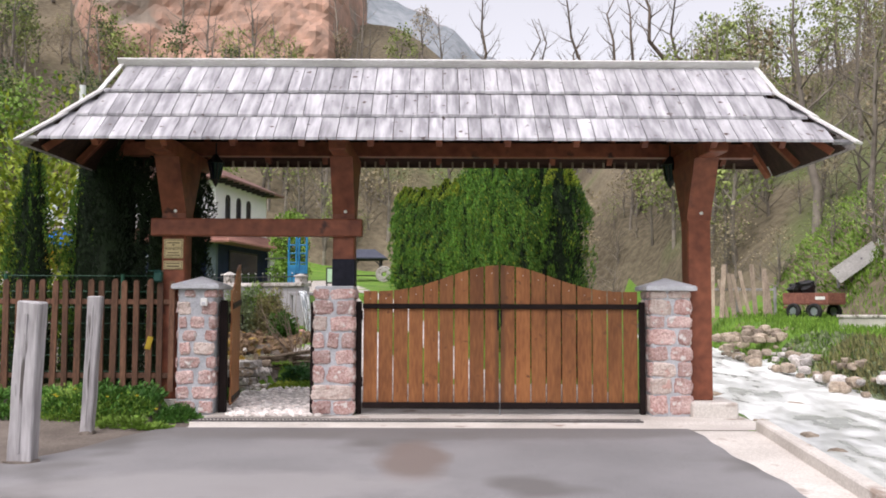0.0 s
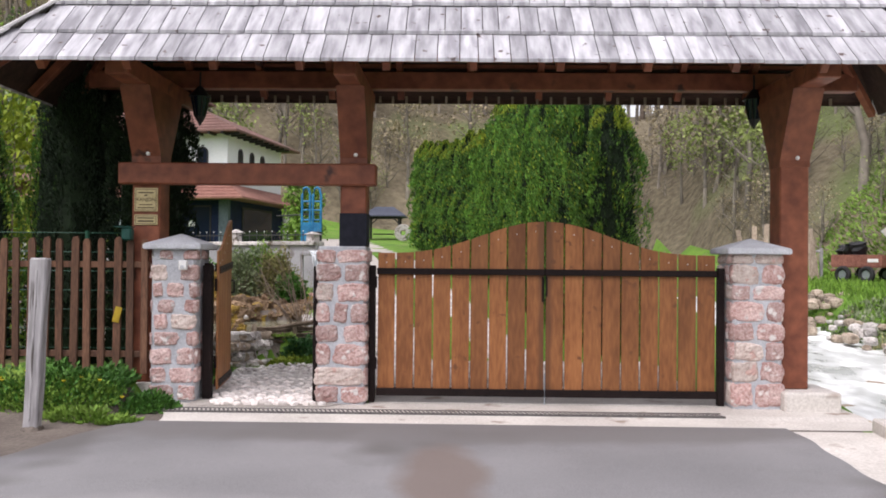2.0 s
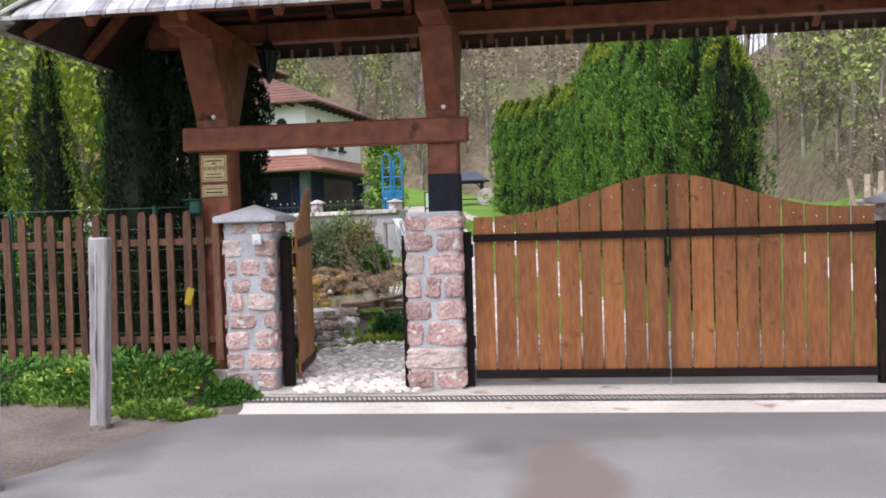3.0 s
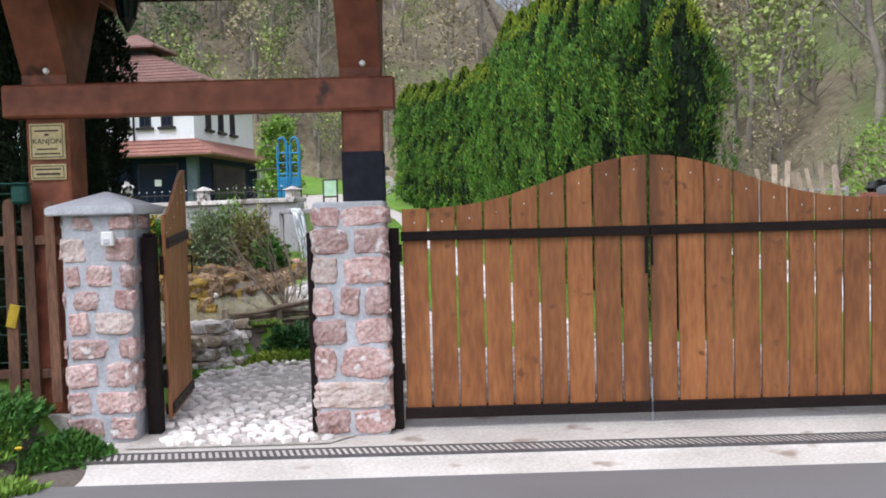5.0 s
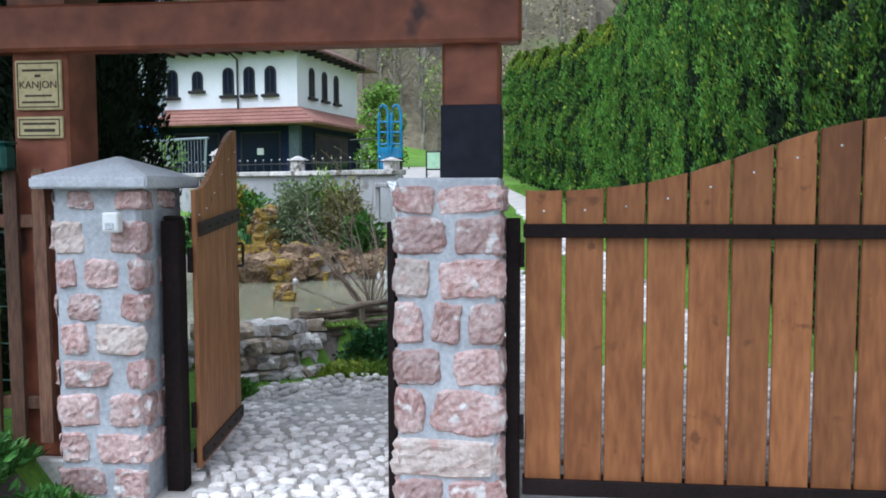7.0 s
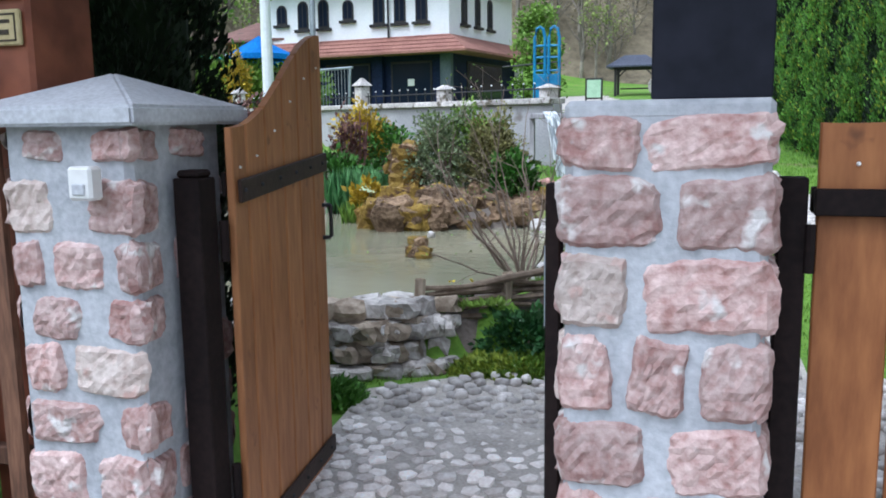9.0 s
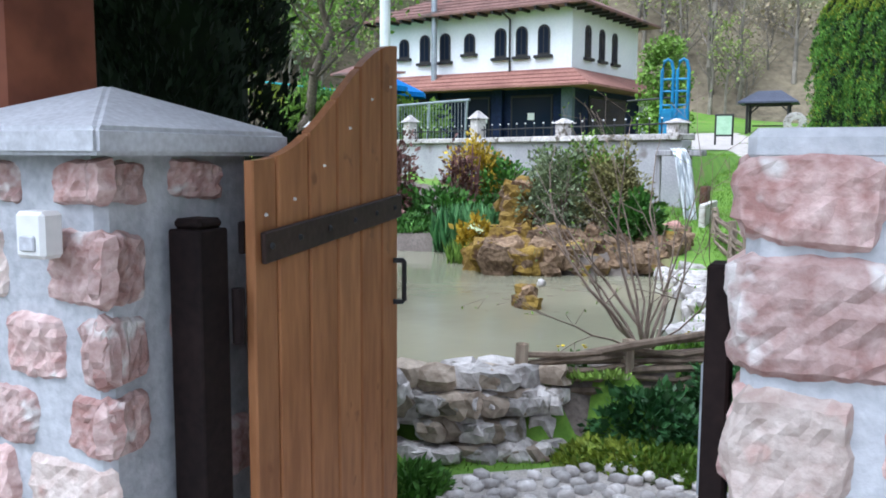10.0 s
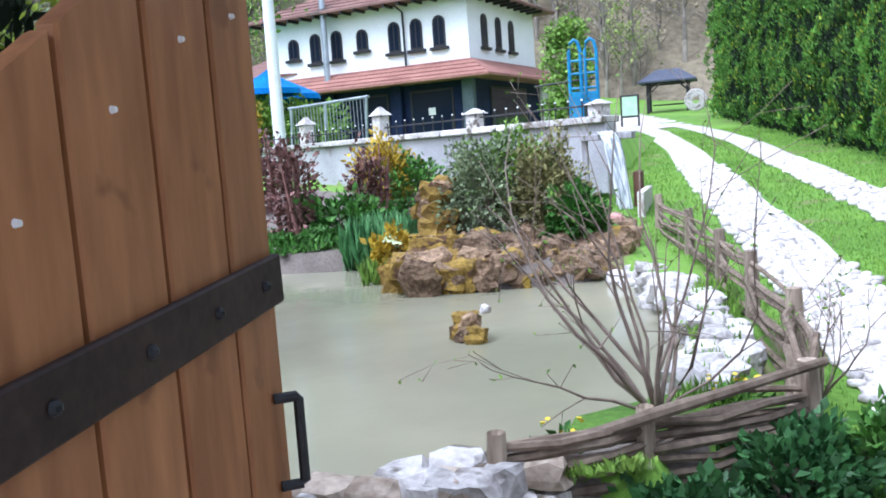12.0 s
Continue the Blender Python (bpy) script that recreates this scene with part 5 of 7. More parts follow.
# ---- thujas ----
def thuja(seed, tall, radius, n, leaf, name="thuja", top=0.14, cone=False, dark=False):
    """A columnar thuja: a shade-dark core with many upright sprays in tufts, lighter tips above. dark puts shade into
    the leaf colour too.
    """
    r = np.random.RandomState(seed)
    th = empty(name, "dense green columnar thuja in a clipped row", "thuja", "thuja hedge", (0, 0, 0))
    def prof(t):
        return np.where(t < 0.08, 0.8 + 2.5 * t, 1.0) * np.where(t > 0.68, np.clip(1 - (np.maximum(t - 0.68, 0) / 0.33) ** 2.1, 0.03, 1), 1)
    if cone:
        prof = lambda t: np.clip((1 - np.asarray(t)) ** 0.75, 0.03, 1)
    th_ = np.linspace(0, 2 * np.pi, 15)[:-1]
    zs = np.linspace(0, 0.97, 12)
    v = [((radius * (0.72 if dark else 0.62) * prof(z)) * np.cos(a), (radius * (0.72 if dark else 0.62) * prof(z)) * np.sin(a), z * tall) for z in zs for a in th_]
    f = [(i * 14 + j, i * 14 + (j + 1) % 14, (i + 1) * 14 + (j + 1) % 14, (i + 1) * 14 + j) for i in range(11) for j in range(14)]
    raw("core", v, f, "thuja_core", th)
    m_ = n // (34 if dark else 58)
    tc, ac = r.uniform(0, 1, m_) ** 0.9, r.uniform(0, 2 * np.pi, m_)
    pick = r.randint(0, m_, n)
    rise = r.uniform(0, 1, n)
    t = np.clip(tc[pick] + 0.075 * rise - 0.03 + r.normal(0, 0.006, n), 0, 1)
    spread = 0.04 + 0.07 * (1 - rise)
    a = ac[pick] + r.normal(0, 1, n) * spread
    wave = np.sin(a * 7 + seed + 0.5 * np.sin(t * 3 + seed))
    rib = 1 + (0.12 if dark else 0.24) * wave + 0.06 * np.sin(t * 21 + a * 3 + seed)
    rr = radius * prof(t) * rib * (r.uniform(*((0.92, 1.04) if dark else (0.7, 1.16)), m_)[pick]) * (0.84 + 0.2 * np.sin(np.pi * (0.25 + 0.7 * rise))) * r.uniform(0.93, 1.02, n)
    p = np.stack([rr * np.cos(a), rr * np.sin(a), t * tall], 1)
    d = np.stack([np.cos(a), np.sin(a), np.full(n, 0.9)], 1)
    full = dark | (wave > -0.15 + 0.5 * np.sin(t * 17 + 2 * np.floor(a * 1.1))) | (r.uniform(0, 1, n) < 0.1) | (t > 0.93)
    p, d, t, n = p[full], d[full], t[full], int(full.sum())
    tip = (t > 1 - top) & (r.uniform(0, 1, n) < 0.7) | (r.uniform(0, 1, n) < 0.1)
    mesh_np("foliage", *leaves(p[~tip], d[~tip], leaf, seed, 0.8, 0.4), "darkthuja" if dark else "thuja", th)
    # inner leaves in the shaded colour, to darken the hollows between the ribs
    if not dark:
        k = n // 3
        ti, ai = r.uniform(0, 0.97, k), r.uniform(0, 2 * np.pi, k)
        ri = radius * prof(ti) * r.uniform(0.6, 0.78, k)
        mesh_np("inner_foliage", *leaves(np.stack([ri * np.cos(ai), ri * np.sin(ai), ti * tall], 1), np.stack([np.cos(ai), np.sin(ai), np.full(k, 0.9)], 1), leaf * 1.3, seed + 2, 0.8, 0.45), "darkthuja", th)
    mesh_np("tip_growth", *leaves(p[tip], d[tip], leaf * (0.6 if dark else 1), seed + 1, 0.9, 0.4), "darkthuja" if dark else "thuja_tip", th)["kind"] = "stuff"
    return th


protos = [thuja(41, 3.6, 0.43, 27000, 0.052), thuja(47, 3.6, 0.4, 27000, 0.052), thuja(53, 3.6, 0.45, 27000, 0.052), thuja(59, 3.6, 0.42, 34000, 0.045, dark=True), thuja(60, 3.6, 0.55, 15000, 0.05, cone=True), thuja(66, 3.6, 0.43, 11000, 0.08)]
used = [False] * 6


def plant(kind, x, y, tall, wide, turn, label=""):
    s = tall / 3.45
    m = Matrix.LocRotScale((x, y, float(height(x, y)) - 0.03), Euler((0, 0, turn)), None)
    if used[kind]:
        th = copy_thing(protos[kind], m)
    else:
        th = protos[kind]
        th.matrix_basis = m
        used[kind] = True
    th.scale = (wide, wide, s)
    if label:
        th["label"] = label
    return th


rt = random.Random(12)
k, y = 0, 13.35
while y < 41.5:
    x = float(np.interp(y, [13.2, 24.8, 41], [1.95, 0.72, -1.8]))
    tall = float(np.interp(y, [13, 13.9, 14.2, 18, 22.4, 23, 30, 41], [3.35, 3.35, 4.05, 4.35, 4.65, 3.8, 3.95, 4.5])) + rt.uniform(-0.1, 0.15)
    plant(k % 3 if y < 24.5 else 5, x + rt.uniform(-0.06, 0.06), y, tall, 0.92 + 0.012 * (y - 13), rt.uniform(0, 6.28))
    k += 1
    y += 0.82 + 0.012 * (y - 13)
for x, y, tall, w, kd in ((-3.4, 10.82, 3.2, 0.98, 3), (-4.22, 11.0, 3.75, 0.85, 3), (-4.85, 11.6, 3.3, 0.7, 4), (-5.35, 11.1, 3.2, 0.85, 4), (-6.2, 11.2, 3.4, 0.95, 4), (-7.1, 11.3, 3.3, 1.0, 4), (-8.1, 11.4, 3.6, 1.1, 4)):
    th = plant(kd, x, y, tall, w, rt.uniform(0, 6.28), "tall thuja behind the picket fence, shade put into its leaf colour" if kd == 3 else "cone-shaped dark green thuja behind the picket fence")
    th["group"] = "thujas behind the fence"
    k += 1

for k, (x, y, h) in enumerate(((-6.4, 13.6, 4.4), (-8.6, 14.2, 4.8), (-10.8, 13.8, 4.6))):
    shrub("garden_bush", 160 + k, (x, y, 0.1), (1.0, 0.9, h * 0.5), 3800, 0.11, "thuja_tip", "tall yellow-green spring bush behind the thujas", group="yellow-green bushes")

# ---- stream bank ----
kerb = empty("kerb", "low pale concrete kerb wall along the stream", "kerb", at=(3.3, 7.0, 0.0))
bm = bar((0.1, 1.95, 0.0), (-0.72, -4.6, -0.08), 0.13, 0.22, 0.015)
part("wall", bm, "concrete", kerb)
for x, y in ((3.85, 6.95), (3.93, 6.8)):
    th = empty("stake", "short dark stake standing in the stream", "stake", "stream stakes", (x, y, -0.7))
    part("shaft", tube([(0, 0, 0), (0.01, 0, 0.6)], 0.025, 7), "greywood", th)
rr_ = random.Random(5)
bank = empty("bank_stones", "pale boulders along the far stream bank", "boulders", at=(7.5, 18, 0))
for k in range(110):
    y = rr_.uniform(9.5, 27)
    e = 3.55 + rr_.uniform(-0.35, 0.9)
    x = float(stream_left(np.array(y))) + e
    s = rr_.uniform(0.07, 0.2)
    bm = rock((x - 7.5, y - 18, -0.36 + 0.35 * max(0, (e - 3.4)) + 0.012 * (y - 9)), (s, s * rr_.uniform(0.7, 1.2), s * 0.7), k + 400, 2, 0.3)
    part("boulder", bm, "bankstone" if k % 3 else "greystone", bank)
for k in range(26):
    y, s = rr_.uniform(10, 26), rr_.uniform(0.08, 0.2)
    x = float(stream_left(np.array(y))) + rr_.uniform(0.2, 1.2) * (1 if k % 3 else 2.2)
    part("boulder", rock((x - 7.5, y - 18, -0.45), (s, s, s * 0.8), k + 600, 2, 0.3), "bankstone", bank)
weeds(64, 17.5, 34.0, 4.2, 4.5, 7000, 0.2, "freshleaf", "fresh grass on the far slope", 0.02)
weeds(61, 8.2, 14.5, 1.2, 4.0, 9000, 0.15, "greyleaf", "straggly grey-green growth on the stream bank", 0.2)
weeds(62, 8.7, 19.0, 1.6, 4.6, 7000, 0.14, "greyleaf", "fresh green growth on the stream bank", 0.15)
blades(63, 8.3, 14.5, 1.5, 5.0, 9000, 0.26, "straw", "dry yellow-green grass on the stream bank", 0.05)
pile = empty("stone_heap", "heap of pale broken stones by the stream", "stones", at=(9.6, 24.5, float(height(9.6, 24.5))))
for k in range(64):
    a, q = rr_.uniform(0, 6.28), math.sqrt(rr_.uniform(0, 1))
    s = rr_.uniform(0.12, 0.26)
    part("stone", rock((1.7 * q * math.cos(a), 0.8 * q * math.sin(a), 0.1 + 0.5 * (1 - q) * rr_.uniform(0.3, 1)), (s, s * 0.8, s * 0.7), k + 700, 1, 0.35), "bankstone", pile)
rw = empty("retaining_wall", "weathered grey concrete wall along the meadow", "wall", at=(14, 24.6, 0.2))
part("wall", box(-2.3, 9, -0.15, 0.15, -0.6, 0.72, 0.02), "concrete", rw)
part("coping", box(-2.34, 9.04, -0.19, 0.19, 0.723, 0.8, 0.01), "greystone", rw)


def wheel(at, r, w, parent):
    bm = bmesh.new()
    n = 20
    prof_ = [(r * 0.55, -w / 2), (r * 0.92, -w / 2), (r, -w * 0.3), (r, w * 0.3), (r * 0.92, w / 2), (r * 0.55, w / 2)]
    rings = [[bm.verts.new((at[0] + q * math.cos(a * 2 * math.pi / n), at[1] + o, at[2] + q * math.sin(a * 2 * math.pi / n))) for q, o in prof_] for a in range(n)]
    for i in range(n):
        for j in range(6):
            bm.faces.new((rings[i][j], rings[i][(j + 1) % 6], rings[(i + 1) % n][(j + 1) % 6], rings[(i + 1) % n][j]))
    t = part("wheel", bm, "rubber", parent, "black tyre", True)
    bm = bmesh.new()
    bmesh.ops.create_cone(bm, cap_ends=True, segments=16, radius1=r * 0.56, radius2=r * 0.5, depth=w * 0.6, matrix=pose(at[0], at[1], at[2], 90))
    part("rim", bm, "zinc", t, "grey steel rim")


tx, ty = 13.1, 29.5
trailer = empty("farm_trailer", "small rusty red two-wheeled farm trailer on the grass", "trailer", at=(tx, ty, float(height(tx, ty))))
part("bed", box(-0.95, 0.95, -0.55, 0.55, 0.55, 0.62, 0.01), "rust", trailer)
for y0 in (-0.56, 0.53):
    part("side_panel", box(-0.97, 0.97, y0, y0 + 0.03, 0.6, 1.0, 0.006), "rust", trailer)
for x0 in (-0.97, 0.94):
    part("end_panel", box(x0, x0 + 0.03, -0.53, 0.53, 0.6, 1.0, 0.006), "rust", trailer)
part("number_plate", box(0.45, 0.85, -0.575, -0.563, 0.74, 0.86, 0.003), "whiteplastic", trailer, "pale plate on the side panel")
for y0 in (-0.62, 0.62):
    wheel((-0.45, y0, 0.3), 0.3, 0.16, trailer)
    wheel((0.45, y0, 0.3), 0.3, 0.16, trailer)
part("drawbar", bar((-0.9, 0, 0.5), (-1.35, 0, 0.42), 0.07, 0.07), "rust", trailer)
part("axle", tube([(0, -0.6, 0.3), (0, 0.6, 0.3)], 0.03, 8), "black", trailer)
trailer.rotation_euler = (0, 0, radians(-58))
trailer.scale = (0.9, 0.9, 0.9)
tarp = rock((0, 0, 0), (0.5, 0.4, 0.3), 77, 3, 0.6)
tp = tagged(link("tarpaulin", tarp, "tarp"), "crumpled black tarpaulin heaped on the trailer", "tarpaulin")
tp.location = (tx - 0.25, ty + 0.3, float(height(tx, ty)) + 1.03)
bundle = empty("leaning_boards", "pale old boards leaning upright against a frame", "boards", at=(10.9, 31.0, float(height(10.9, 31.0))))
for k in range(10):
    x = -1.1 + k * 0.26 + rr_.uniform(-0.05, 0.05)
    part("board", bar((x, rr_.uniform(-0.2, 0), -0.05), (x + rr_.uniform(-0.25, 0.3), 0.35, rr_.uniform(1.3, 1.95)), 0.17, 0.03), "oldboard", bundle)
part("frame_rail", bar((-1.2, 0.4, 1.0), (1.6, 0.4, 1.0), 0.08, 0.08), "greywood", bundle)
for x in (-1.2, 0.2, 1.6):
    part("frame_post", bar((x, 0.4, -0.2), (x, 0.4, 1.1), 0.09, 0.09, up=(0, 1, 0)), "greywood", bundle)
ramp = empty("tin_ramp", "pale corrugated sheet ramp propped over the grass slope", "ramp", at=(15.9, 31.5, float(height(15.9, 31.5)) - 0.4))
bm = bmesh.new()
n = 24
top = []
for i in range(n + 1):
    o = -0.35 + 0.7 * i / n
    z = 0.025 * (i % 2)
    top.append([bm.verts.new((-1.1, o * 1.3, 0.1 + o * 0.7 + z)), bm.verts.new((1.0, o * 1.3 + 0.35, 1.45 + o * 0.7 + z))])
for a, b in zip(top, top[1:]):
    bm.faces.new((a[0], a[1], b[1], b[0]))
bmesh.ops.solidify(bm, geom=bm.faces, thickness=0.02)
part("sheet", bm, "sheet", ramp)
for x, z in ((-0.9, 0.3), (0.0, 0.85), (0.85, 1.4)):
    part("prop", bar((x, 0.15, -0.3), (x, 0.15, z), 0.08, 0.08, up=(0, 1, 0)), "greywood", ramp)

# ---- garden wall, terrace and pond ----
d2 = (WALL_B - WALL_A).normalized()
ang = math.atan2(d2.y, d2.x)
gw = empty("garden_wall", "grey rendered garden wall with stone coping", "wall", at=(WALL_A.x, WALL_A.y, 0.3))
gw.rotation_euler = (0, 0, ang)
LW = (WALL_B - WALL_A).length
part("wall", box(0, LW, -0.12, 0.12, -0.4, 1.42, 0.01), "wallrender", gw)
for k in range(10):
    part("coping", box(k * LW / 10 + 0.003, (k + 1) * LW / 10 - 0.003, -0.2, 0.2, 1.423, 1.52, 0.012), "greystone", gw)
for k in range(6):
    o = 0.2 + k * 2.5
    p = WALL_A + d2 * o
    th = empty("wall_pillar", "small pale stone pillar with white pyramid cap", "pillar", "garden wall pillars", (p.x, p.y, 1.822))
    th.rotation_euler = (0, 0, ang)
    th.scale = (1, 1, (0.68, 0.92, 1.6)[min(k, 2)])
    part("shaft", box(-0.115, 0.115, -0.115, 0.115, 0, 0.24, 0.012), "greystone", th)
    bm = bmesh.new()
    bmesh.ops.create_cone(bm, cap_ends=True, segments=4, radius1=0.225, radius2=0.03, depth=0.1, matrix=pose(0, 0, 0.29, 0, 0, 45))
    part("cap", bm, "whitestone", th)
rail = empty("terrace_railing", "low black iron railing with white tips on the terrace", "railing", at=(WALL_A.x, WALL_A.y, 1.82))
rail.rotation_euler = (0, 0, ang)
part("rail", tube([(0.4, 0.0, 0.16), (LW - 0.2, 0.0, 0.16)], 0.014, 6), "black", rail)
sp = part("spike", tube([(0.5, 0.0, 0), (0.5, 0.0, 0.24)], 0.012, 5), "black", rail)
bm = bmesh.new()
bmesh.ops.create_uvsphere(bm, u_segments=6, v_segments=4, radius=0.016, matrix=pose(0.5, 0.0, 0.25))
tipo = part("tip", bm, "whiteplastic", rail)
for k in range(1, 64):
    for o in (sp, tipo):
        c = o.copy()
        scene.collection.objects.link(c)
        c.location = (k * 0.25, 0, 0)

rp = random.Random(15)
edge = empty("pond_edging", "rough grey stones edging the pond", "stones", at=(-3, 13, 0.2))
PW = [(-6.6, 11.93), (-3.35, 11.96), (-2.88, 12.12), (-2.5, 12.36)]
for k in range(150):
    lay = k % 4
    f_ = rp.uniform(0, 1)
    f_ = 1 - (1 - f_) * (1 if k % 2 else 0.55)
    s = f_ * 4.45
    if s < 3.25:
        xx, yy = -6.6 + s, 11.93 + 0.01 * s
    elif s < 3.75:
        xx, yy = -3.35 + 0.94 * (s - 3.25), 11.96 + 0.32 * (s - 3.25)
    else:
        xx, yy = -2.88 + 0.54 * (s - 3.75), 12.12 + 0.34 * (s - 3.75)
    q = rp.uniform(0.08, 0.15)
    part("stone", rock((xx + 3, yy + 0.035 * lay - 13 + rp.uniform(-0.03, 0.03), -0.12 + 0.115 * lay), (q, 0.1, rp.uniform(0.055, 0.085)), k + 900, 2, 0.4), ("bankstone", "greystone", "greystone", "whitestone")[k % 7 % 4], edge)
for k in range(135):
    t = rp.uniform(0, 1)
    seg = [(-3.2, 12.1), (-2.72, 12.6)]
    xx, yy = seg[0][0] + t * 0.5, seg[0][1] + t * 0.5
    if k > 14:
        P = [(-2.0, 13.55), (-1.98, 14.3), (-2.12, 15.2), (-2.36, 16.2), (-2.72, 17.1)]
        s = t * 4
        i = min(int(s), 3)
        xx = P[i][0] + (P[i + 1][0] - P[i][0]) * (s - i) + rp.uniform(-0.13, 0.13)
        yy = P[i][1] + (P[i + 1][1] - P[i][1]) * (s - i)
    s = rp.uniform(0.07, 0.14)
    part("stone", rock((xx + 3, yy - 13, 0.14 + rp.uniform(-0.08, 0.1)), (s, s * 1.1, s * 0.75), k + 1000, 2, 0.35), "whitestone" if k > 14 else "greystone", edge)

# tufa rock garden
rocks = empty("rock_garden", "brown and mossy tufa rocks banked behind the pond", "rocks", at=(-4.6, 18.2, 0.3))
for k in range(120):
    x = -4.95 + rp.uniform(0, 1) * 2.1
    back = rp.uniform(0, 1) ** 1.6
    y = float(np.interp(x, [-4.95, -4.4, -3.6, -2.85], [17.1, 16.5, 16.85, 17.3])) + back * 1.2
    z = 0.02 + 0.2 * back + rp.uniform(0, 0.13)
    s = rp.uniform(0.09, 0.21)
    part("rock", rock((x + 4.6, y - 18.2, z), (s, s * 0.8, s * rp.uniform(0.7, 1.1)), k + 1200, 2, 0.75), "moss" if x < -4.0 and k % 2 else "tufa", rocks)
for k in range(26):
    t = k / 25
    s = rp.uniform(0.11, 0.17)
    part("rock", rock((-0.1 + rp.uniform(-0.22, 0.2) * (1 - 0.4 * t), -0.35 + 0.25 * t + rp.uniform(-0.12, 0.12), 0.1 + 0.74 * t), (s, s * 0.8, s * 0.8), k + 1350, 2, 0.7), "moss" if k % 3 else "tufa", rocks)
ir = empty("pond_rock", "small mossy tufa rock standing in the pond", "rock", at=(-3.45, 14.9, 0.28))
for k in range(6):
    part("rock", rock((rp.uniform(-0.1, 0.1), rp.uniform(-0.08, 0.08), rp.uniform(0, 0.13)), (0.085, 0.075, 0.075), k + 1400, 2, 0.75), "moss" if k % 2 else "tufa", ir)
part("pale_stone", rock((0.07, 0, 0.2), (0.04, 0.035, 0.035), 1500, 2, 0.3), "whitestone", ir)

for sd, at, size, n_, lf, mt, lab in (
        (71, (-4.25, 18.1, 0.42), (0.4, 0.36, 0.58), 6000, 0.05, "greyleaf", "tangled grey-green shrub over the rock garden"),
        (72, (-3.62, 18.15, 0.42), (0.36, 0.36, 0.56), 6000, 0.05, "olive", "tangled olive-brown shrub over the rock garden"),
        (74, (-4.0, 18.4, 0.82), (0.6, 0.36, 0.4), 4200, 0.055, "freshleaf", "olive-green shrub top over the rock garden"),
        (73, (-3.3, 17.9, 0.42), (0.27, 0.26, 0.32), 2200, 0.08, "leaf", "leafy green shrub beside the waterfall"),
        (75, (-6.3, 20.6, 0.75), (0.42, 0.4, 0.48), 2600, 0.07, "yellowleaf", "golden yellow shrub by the garden wall"),
        (76, (-6.12, 19.5, 0.4), (0.24, 0.24, 0.62), 900, 0.07, "purpleleaf", "purple-brown upright shrub by the pond"),
        (77, (-6.8, 18.9, 0.35), (0.28, 0.28, 0.72), 1500, 0.07, "purpleleaf", "purple-brown upright shrub by the pond"),
        (78, (-9.2, 21.5, 0.5), (0.8, 0.6, 0.7), 2400, 0.1, "purpleleaf", "wide purple-brown shrub by the garden wall"),
        (79, (-6.3, 19.1, 0.35), (0.7, 0.4, 0.34), 1800, 0.1, "leaf", "low green shrub by the pond"),
        (80, (-5.0, 17.5, 0.3), (0.24, 0.25, 0.22), 700, 0.08, "yellowleaf", "mossy yellow-green cushion on the rocks"),
        (81, (-5.9, 20.6, 0.6), (0.5, 0.4, 0.42), 1400, 0.09, "leaf", "small green shrub below the garden wall")):
    bush_ = shrub("shrub", sd, at, size, n_, lf, mt, lab, stems=11)
    if mt == "purpleleaf":
        rv = np.random.RandomState(sd)
        w_ = []
        for k in range(9):
            b0 = np.array([rv.uniform(-0.8, 0.8) * size[0], rv.uniform(-0.8, 0.8) * size[1], size[2] * 0.3])
            b1 = b0 + np.array([rv.normal(0, 0.06), rv.normal(0, 0.06), size[2] * rv.uniform(1.1, 1.75)])
            w_.append(limb(b0, b1, 0.035, 0.008, 5))
        mesh_np("spire_growth", *stack(w_), "purpleleaf", bush_)["kind"] = "stuff"


blades(81, -5.45, 18.4, 0.36, 0.4, 520, 0.5, "iris", "blue-green iris leaves at the pond edge", 0.08, 0.25, "plants")
blades(82, -5.0, 17.25, 0.2, 0.2, 200, 0.24, "freshleaf", "fresh green rushes at the pond edge", 0.1, 0.25, "plants")
lily = empty("pale_plant", "broad pale green leaves at the pond edge", "plant", at=(-4.98, 17.6, 0.5))
for k in range(9):
    a = k * 2.4
    bm = bmesh.new()
    bmesh.ops.create_uvsphere(bm, u_segments=8, v_segments=4, radius=0.1, matrix=Matrix.LocRotScale((0.2 * math.cos(a) * (k % 3) * 0.6, 0.2 * math.sin(a) * 0.7, 0.08 + 0.03 * (k % 4)), Euler((0.3 * math.sin(a), 0.2, a)), (1, 0.7, 0.12)))
    part("leaf", bm, "paleleaf", lily)

# the wattle fence and its planting
wat = empty("wattle_fence", "low woven wattle fence round the pond", "fence", at=(-2.2, 13, 0.1))
WP = [(-2.66, 12.4), (-2.22, 12.72), (-1.66, 13.2), (-1.64, 14.1), (-1.8, 15.2), (-1.98, 16.2), (-2.24, 17.5), (-2.6, 19.0)]
for k, (x, y) in enumerate(WP):
    tall = 0.55 if k > 1 else 0.35
    part("stake", tube([(x + 2.2, y - 13, float(height(x, y)) - 0.3), (x + 2.21, y - 13, float(height(x, y)) - 0.1 + tall * 0.5), (x + 2.2, y - 13, (0.36 if k < 2 else 0.52 if y < 13.5 else 0.6 + 0.03 * (y - 13)))], [0.045, 0.043, 0.038] if k > 1 else [0.034, 0.032, 0.028], 8), "oldboard", wat)
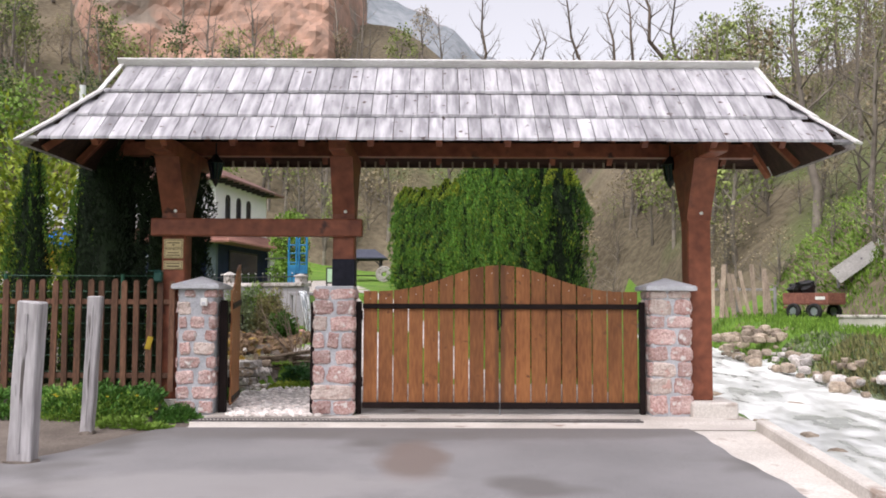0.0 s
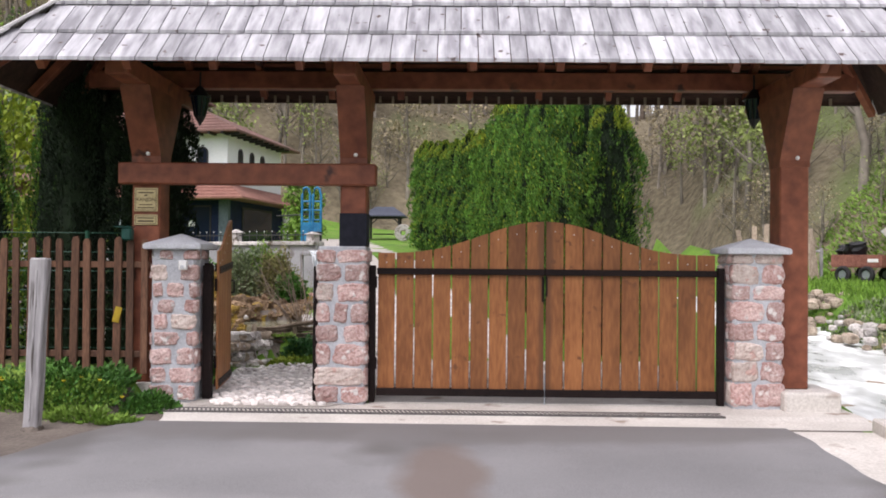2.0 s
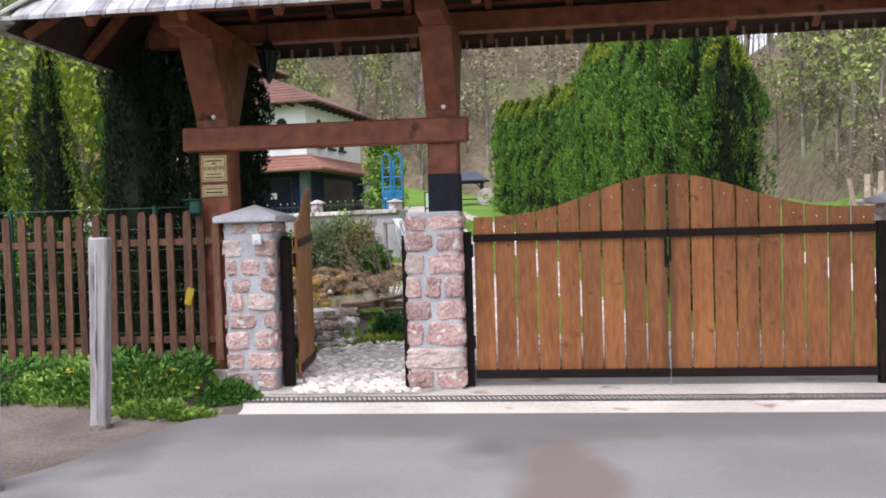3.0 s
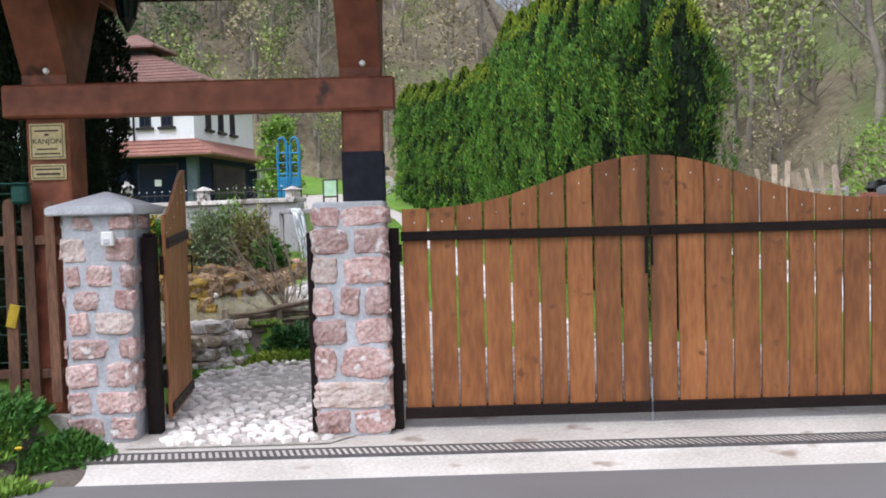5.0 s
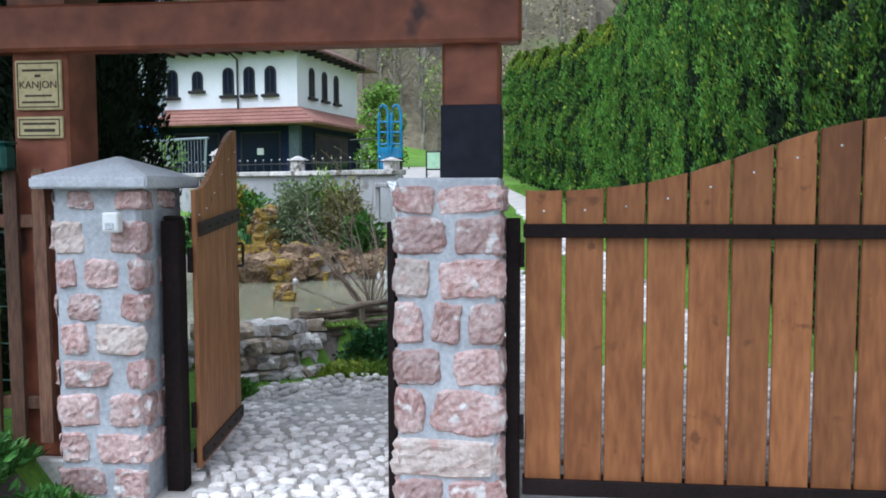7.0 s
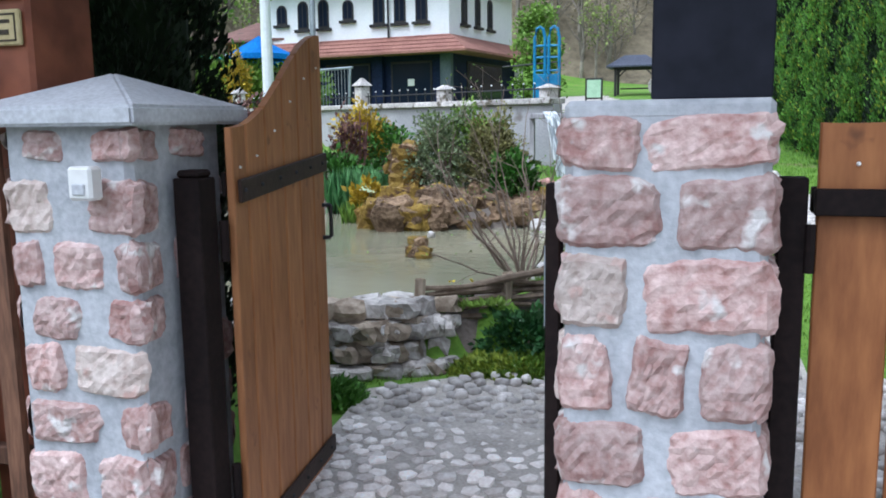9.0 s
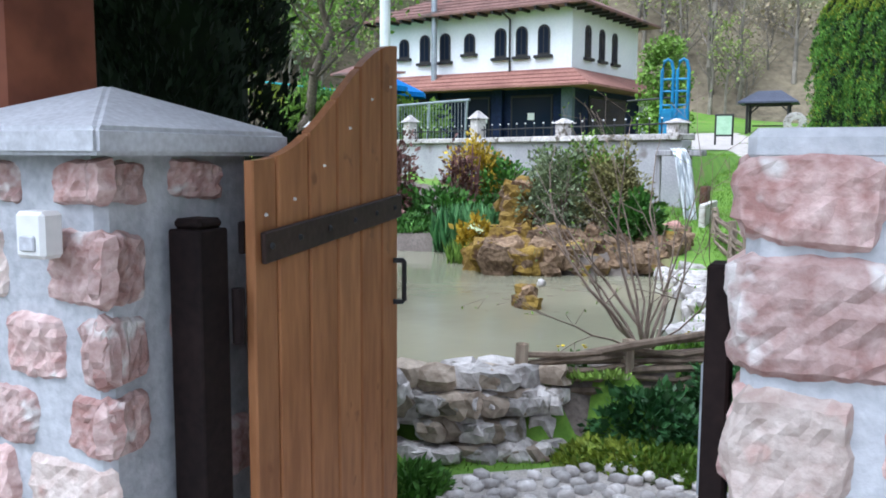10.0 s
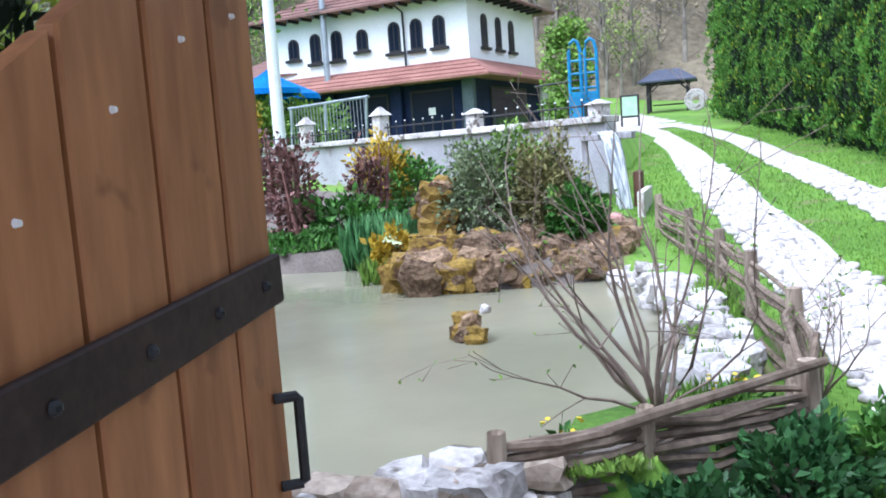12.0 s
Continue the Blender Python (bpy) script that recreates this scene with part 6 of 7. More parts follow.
for j in range(19):
    pts = []
    for k in range(len(WP) * 3 - 2):
        i, t = divmod(k, 3)
        t /= 3
        a, b = WP[i], WP[min(i + 1, len(WP) - 1)]
        x, y = a[0] + (b[0] - a[0]) * t, a[1] + (b[1] - a[1]) * t
        off = 0.05 * math.sin(k * math.pi / 3 + j * math.pi) + rp.uniform(-0.012, 0.012)
        base = 0.14 + 0.0215 * j if y < 13.4 else 0.18 + 0.0265 * j
        base = base + 0.03 * max(0, y - 13.3)
        pts.append((x + off + 2.2, y - off * 0.6 - 13, base + rp.uniform(-0.018, 0.018) - 0.1))
    a0, b0 = (0, len(pts)) if j % 3 else (0, 8)
    part("rod", tube(pts[a0:b0], [(0.016 + 0.004 * (j % 3 == 1)) - 0.006 * q / len(pts) for q in range(b0 - a0)], 6), "wattle", wat)
part("end_log", tube([(-2.78 + 2.2, 12.34 - 13, 0.33), (-2.2 + 2.2, 12.68 - 13, 0.45), (-1.6 + 2.2, 13.18 - 13, 0.52)], [0.026, 0.024, 0.018], 8), "wattle", wat)
shrub("ivy", 84, (-2.1, 12.56, 0.08), (0.24, 0.13, 0.15), 2000, 0.05, "ivy", "dark green ivy at the foot of the wattle fence", category="ivy")
shrub("ivy", 85, (-1.72, 12.88, 0.08), (0.26, 0.26, 0.2), 2200, 0.05, "ivy", "dark green ivy at the foot of the wattle fence", category="ivy")
shrub("conifer_shrub", 86, (-1.42, 12.95, 0.1), (0.2, 0.2, 0.22), 1500, 0.05, "leaf", "small green conifer beside the wattle fence")
weeds(87, -1.95, 12.4, 0.55, 0.22, 4200, 0.05, "freshleaf", "fresh green grass below the wattle fence", 0.1)
weeds(90, -2.05, 12.33, 0.5, 0.16, 1800, 0.045, "lime", "yellow-green grass below the wattle fence", 0.09)
weeds(89, -6.9, 18.6, 1.3, 0.6, 3500, 0.09, "leaf", "low green growth behind the pond", 0.2)
weeds(88, -2.95, 11.75, 0.2, 0.16, 600, 0.06, "leaf", "green weeds at the pond wall", 0.1)

def bare_shrub(seed, at, stems, length, thick, lean):
    """A leafless shrub: curved stems from one foot, with side twigs and a few buds."""
    th = empty("bare_shrub", "bare many-stemmed brown shrub with sparse buds", "shrub", "bare pond shrubs", at)
    r = np.random.RandomState(seed)
    twigs, buds = [], []
    for k in range(stems):
        a = r.uniform(0, 6.28)
        q = r.uniform(0.15, lean)
        p, d = np.zeros(3), np.array([math.cos(a) * q, math.sin(a) * q, 1.0])
        d /= np.linalg.norm(d)
        L, w = r.uniform(*length), r.uniform(*thick)
        path, rad = [p], [w]
        for q in range(8):
            d = d + r.normal(0, 0.19, 3) + np.array([0, 0, 0.1])
            d /= np.linalg.norm(d)
            p = p + d * L / 8
            path.append(p)
            rad.append(w * (1 - 0.11 * (q + 1)))
            if q > 1 and r.uniform() < 0.8:
                dd = d + r.normal(0, 0.55, 3)
                dd /= np.linalg.norm(dd)
                e = p + dd * L * r.uniform(0.1, 0.34)
                m = (p + e) / 2 + r.normal(0, 0.012, 3)
                twigs += [limb(p, m, rad[-1] * 0.6, rad[-1] * 0.42, 5), limb(m, e, rad[-1] * 0.42, 0.0016, 4)]
                e2 = m + (dd + r.normal(0, 0.6, 3)) * L * 0.1
                twigs.append(limb(m, e2, rad[-1] * 0.35, 0.0014, 4))
                buds += [e, e2, m]
        part("stem", tube(path, rad, 6), "twig", th, "", True)
    mesh_np("twig_growth", *stack(twigs), "twig", th)["kind"] = "stuff"
    bl = np.array(buds)
    mesh_np("bud_growth", *leaves(bl, r.normal(0, 1, bl.shape), 0.02, 3, 0.5, 0.5), "freshleaf", th)["kind"] = "stuff"
    return th


bare_shrub(6, (-2.2, 13.1, 0.4), 16, (0.7, 1.45), (0.006, 0.013), 1.1)
bare_shrub(11, (-1.56, 13.75, 0.3), 9, (0.4, 0.75), (0.004, 0.007), 1.2)
for x, y in ((-2.5, 12.75), (-1.86, 13.4), (-1.95, 13.3)):
    th = empty("primrose", "small clump of yellow flowers by the pond", "flower", "pond flowers", (x, y, 0.42))
    for q in range(7):
        bm = bmesh.new()
        bmesh.ops.create_cone(bm, cap_ends=True, segments=7, radius1=0.003, radius2=0.011, depth=0.008, matrix=pose(rp.uniform(-0.07, 0.07), rp.uniform(-0.06, 0.06), rp.uniform(0.04, 0.1), rp.uniform(-30, 30), 0, 0))
        part("blossom", bm, "flower", th)
    mesh_np("leaf_tuft", *leaves(np.random.RandomState(q).normal(0, 0.04, (60, 3)) * [1, 1, 0.3], np.random.RandomState(q + 1).normal(0, 1, (60, 3)), 0.05, q, 0.6), "leaf", th)

# waterfall at the end of the garden wall
wf = empty("waterfall", "water pouring from a wooden trough into a basin", "waterfall", at=(-3.3, 20.6, 0.32))
for x in (-0.32, 0.1):
    part("post", bar((x, 0.2, -0.2), (x, 0.2, 1.2), 0.09, 0.09, up=(0, 1, 0)), "greywood", wf)
part("trough", box(-0.34, 0.3, 0.02, 0.5, 1.16, 1.24, 0.01), "greywood", wf, "grey wooden trough")
bm = bmesh.new()
rows_ = []
for k in range(12):
    t = k / 11
    rows_.append([bm.verts.new((-0.14 + 0.3 * t + (0.22 - 0.04 * t) * w_ + 0.012 * math.sin(w_ * 11 + k * 0.7), 0.05 - 0.4 * math.sqrt(t) * (1 - 0.25 * t) + 0.035 * math.sin(w_ * 19 + t * 2), 1.27 - 1.15 * t * t - 0.05 * t)) for w_ in np.linspace(0, 1, 15)])
for a, b in zip(rows_, rows_[1:]):
    for i in range(14):
        bm.faces.new((a[i], a[i + 1], b[i + 1], b[i]))
part("falling_water", bm, "fall", wf, "streaked falling water", True)
part("basin", box(-0.25, 0.4, -0.75, -0.05, -0.15, 0.12, 0.02), "whitestone", wf, "pale stone basin")
part("basin_water", rock((0.07, -0.38, 0.14), (0.3, 0.32, 0.05), 3, 3, 0.3), "stream", wf, "white churned water", True)
part("side_slab", box(0.42, 0.5, -0.9, 0.3, -0.2, 0.55, 0.01), "concrete", wf, "upright concrete slab")
part("dark_board", box(0.3, 0.4, -0.05, 0.3, 0.0, 0.75, 0.01), "picket", wf, "dark brown board")
tagged(link("pink_boulder", rock((-3.05, 18.9, 0.5), (0.19, 0.18, 0.22), 91, 3, 0.3), "pinkrock"), "rounded pink boulder beside the basin", "boulder")
bn = empty("waste_bin", "black bin standing behind the garden wall end", "bin", at=(-4.2, 26.0, float(height(-4.2, 26.0))))
bn.scale = (0.85, 0.85, 0.7)
part("body", box(-0.2, 0.2, -0.2, 0.2, 0, 0.95, 0.03), "black", bn)
part("lid", box(-0.22, 0.22, -0.22, 0.22, 0.953, 1.0, 0.015), "black", bn)

# ---- house ----
HG = 1.4
house = empty("house", "white two-storey house with red tiled hip roofs", "house", at=(-11.0, 41.5, HG))
house.rotation_euler = (0, 0, radians(-9.2))
FW, FD = 9.4, 6.9
part("upper_wall", box(-FW, 0, 0, FD, 2.6, 6.05, 0.0), "white", house, "white rendered upper storey")
part("ground_floor_wall", box(-FW - 0.0, 0.3, -0.35, FD + 0.3, -0.6, 3.0, 0.0), "navy", house, "dark navy glazed ground floor")
for x in (-FW + 0.2, -6.2, -3.0, 0.15):
    part("column", box(x - 0.28, x + 0.2, -0.62, -0.36, -0.4, 2.95, 0.02), "slate" if x > -1 else "navy", house, "grey-blue corner column" if x > -1 else "")
part("corner_wall", box(0.32, 0.5, FD - 0.5, FD + 0.2, -0.4, 2.95, 0.02), "white", house)
for x0, x1 in ((-8.6, -6.7), (-5.7, -3.5), (-2.5, -0.6)):
    w = part("shopfront_window", box(x0, x1, -0.4, -0.355, 0.3, 2.5, 0.01), "frame", house)
    part("pane", box(x0 + 0.08, x1 - 0.08, -0.406, -0.402, 0.4, 2.4, 0.0), "pane", w)
w = part("shopfront_window", box(0.305, 0.35, 1.0, 4.8, 0.3, 2.5, 0.01), "frame", house)
part("pane", box(0.352, 0.356, 1.1, 4.7, 0.4, 2.4, 0), "pane", w)
for x, z in ((-1.7, 1.5), (-3.9, 1.4)):
    part("notice", box(x, x + 0.3, -0.43, -0.415, z, z + 0.28, 0.004), "whiteplastic", house, "small white notice")


def hip(bm, x0, x1, y0, y1, z0, rx0, rx1, ry0, ry1, z1, thick=0.09):
    lo = [(x0, y0, z0), (x1, y0, z0), (x1, y1, z0), (x0, y1, z0)]
    hi = [(rx0, ry0, z1), (rx1, ry0, z1), (rx1, ry1, z1), (rx0, ry1, z1)]
    a, b, c = [[bm.verts.new((p[0], p[1], p[2] + dz)) for p in q] for q, dz in ((lo, -thick), (lo, 0), (hi, 0))]
    for i in range(4):
        j = (i + 1) % 4
        bm.faces.new((a[i], a[j], b[j], b[i]))
        bm.faces.new((b[i], b[j], c[j], c[i]))
    bm.faces.new(a[::-1])
    bm.faces.new(c)
    return bm


skirt = part("skirt_roof", hip(bmesh.new(), -FW - 0.6, 1.35, -1.4, FD + 1.2, 2.83, -FW, 0.02, -0.02, FD, 3.55), "skirttile", house, "orange-red tiled skirt roof")
roof = part("roof", hip(bmesh.new(), -FW - 0.7, 0.8, -0.8, FD + 0.8, 6.0, -5.4, -3.0, 2.4, 3.9, 7.75), "rooftile", house, "brown-red tiled hip roof")
for k in range(9):
    t = (k + 0.5) / 9
    bm = bmesh.new()
    z = 6.0 + 1.75 * t
    for (xa, xb, ya) in ((-FW - 0.7 + (FW + 0.7 - 5.4) * t, 0.8 - 3.8 * t, -0.8 + 3.2 * t),):
        box(xa, xb, ya - 0.01, ya + 0.03, z + 0.012, z + 0.04, 0, bm)
    part("tile_course", bm, "rooftile", roof)
for k in range(4):
    t = (k + 0.5) / 4
    part("tile_course", box(-FW - 0.6 + 0.6 * t, 1.35 - 1.33 * t, -1.4 + 1.38 * t - 0.01, -1.4 + 1.38 * t + 0.03, 2.84 + 0.72 * t, 2.87 + 0.72 * t, 0), "skirttile", skirt)
for k in range(16):
    part("rafter_end", box(-FW - 0.5 + k * 0.66, -FW - 0.4 + k * 0.66, -0.75, -0.01, 5.8, 5.91, 0), "frame", roof)
for k in range(10):
    part("rafter_end", box(0.01, 0.75, -0.4 + k * 0.72, -0.3 + k * 0.72, 5.8, 5.91, 0), "frame", roof)
part("lantern_wall", box(-5.1, -3.3, 2.5, 3.8, 7.7, 8.1, 0), "frame", house, "dark louvred roof lantern")
part("lantern_roof", hip(bmesh.new(), -5.7, -2.7, 1.9, 4.4, 8.1, -4.35, -4.05, 3.1, 3.2, 8.85), "rooftile", house, "small red tiled lantern roof")
ch = part("chimney", box(-6.2, -5.2, 2.0, 2.8, 6.6, 8.15, 0.02), "brick", house, "red brick chimney")
part("chimney_cap", box(-6.3, -5.1, 1.9, 2.9, 8.153, 8.28, 0.02), "brick", ch)
part("chimney_pot", tube([(-5.6, 2.4, 8.28), (-5.6, 2.4, 8.85)], [0.22, 0.18], 10), "brick", ch)


def arched(x0, x1, z0, z1, n=8):
    r = (x1 - x0) / 2
    c = (x0 + x1) / 2
    return [(x0, z0), (x1, z0)] + [(c + r * math.cos(a), z1 - r + r * math.sin(a)) for a in np.linspace(0, math.pi, n)]


for s, small in ((1.23, 0), (2.24, 0), (3.24, 0), (4.75, 1), (6.0, 0), (7.07, 0), (8.2, 2)):
    z0, z1 = (4.1, 5.3) if not small else (4.35, 5.2)
    w = part("window", prism(arched(-s - 0.27, -s + 0.27, z0, z1), "y", -0.05, 0.02), "frame", house, "arched dark-framed window")
    part("pane", prism(arched(-s - 0.2, -s + 0.2, z0 + 0.08, z1 - 0.08), "y", -0.056, -0.052), "pane", w)
    part("glazing_bar", box(-s - 0.02, -s + 0.02, -0.064, -0.0565, z0 + 0.08, z1 - 0.08, 0), "frame", w)
    part("sill", box(-s - 0.4, -s + 0.4, -0.16, -0.002, z0 - 0.12, z0 - 0.004, 0.01), "frame", w)
for s in (1.45, 2.84, 4.2):
    w = part("window", prism([(s + q[0], q[1]) for q in arched(-0.27, 0.27, 4.05, 5.35)], "x", -0.02, 0.05), "frame", house, "arched dark-framed window")
    part("pane", prism([(s + q[0], q[1]) for q in arched(-0.2, 0.2, 4.13, 5.27)], "x", 0.052, 0.056), "pane", w)
    part("sill", box(0.002, 0.16, s - 0.4, s + 0.4, 3.93, 4.046, 0.01), "frame", w)
part("downpipe", tube([(-2.9, -0.5, 5.85), (-2.75, -0.12, 5.6), (-2.75, -0.1, 3.5)], 0.045, 8), "black", house, "black downpipe")
part("flue", tube([(-6.25, -0.5, 2.9), (-6.25, -0.5, 6.6), (-6.25, -0.45, 8.3)], 0.13, 10), "zinc", house, "galvanised steel flue pipe")
annex = empty("annex", "low timber annex with a red tiled roof beside the house", "annex", at=(-20.4, 44.5, 1.5))
part("wall", box(-2, 1.4, -1, 3, 0, 3.6, 0), "picket", annex)
part("roof", hip(bmesh.new(), -2.6, 1.6, -1.7, 3.7, 3.7, -1.2, 0.2, 0.6, 1.2, 4.7), "rooftile", annex)

# terrace things
fp = empty("flagpole", "tall white painted flagpole on the terrace", "flagpole", at=(-11.9, 27.9, 1.5))
part("pole", tube([(0, 0, -0.1), (0, 0, 4), (0, 0, 7)], [0.15, 0.13, 0.1], 12), "pole", fp)
part("base", box(-0.25, 0.25, -0.25, 0.25, -0.1, 0.12, 0.02), "concrete", fp)


def parasol(x, y, z, r):
    th = empty("parasol", "blue canvas parasol on the terrace", "parasol", "terrace parasols", (x, y, z))
    part("pole", tube([(0, 0, 0), (0, 0, 2.3)], 0.03, 8), "pole", th)
    bm = bmesh.new()
    tp_ = bm.verts.new((0, 0, 2.5))
    ring = [bm.verts.new((r * math.cos(a), r * math.sin(a), 1.95)) for a in np.arange(8) * math.pi / 4]
    low = [bm.verts.new((r * math.cos(a), r * math.sin(a), 1.8)) for a in np.arange(8) * math.pi / 4]
    for k in range(8):
        bm.faces.new((tp_, ring[k], ring[(k + 1) % 8]))
        bm.faces.new((ring[k], low[k], low[(k + 1) % 8], ring[(k + 1) % 8]))
    part("canopy", bm, "parasol", th)


parasol(-13.6, 30.6, 1.5, 0.9)
parasol(-14.5, 33.0, 1.5, 1.2)
pn = empty("mesh_panel", "grey wire mesh panel in a steel frame on the terrace", "panel", at=(-10.0, 26.8, 1.5))
pn.rotation_euler = (0, 0, ang + math.pi)
for z in (0.15, 1.2):
    part("frame_bar", tube([(-1.7, 0, z), (1.4, 0, z)], 0.03, 6), "zinc", pn)
for x in (-1.7, -0.3, 1.2):
    part("frame_bar", tube([(x, 0, 0.0), (x + 0.12, 0, 1.2)], 0.03, 6), "zinc", pn)
for k in range(24):
    part("mesh_wire", tube([(-1.65 + k * 0.125, 0, 0.15), (-1.65 + k * 0.125, 0, 1.2)], 0.006, 4), "zinc", pn)
tl = empty("turquoise_canopy", "turquoise sheet canopy among the trees", "canopy", at=(-22.5, 40, 2.0))
bm = box(-2.6, 2.6, -1.2, 1.2, 2.35, 2.42, 0.01)
part("sheet", bm, "teal", tl).rotation_euler = (0, radians(7), 0)
for x in (-2.2, 2.2):
    part("post", tube([(x, 0, -0.5), (x, 0, 2.4)], 0.06, 8), "greywood", tl)

fr = empty("play_frame", "blue painted steel frame with rounded top", "frame", at=(-4.75, 29.0, 1.3))
fr.scale = (0.8, 0.8, 0.8)
for x in (-0.32, 0.12):
    part("hoop", tube([(x - 0.16, 0, 0), (x - 0.16, 0, 2.7), (x - 0.1, 0, 2.95), (x, 0, 3.02), (x + 0.1, 0, 2.95), (x + 0.16, 0, 2.7), (x + 0.16, 0, 0)], 0.05, 8), "blue", fr)
for z in (0.9, 1.3, 1.7, 2.1, 2.45):
    part("rung", tube([(-0.5, 0, z), (0.3, 0, z)], 0.035, 8), "blue", fr)
part("panel", box(-0.45, 0.25, -0.03, 0.03, 0.7, 1.6, 0.01), "blue", fr)
part("arm", tube([(-1.5, 0.05, 1.85), (0.2, 0.05, 1.95)], 0.03, 8), "black", fr, "dark horizontal arm")

gz = empty("gazebo", "dark roofed open timber gazebo at the end of the drive", "gazebo", at=(-4.1, 48.0, float(height(-4.1, 48.0))))
for x in (-1.2, 1.2):
    for y in (-1.0, 1.0):
        part("post", bar((x, y, -0.2), (x, y, 1.65), 0.16, 0.16, up=(0, 1, 0)), "frame", gz)
        part("brace", bar((x, y, 1.2), (x * 0.6, y, 1.62), 0.08, 0.08), "frame", gz)
part("beam", box(-1.35, 1.35, -1.1, -0.95, 1.62, 1.78, 0.01), "frame", gz)
part("beam", box(-1.35, 1.35, 0.95, 1.1, 1.62, 1.78, 0.01), "frame", gz)
part("roof", hip(bmesh.new(), -1.75, 1.75, -1.5, 1.5, 1.8, -0.7, 0.7, -0.05, 0.05, 2.5), "shade_roof", gz)
part("bench", box(-1.0, 1.0, 0.5, 0.9, 0.4, 0.48, 0.01), "frame", gz)
gz.scale = (0.68, 0.68, 0.72)
ms = empty("millstone", "old round millstone standing by the gazebo", "millstone", at=(-2.9, 45.0, float(height(-2.9, 45.0)) + 0.5))
bm = bmesh.new()
n = 24
rg_ = [[bm.verts.new((q * math.cos(a), o, q * math.sin(a))) for q, o in ((0.18, -0.12), (0.5, -0.12), (0.55, -0.08), (0.55, 0.08), (0.5, 0.12), (0.18, 0.12))] for a in np.arange(n) * 2 * math.pi / n]
for i in range(n):
    for j in range(6):
        bm.faces.new((rg_[i][j], rg_[i][(j + 1) % 6], rg_[(i + 1) % n][(j + 1) % 6], rg_[(i + 1) % n][j]))
part("stone", bm, "greystone", ms)
ms.scale = (0.8, 0.8, 0.8)
sg = empty("notice_board", "pale green notice board on dark posts", "sign", at=(-4.75, 38.0, float(height(-4.75, 38.0))))
for x in (-0.36, 0.36):
    part("post", bar((x, 0, -0.2), (x, 0, 1.2), 0.08, 0.08, up=(0, 1, 0)), "frame", sg)
part("board", box(-0.4, 0.4, -0.05, 0.0, 0.35, 1.2, 0.01), "frame", sg)
part("sheet", box(-0.32, 0.32, -0.06, -0.052, 0.42, 1.13, 0), "signgreen", sg)
sg.scale = (0.75, 0.75, 0.85)

# ---- trees near the house ----
tree("tree", 101, (-6.15, 34.2, 1.4), 3.5, 1.15, 4500, 0.12, "freshleaf", "young fresh green tree beside the house", limbs=16, first=0.12)
tree("tree", 102, (-16.6, 30.2, 1.5), 7.5, 3.2, 2400, 0.16, "freshleaf", "spreading tree with fresh green leaves by the terrace", limbs=15, lean=0.2, trunk=0.026)
tree("tree", 103, (-20.0, 33.5, 1.6), 9.0, 3.6, 2600, 0.18, "greyleaf", "pale green spring tree by the terrace", limbs=15, lean=0.15)
for k, (x, y, h) in enumerate(((-14.0, 30.0, 1.8), (-15.0, 31.5, 2.2), (-16.5, 31.0, 2.0), (-17.5, 33.0, 2.6), (-13.0, 31.5, 1.7))):
    shrub("garden_bush", 110 + k, (x, y, 1.45), (1.0, 0.9, h * 0.5), 2600, 0.16, "leaf" if k % 2 else "freshleaf", "rounded green garden bush on the terrace", group="terrace bushes")
shrub("garden_bush", 119, (-13.4, 29.0, 1.45), (0.35, 0.35, 1.0), 1500, 0.1, "yellowleaf", "slim yellow-green conifer bush on the terrace", group="terrace bushes")

# ---- woods on the valley sides ----
rwd = np.random.RandomState(77)
kinds = [tree_parts(200 + k, 10, 3.2, 0, 0.3, limbs=14, twigs=4, first=0.25) for k in range(4)]
leafy = [tree_parts(220 + k, 9, 3.0, 560, 0.26, limbs=13, twigs=3, first=0.25) for k in range(4)]
scrub = [tree_parts(240 + k, 4.5, 2.2, 300, 0.15, limbs=12, twigs=4, first=0.06) for k in range(3)]
bare = [tree_parts(250 + k, 4.5, 2.3, 0, 0.16, limbs=16, twigs=4, first=0.05, trunk=0.022) for k in range(3)]
wood, lv = [], {"farleaf": [], "farbud": [], "farfir": []}
count = 0
while count < 1000:
    a = rwd.uniform(-78, 62)
    r = rwd.uniform(36, 125) if rwd.uniform() < 0.75 else rwd.uniform(30, 70)
    x, y = r * math.sin(radians(a)), r * math.cos(radians(a))
    h = float(hills(np.array(x), np.array(y)))
    if h < 0.6 or -24 < a < -5 and 22 < h < 46 and rwd.uniform() < 0.8:
        continue
    if -7 < a < 5 and h > 22 and rwd.uniform() < 0.9:
        continue
    if 19 < a < 34 and r < 62 and rwd.uniform() < 0.6:
        continue
    count += 1
    z = float(height(x, y)) - 0.2
    u = rwd.uniform()
    green = 0.75 if a > 13 or a < -17 else 0.3
    ca, sa, s = math.cos(u * 40), math.sin(u * 40), rwd.uniform(0.65, 1.25)
    R = np.array([[ca, -sa, 0], [sa, ca, 0], [0, 0, 1]]) * s
    o = np.array([x, y, z])
    if 2 < a < 15 and h > 10:
        w, l, mt = *kinds[count % 4], "farbud"
    elif rwd.uniform() < 0.4:
        w, l = scrub[count % 3]
        mt = "farleaf" if rwd.uniform() < green * 0.7 else "farbud"
    elif rwd.uniform() < (0.65 if -30 < a < 12 else 0.4):
        w, l, mt = *kinds[count % 4], "farbud"
    else:
        w, l = leafy[count % 4]
        mt = "farleaf" if rwd.uniform() < green else ("farbud" if rwd.uniform() < 0.75 else "farfir")
    wood.append((w[0] @ R.T + o, w[1]))
    if len(l[0]):
        lv[mt].append((l[0] @ R.T + o, l[1]))
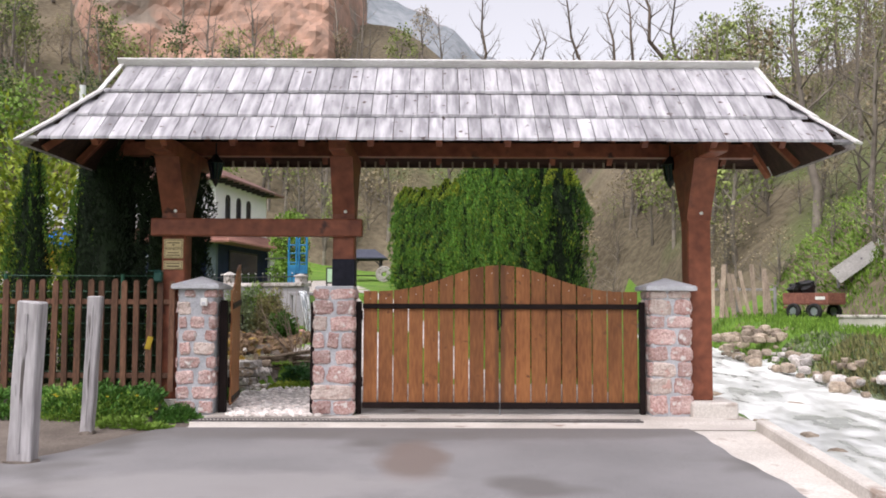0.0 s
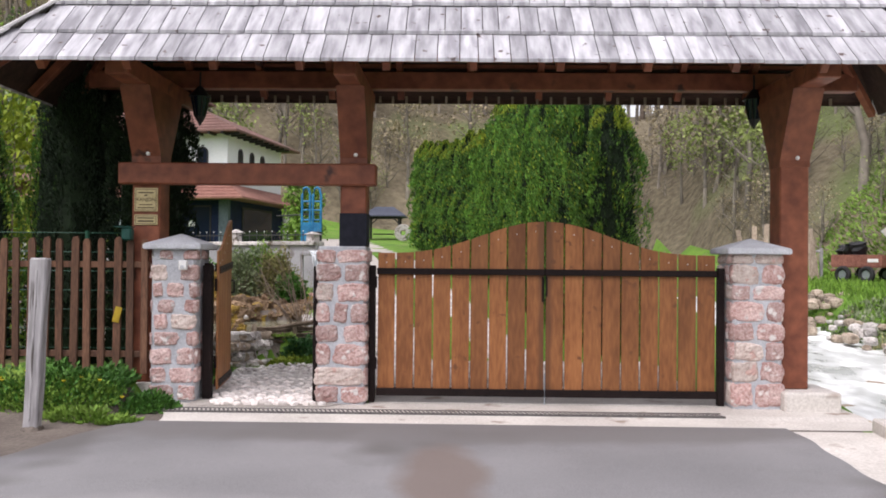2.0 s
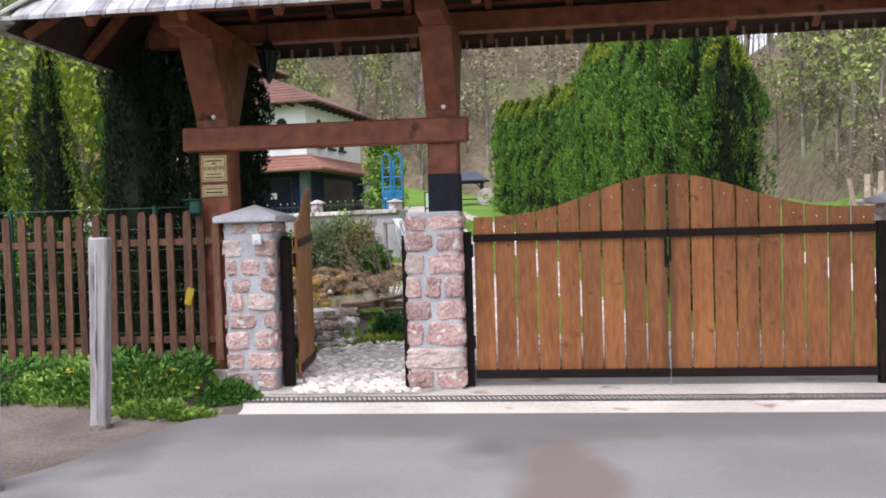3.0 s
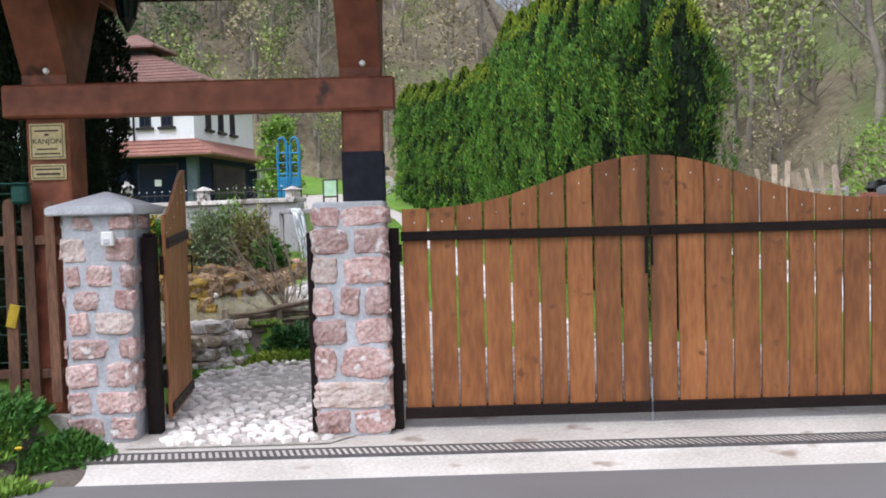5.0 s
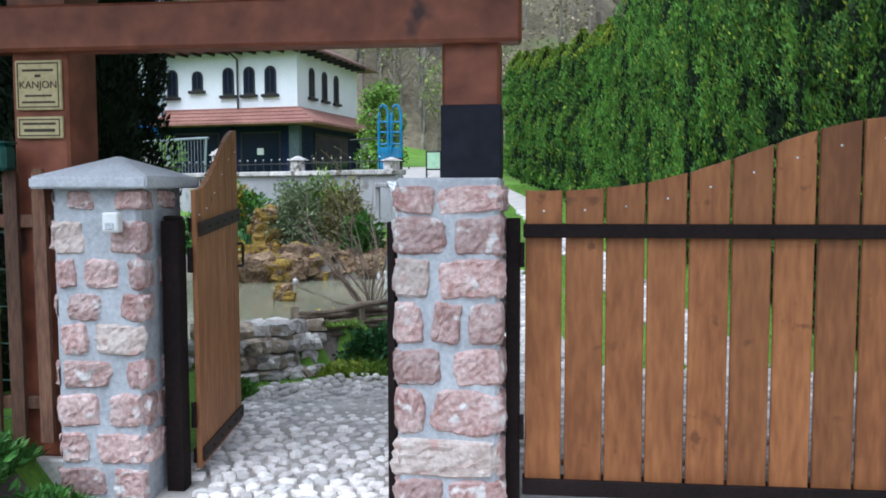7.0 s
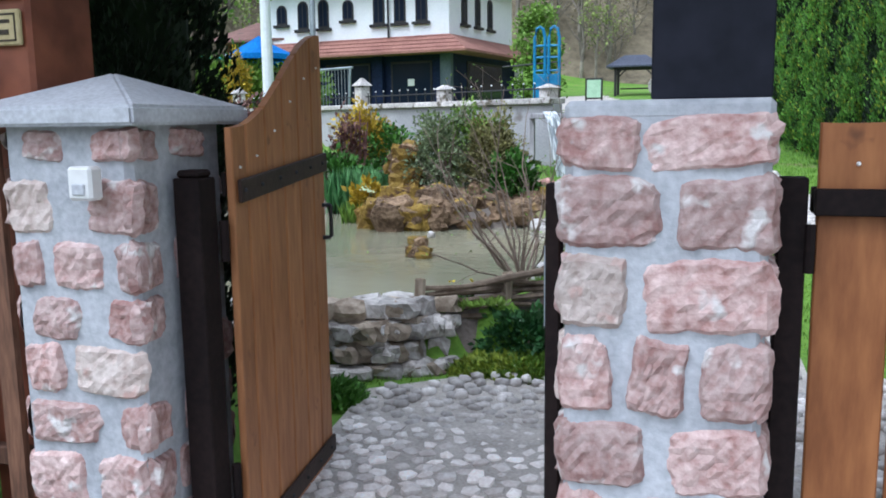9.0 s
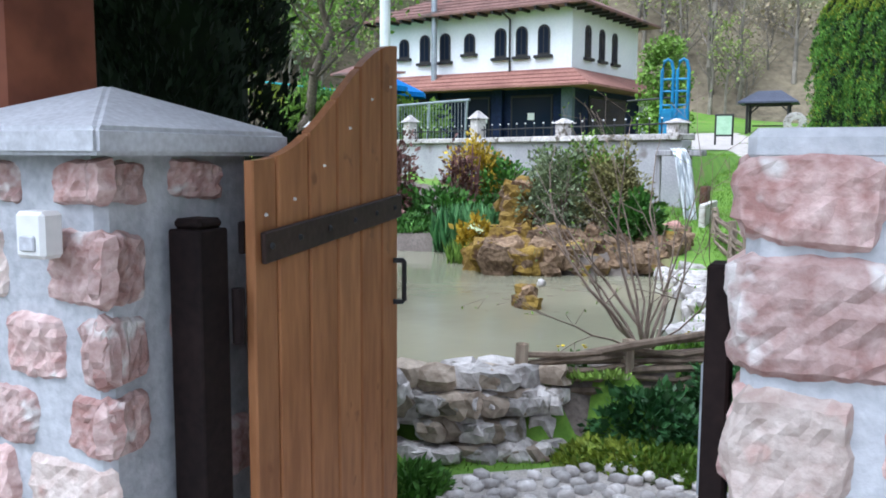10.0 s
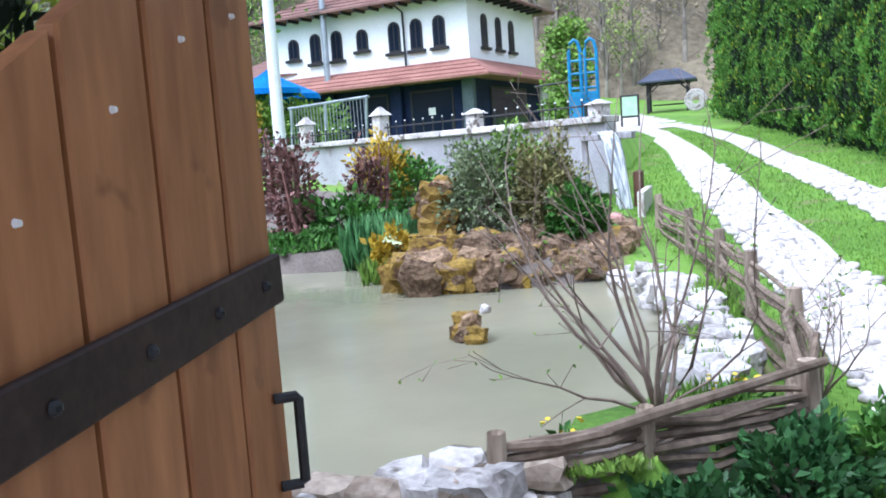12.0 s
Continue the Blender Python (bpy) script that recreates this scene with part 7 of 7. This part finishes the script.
# denser green woods behind the house
for k in range(190):
    a, r = rwd.uniform(-52, -6), rwd.uniform(56, 92)
    x, y = r * math.sin(radians(a)), r * math.cos(radians(a))
    if float(hills(np.array(x), np.array(y))) < 0.4:
        continue
    w, l = leafy[k % 4] if k % 4 else kinds[k % 4]
    s, q = rwd.uniform(0.6, 1.1), rwd.uniform(0, 6.28)
    R = np.array([[math.cos(q), -math.sin(q), 0], [math.sin(q), math.cos(q), 0], [0, 0, 1]]) * s
    o = np.array([x, y, float(height(x, y)) - 0.2])
    wood.append((w[0] @ R.T + o, w[1]))
    if len(l[0]):
        lv["farleaf" if rwd.uniform() < 0.6 else "farfir"].append((l[0] @ R.T + o, l[1]))
# low scrub over the open slopes
for k in range(560):
    a = rwd.uniform(-12, 40)
    r = rwd.uniform(27, 75)
    x, y = r * math.sin(radians(a)), r * math.cos(radians(a))
    if float(hills(np.array(x), np.array(y))) < 0.5:
        continue
    w, l = scrub[k % 3] if k % 3 == 0 else bare[k % 3]
    s, q = rwd.uniform(0.45, 0.95), rwd.uniform(0, 6.28)
    R = np.array([[math.cos(q), -math.sin(q), 0], [math.sin(q), math.cos(q), 0], [0, 0, 0.8]]) * s
    o = np.array([x, y, float(height(x, y)) - 0.1])
    wood.append((w[0] @ R.T + o, w[1]))
    mt = "farleaf" if rwd.uniform() < 0.3 else "farbud"
    if len(l[0]):
        lv[mt].append((l[0] @ R.T + o, l[1]))
tagged(mesh_np("woodland_branches", *stack(wood), "dry"), "bare grey-brown spring woodland trunks on the slopes", "woods", kind="stuff")
for mt, items in lv.items():
    if items:
        tagged(mesh_np("woodland_leaves", *stack(items), mt), {"farleaf": "fresh light green leaves of the hillside woods", "farbud": "dry brown leaves and buds of the hillside woods", "farfir": "dark green crowns in the hillside woods"}[mt], "woods", kind="stuff")
# tall bare trees against the sky
for k, (a, r, h) in enumerate(((4.5, 100, 22), (5.4, 104, 19), (6.4, 99, 23), (7.6, 101, 20), (8.6, 105, 22), (11.9, 96, 23), (12.8, 98, 23), (15.6, 84, 22), (16.6, 84, 19))):
    x, y = r * math.sin(radians(a)), r * math.cos(radians(a))
    tree("bare_tree", 300 + k, (x, y, float(height(x, y)) - 0.3), h, 4.2, 0, 0.3, "farbud", "tall bare tree on the ridge against the sky", group="ridge trees", limbs=18, twigs=6, first=0.3, trunk=0.014, lean=0.2)

# the red cliff
n = 46
V, F = [], []
for i in range(n + 1):
    for j in range(n + 1):
        a = radians(-25 + 20 * i / n)
        t = j / n
        r = 84 + 20 * t
        x, y = r * math.sin(a), r * math.cos(a)
        z = 18 + 40 * t
        q = Vector((x * 0.11, y * 0.11, z * 0.11))
        k = 3.2 * noise.noise(q) + 1.6 * noise.noise(q * 2.7) + 0.8 * noise.noise(q * 6.1)
        edge_ = min(i, n - i, j, n - j) / 6
        sink = 26 * max(0, 1 - edge_) ** 1.5
        V.append((x * (1 + (k + sink) / r), y * (1 + (k + sink) / r), z))
for i in range(n):
    for j in range(n):
        b = i * (n + 1) + j
        F.append((b, b + n + 1, b + n + 2, b + 1))
tagged(raw("cliff", V, F, "cliff"), "bare reddish rock face high on the valley side", "cliff", kind="structure")

# the wooded mountain at the valley's head; haze is put into its blue-grey colour
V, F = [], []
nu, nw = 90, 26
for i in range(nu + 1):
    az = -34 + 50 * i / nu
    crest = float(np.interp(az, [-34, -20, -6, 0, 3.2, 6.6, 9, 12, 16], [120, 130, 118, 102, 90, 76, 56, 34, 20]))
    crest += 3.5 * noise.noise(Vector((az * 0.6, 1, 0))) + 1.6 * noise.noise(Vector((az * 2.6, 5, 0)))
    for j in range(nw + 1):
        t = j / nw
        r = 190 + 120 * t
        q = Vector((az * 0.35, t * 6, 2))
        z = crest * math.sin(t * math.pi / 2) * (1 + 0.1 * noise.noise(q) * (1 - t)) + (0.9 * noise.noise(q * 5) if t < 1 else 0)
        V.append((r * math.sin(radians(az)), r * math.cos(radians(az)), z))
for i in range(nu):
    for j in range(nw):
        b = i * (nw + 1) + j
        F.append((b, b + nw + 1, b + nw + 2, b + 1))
tagged(raw("mountain", V, F, "mountain", smooth=True), "distant wooded mountain slope, blue-grey haze put into its colour", "mountain", kind="structure")

# ---- cobbles and grass, last ----
rc = random.Random(21)
protos_c = []
for k in range(5):
    bm = rock((0, 0, 0), (0.046 + 0.004 * k, 0.04, 0.03), 1600 + k, 1, 0.3)
    protos_c.append(bm)
meshes = []
for bm in protos_c:
    me = bpy.data.meshes.new("cobble")
    bm.to_mesh(me)
    bm.free()
    me.materials.append(M["cobble"])
    meshes.append(me)
PATIO = [(-2.58, 9.66), (-1.4, 9.66), (-1.0, 10.35), (-0.55, 10.6), (-0.55, 12.2), (-1.4, 12.9), (-1.75, 12.58), (-2.22, 12.25), (-2.78, 11.9)]
placed, yy, row = 0, 9.7, 0
spots_ = []
while yy < 12.9:
    xx = -2.7 + (0.045 if row % 2 else 0)
    while xx < -0.5:
        x, y = xx + rc.uniform(-0.024, 0.024), yy + rc.uniform(-0.024, 0.024)
        if inside(PATIO, np.array(x), np.array(y)) and not (-1.46 < x < -0.92 and 9.75 < y < 10.3) and not (x < -2.4 and y < 10.1):
            spots_.append((x, y))
        xx += 0.09
    yy += 0.078
    row += 1
far_v, far_f, nfar = [], [], 0
cob = [(np.array([v.co[:] for v in me.vertices]), np.array([p.vertices[:] for p in me.polygons])) for me in meshes]
def patio_z(x, y):
    return 0.045 + 0.068 * max(0, y - 11.5)
for k, (x, y) in enumerate(spots_):
    if x < -1.45 and y < 11.95 and placed < 300:
        ob = new("cobble", meshes[k % 5])
        ob.parent = patio
        ob.location = (x, y, patio_z(x, y) + rc.uniform(-0.006, 0.006))
        ob.rotation_euler = (rc.uniform(-0.1, 0.1), rc.uniform(-0.1, 0.1), rc.uniform(0, 6.28))
        placed += 1
    else:
        v, f = cob[k % 5]
        t = rc.uniform(0, 6.28)
        R = np.array([[math.cos(t), -math.sin(t), 0], [math.sin(t), math.cos(t), 0], [0, 0, 1]])
        far_v.append(v @ R.T + np.array([x, y, patio_z(x, y) + rc.uniform(-0.006, 0.006)]))
        far_f.append(f + nfar)
        nfar += len(v)
for tr, w in ((TRACK_L, 0.62), (TRACK_R, 0.56)):
    xs = [p[0] for p in tr]
    ysr = [p[1] for p in tr]
    y = 11.0
    while y < 25:
        c = np.interp(y, ysr, xs)
        st = 0.1 + 0.004 * (y - 11)
        o = -w / 2
        while o < w / 2:
            x = c + o + rc.uniform(-0.045, 0.045)
            v, f = cob[rc.randrange(5)]
            t = rc.uniform(0, 6.28)
            R = np.array([[math.cos(t), -math.sin(t), 0], [math.sin(t), math.cos(t), 0], [0, 0, 0.8]]) * (st / 0.085) * rc.uniform(0.75, 1.15)
            yq = y + rc.uniform(-0.05, 0.05)
            far_v.append(v @ R.T + np.array([x, yq, float(height(x, yq)) + 0.02]))
            far_f.append(f + nfar)
            nfar += len(v)
            o += st
        y += st * 0.9
yq = 10.45
while yq < 12.6:
    xq = -0.5
    while xq < 2.35:
        x, y = xq + rc.uniform(-0.025, 0.025), yq + rc.uniform(-0.025, 0.025)
        v, f = cob[rc.randrange(5)]
        t = rc.uniform(0, 6.28)
        R = np.array([[math.cos(t), -math.sin(t), 0], [math.sin(t), math.cos(t), 0], [0, 0, 0.8]]) * 1.15
        far_v.append(v @ R.T + np.array([x, y, float(height(x, y)) + 0.025]))
        far_f.append(f + nfar)
        nfar += len(v)
        xq += 0.1
    yq += 0.09
cb = mesh_np("cobbles", np.concatenate(far_v), np.concatenate(far_f), "cobbles", patio)
cb["kind"] = "stuff"


def lawn(seed, n, x0, x1, y0, y1, size, skip, material="blade"):
    r = np.random.RandomState(seed)
    x, y = r.uniform(x0, x1, n), r.uniform(y0, y1, n)
    ok = ~skip(x, y)
    x, y = x[ok], y[ok]
    p = np.stack([x, y, height(x, y) - 0.01], 1)
    ob = mesh_np("grass_blades", *leaves(p, np.tile([0, 0, 1.3], (len(p), 1)), size, seed, 0.8, 0.16), material)
    return tagged(ob, "short fresh green grass blades", "grass", kind="stuff")


def not_lawn(x, y):
    l = np.abs(x - np.interp(y, [p[1] for p in TRACK_L], [p[0] for p in TRACK_L])) < 0.36
    r = np.abs(x - np.interp(y, [p[1] for p in TRACK_R], [p[0] for p in TRACK_R])) < 0.32
    return l | r | inside(BANK, x, y) | inside(PATIO, x, y) | (y < 10.5) | (x > -0.6) & (x < 2.45) & (y < 12.7) | (x < -1.7) & (y < 12.0)


lawn(91, 60000, -3.0, 2.2, 10.6, 19, 0.036, not_lawn)
lawn(92, 40000, -4.0, 1.6, 19, 34, 0.05, not_lawn)
lawn(93, 14000, 8.8, 20, 14, 32, 0.2, lambda x, y: y < 10)
blades(94, -2.0, 14.6, 0.14, 1.4, 1300, 0.07, "blade", "grass between the pond stones and the wattle", 0.12)
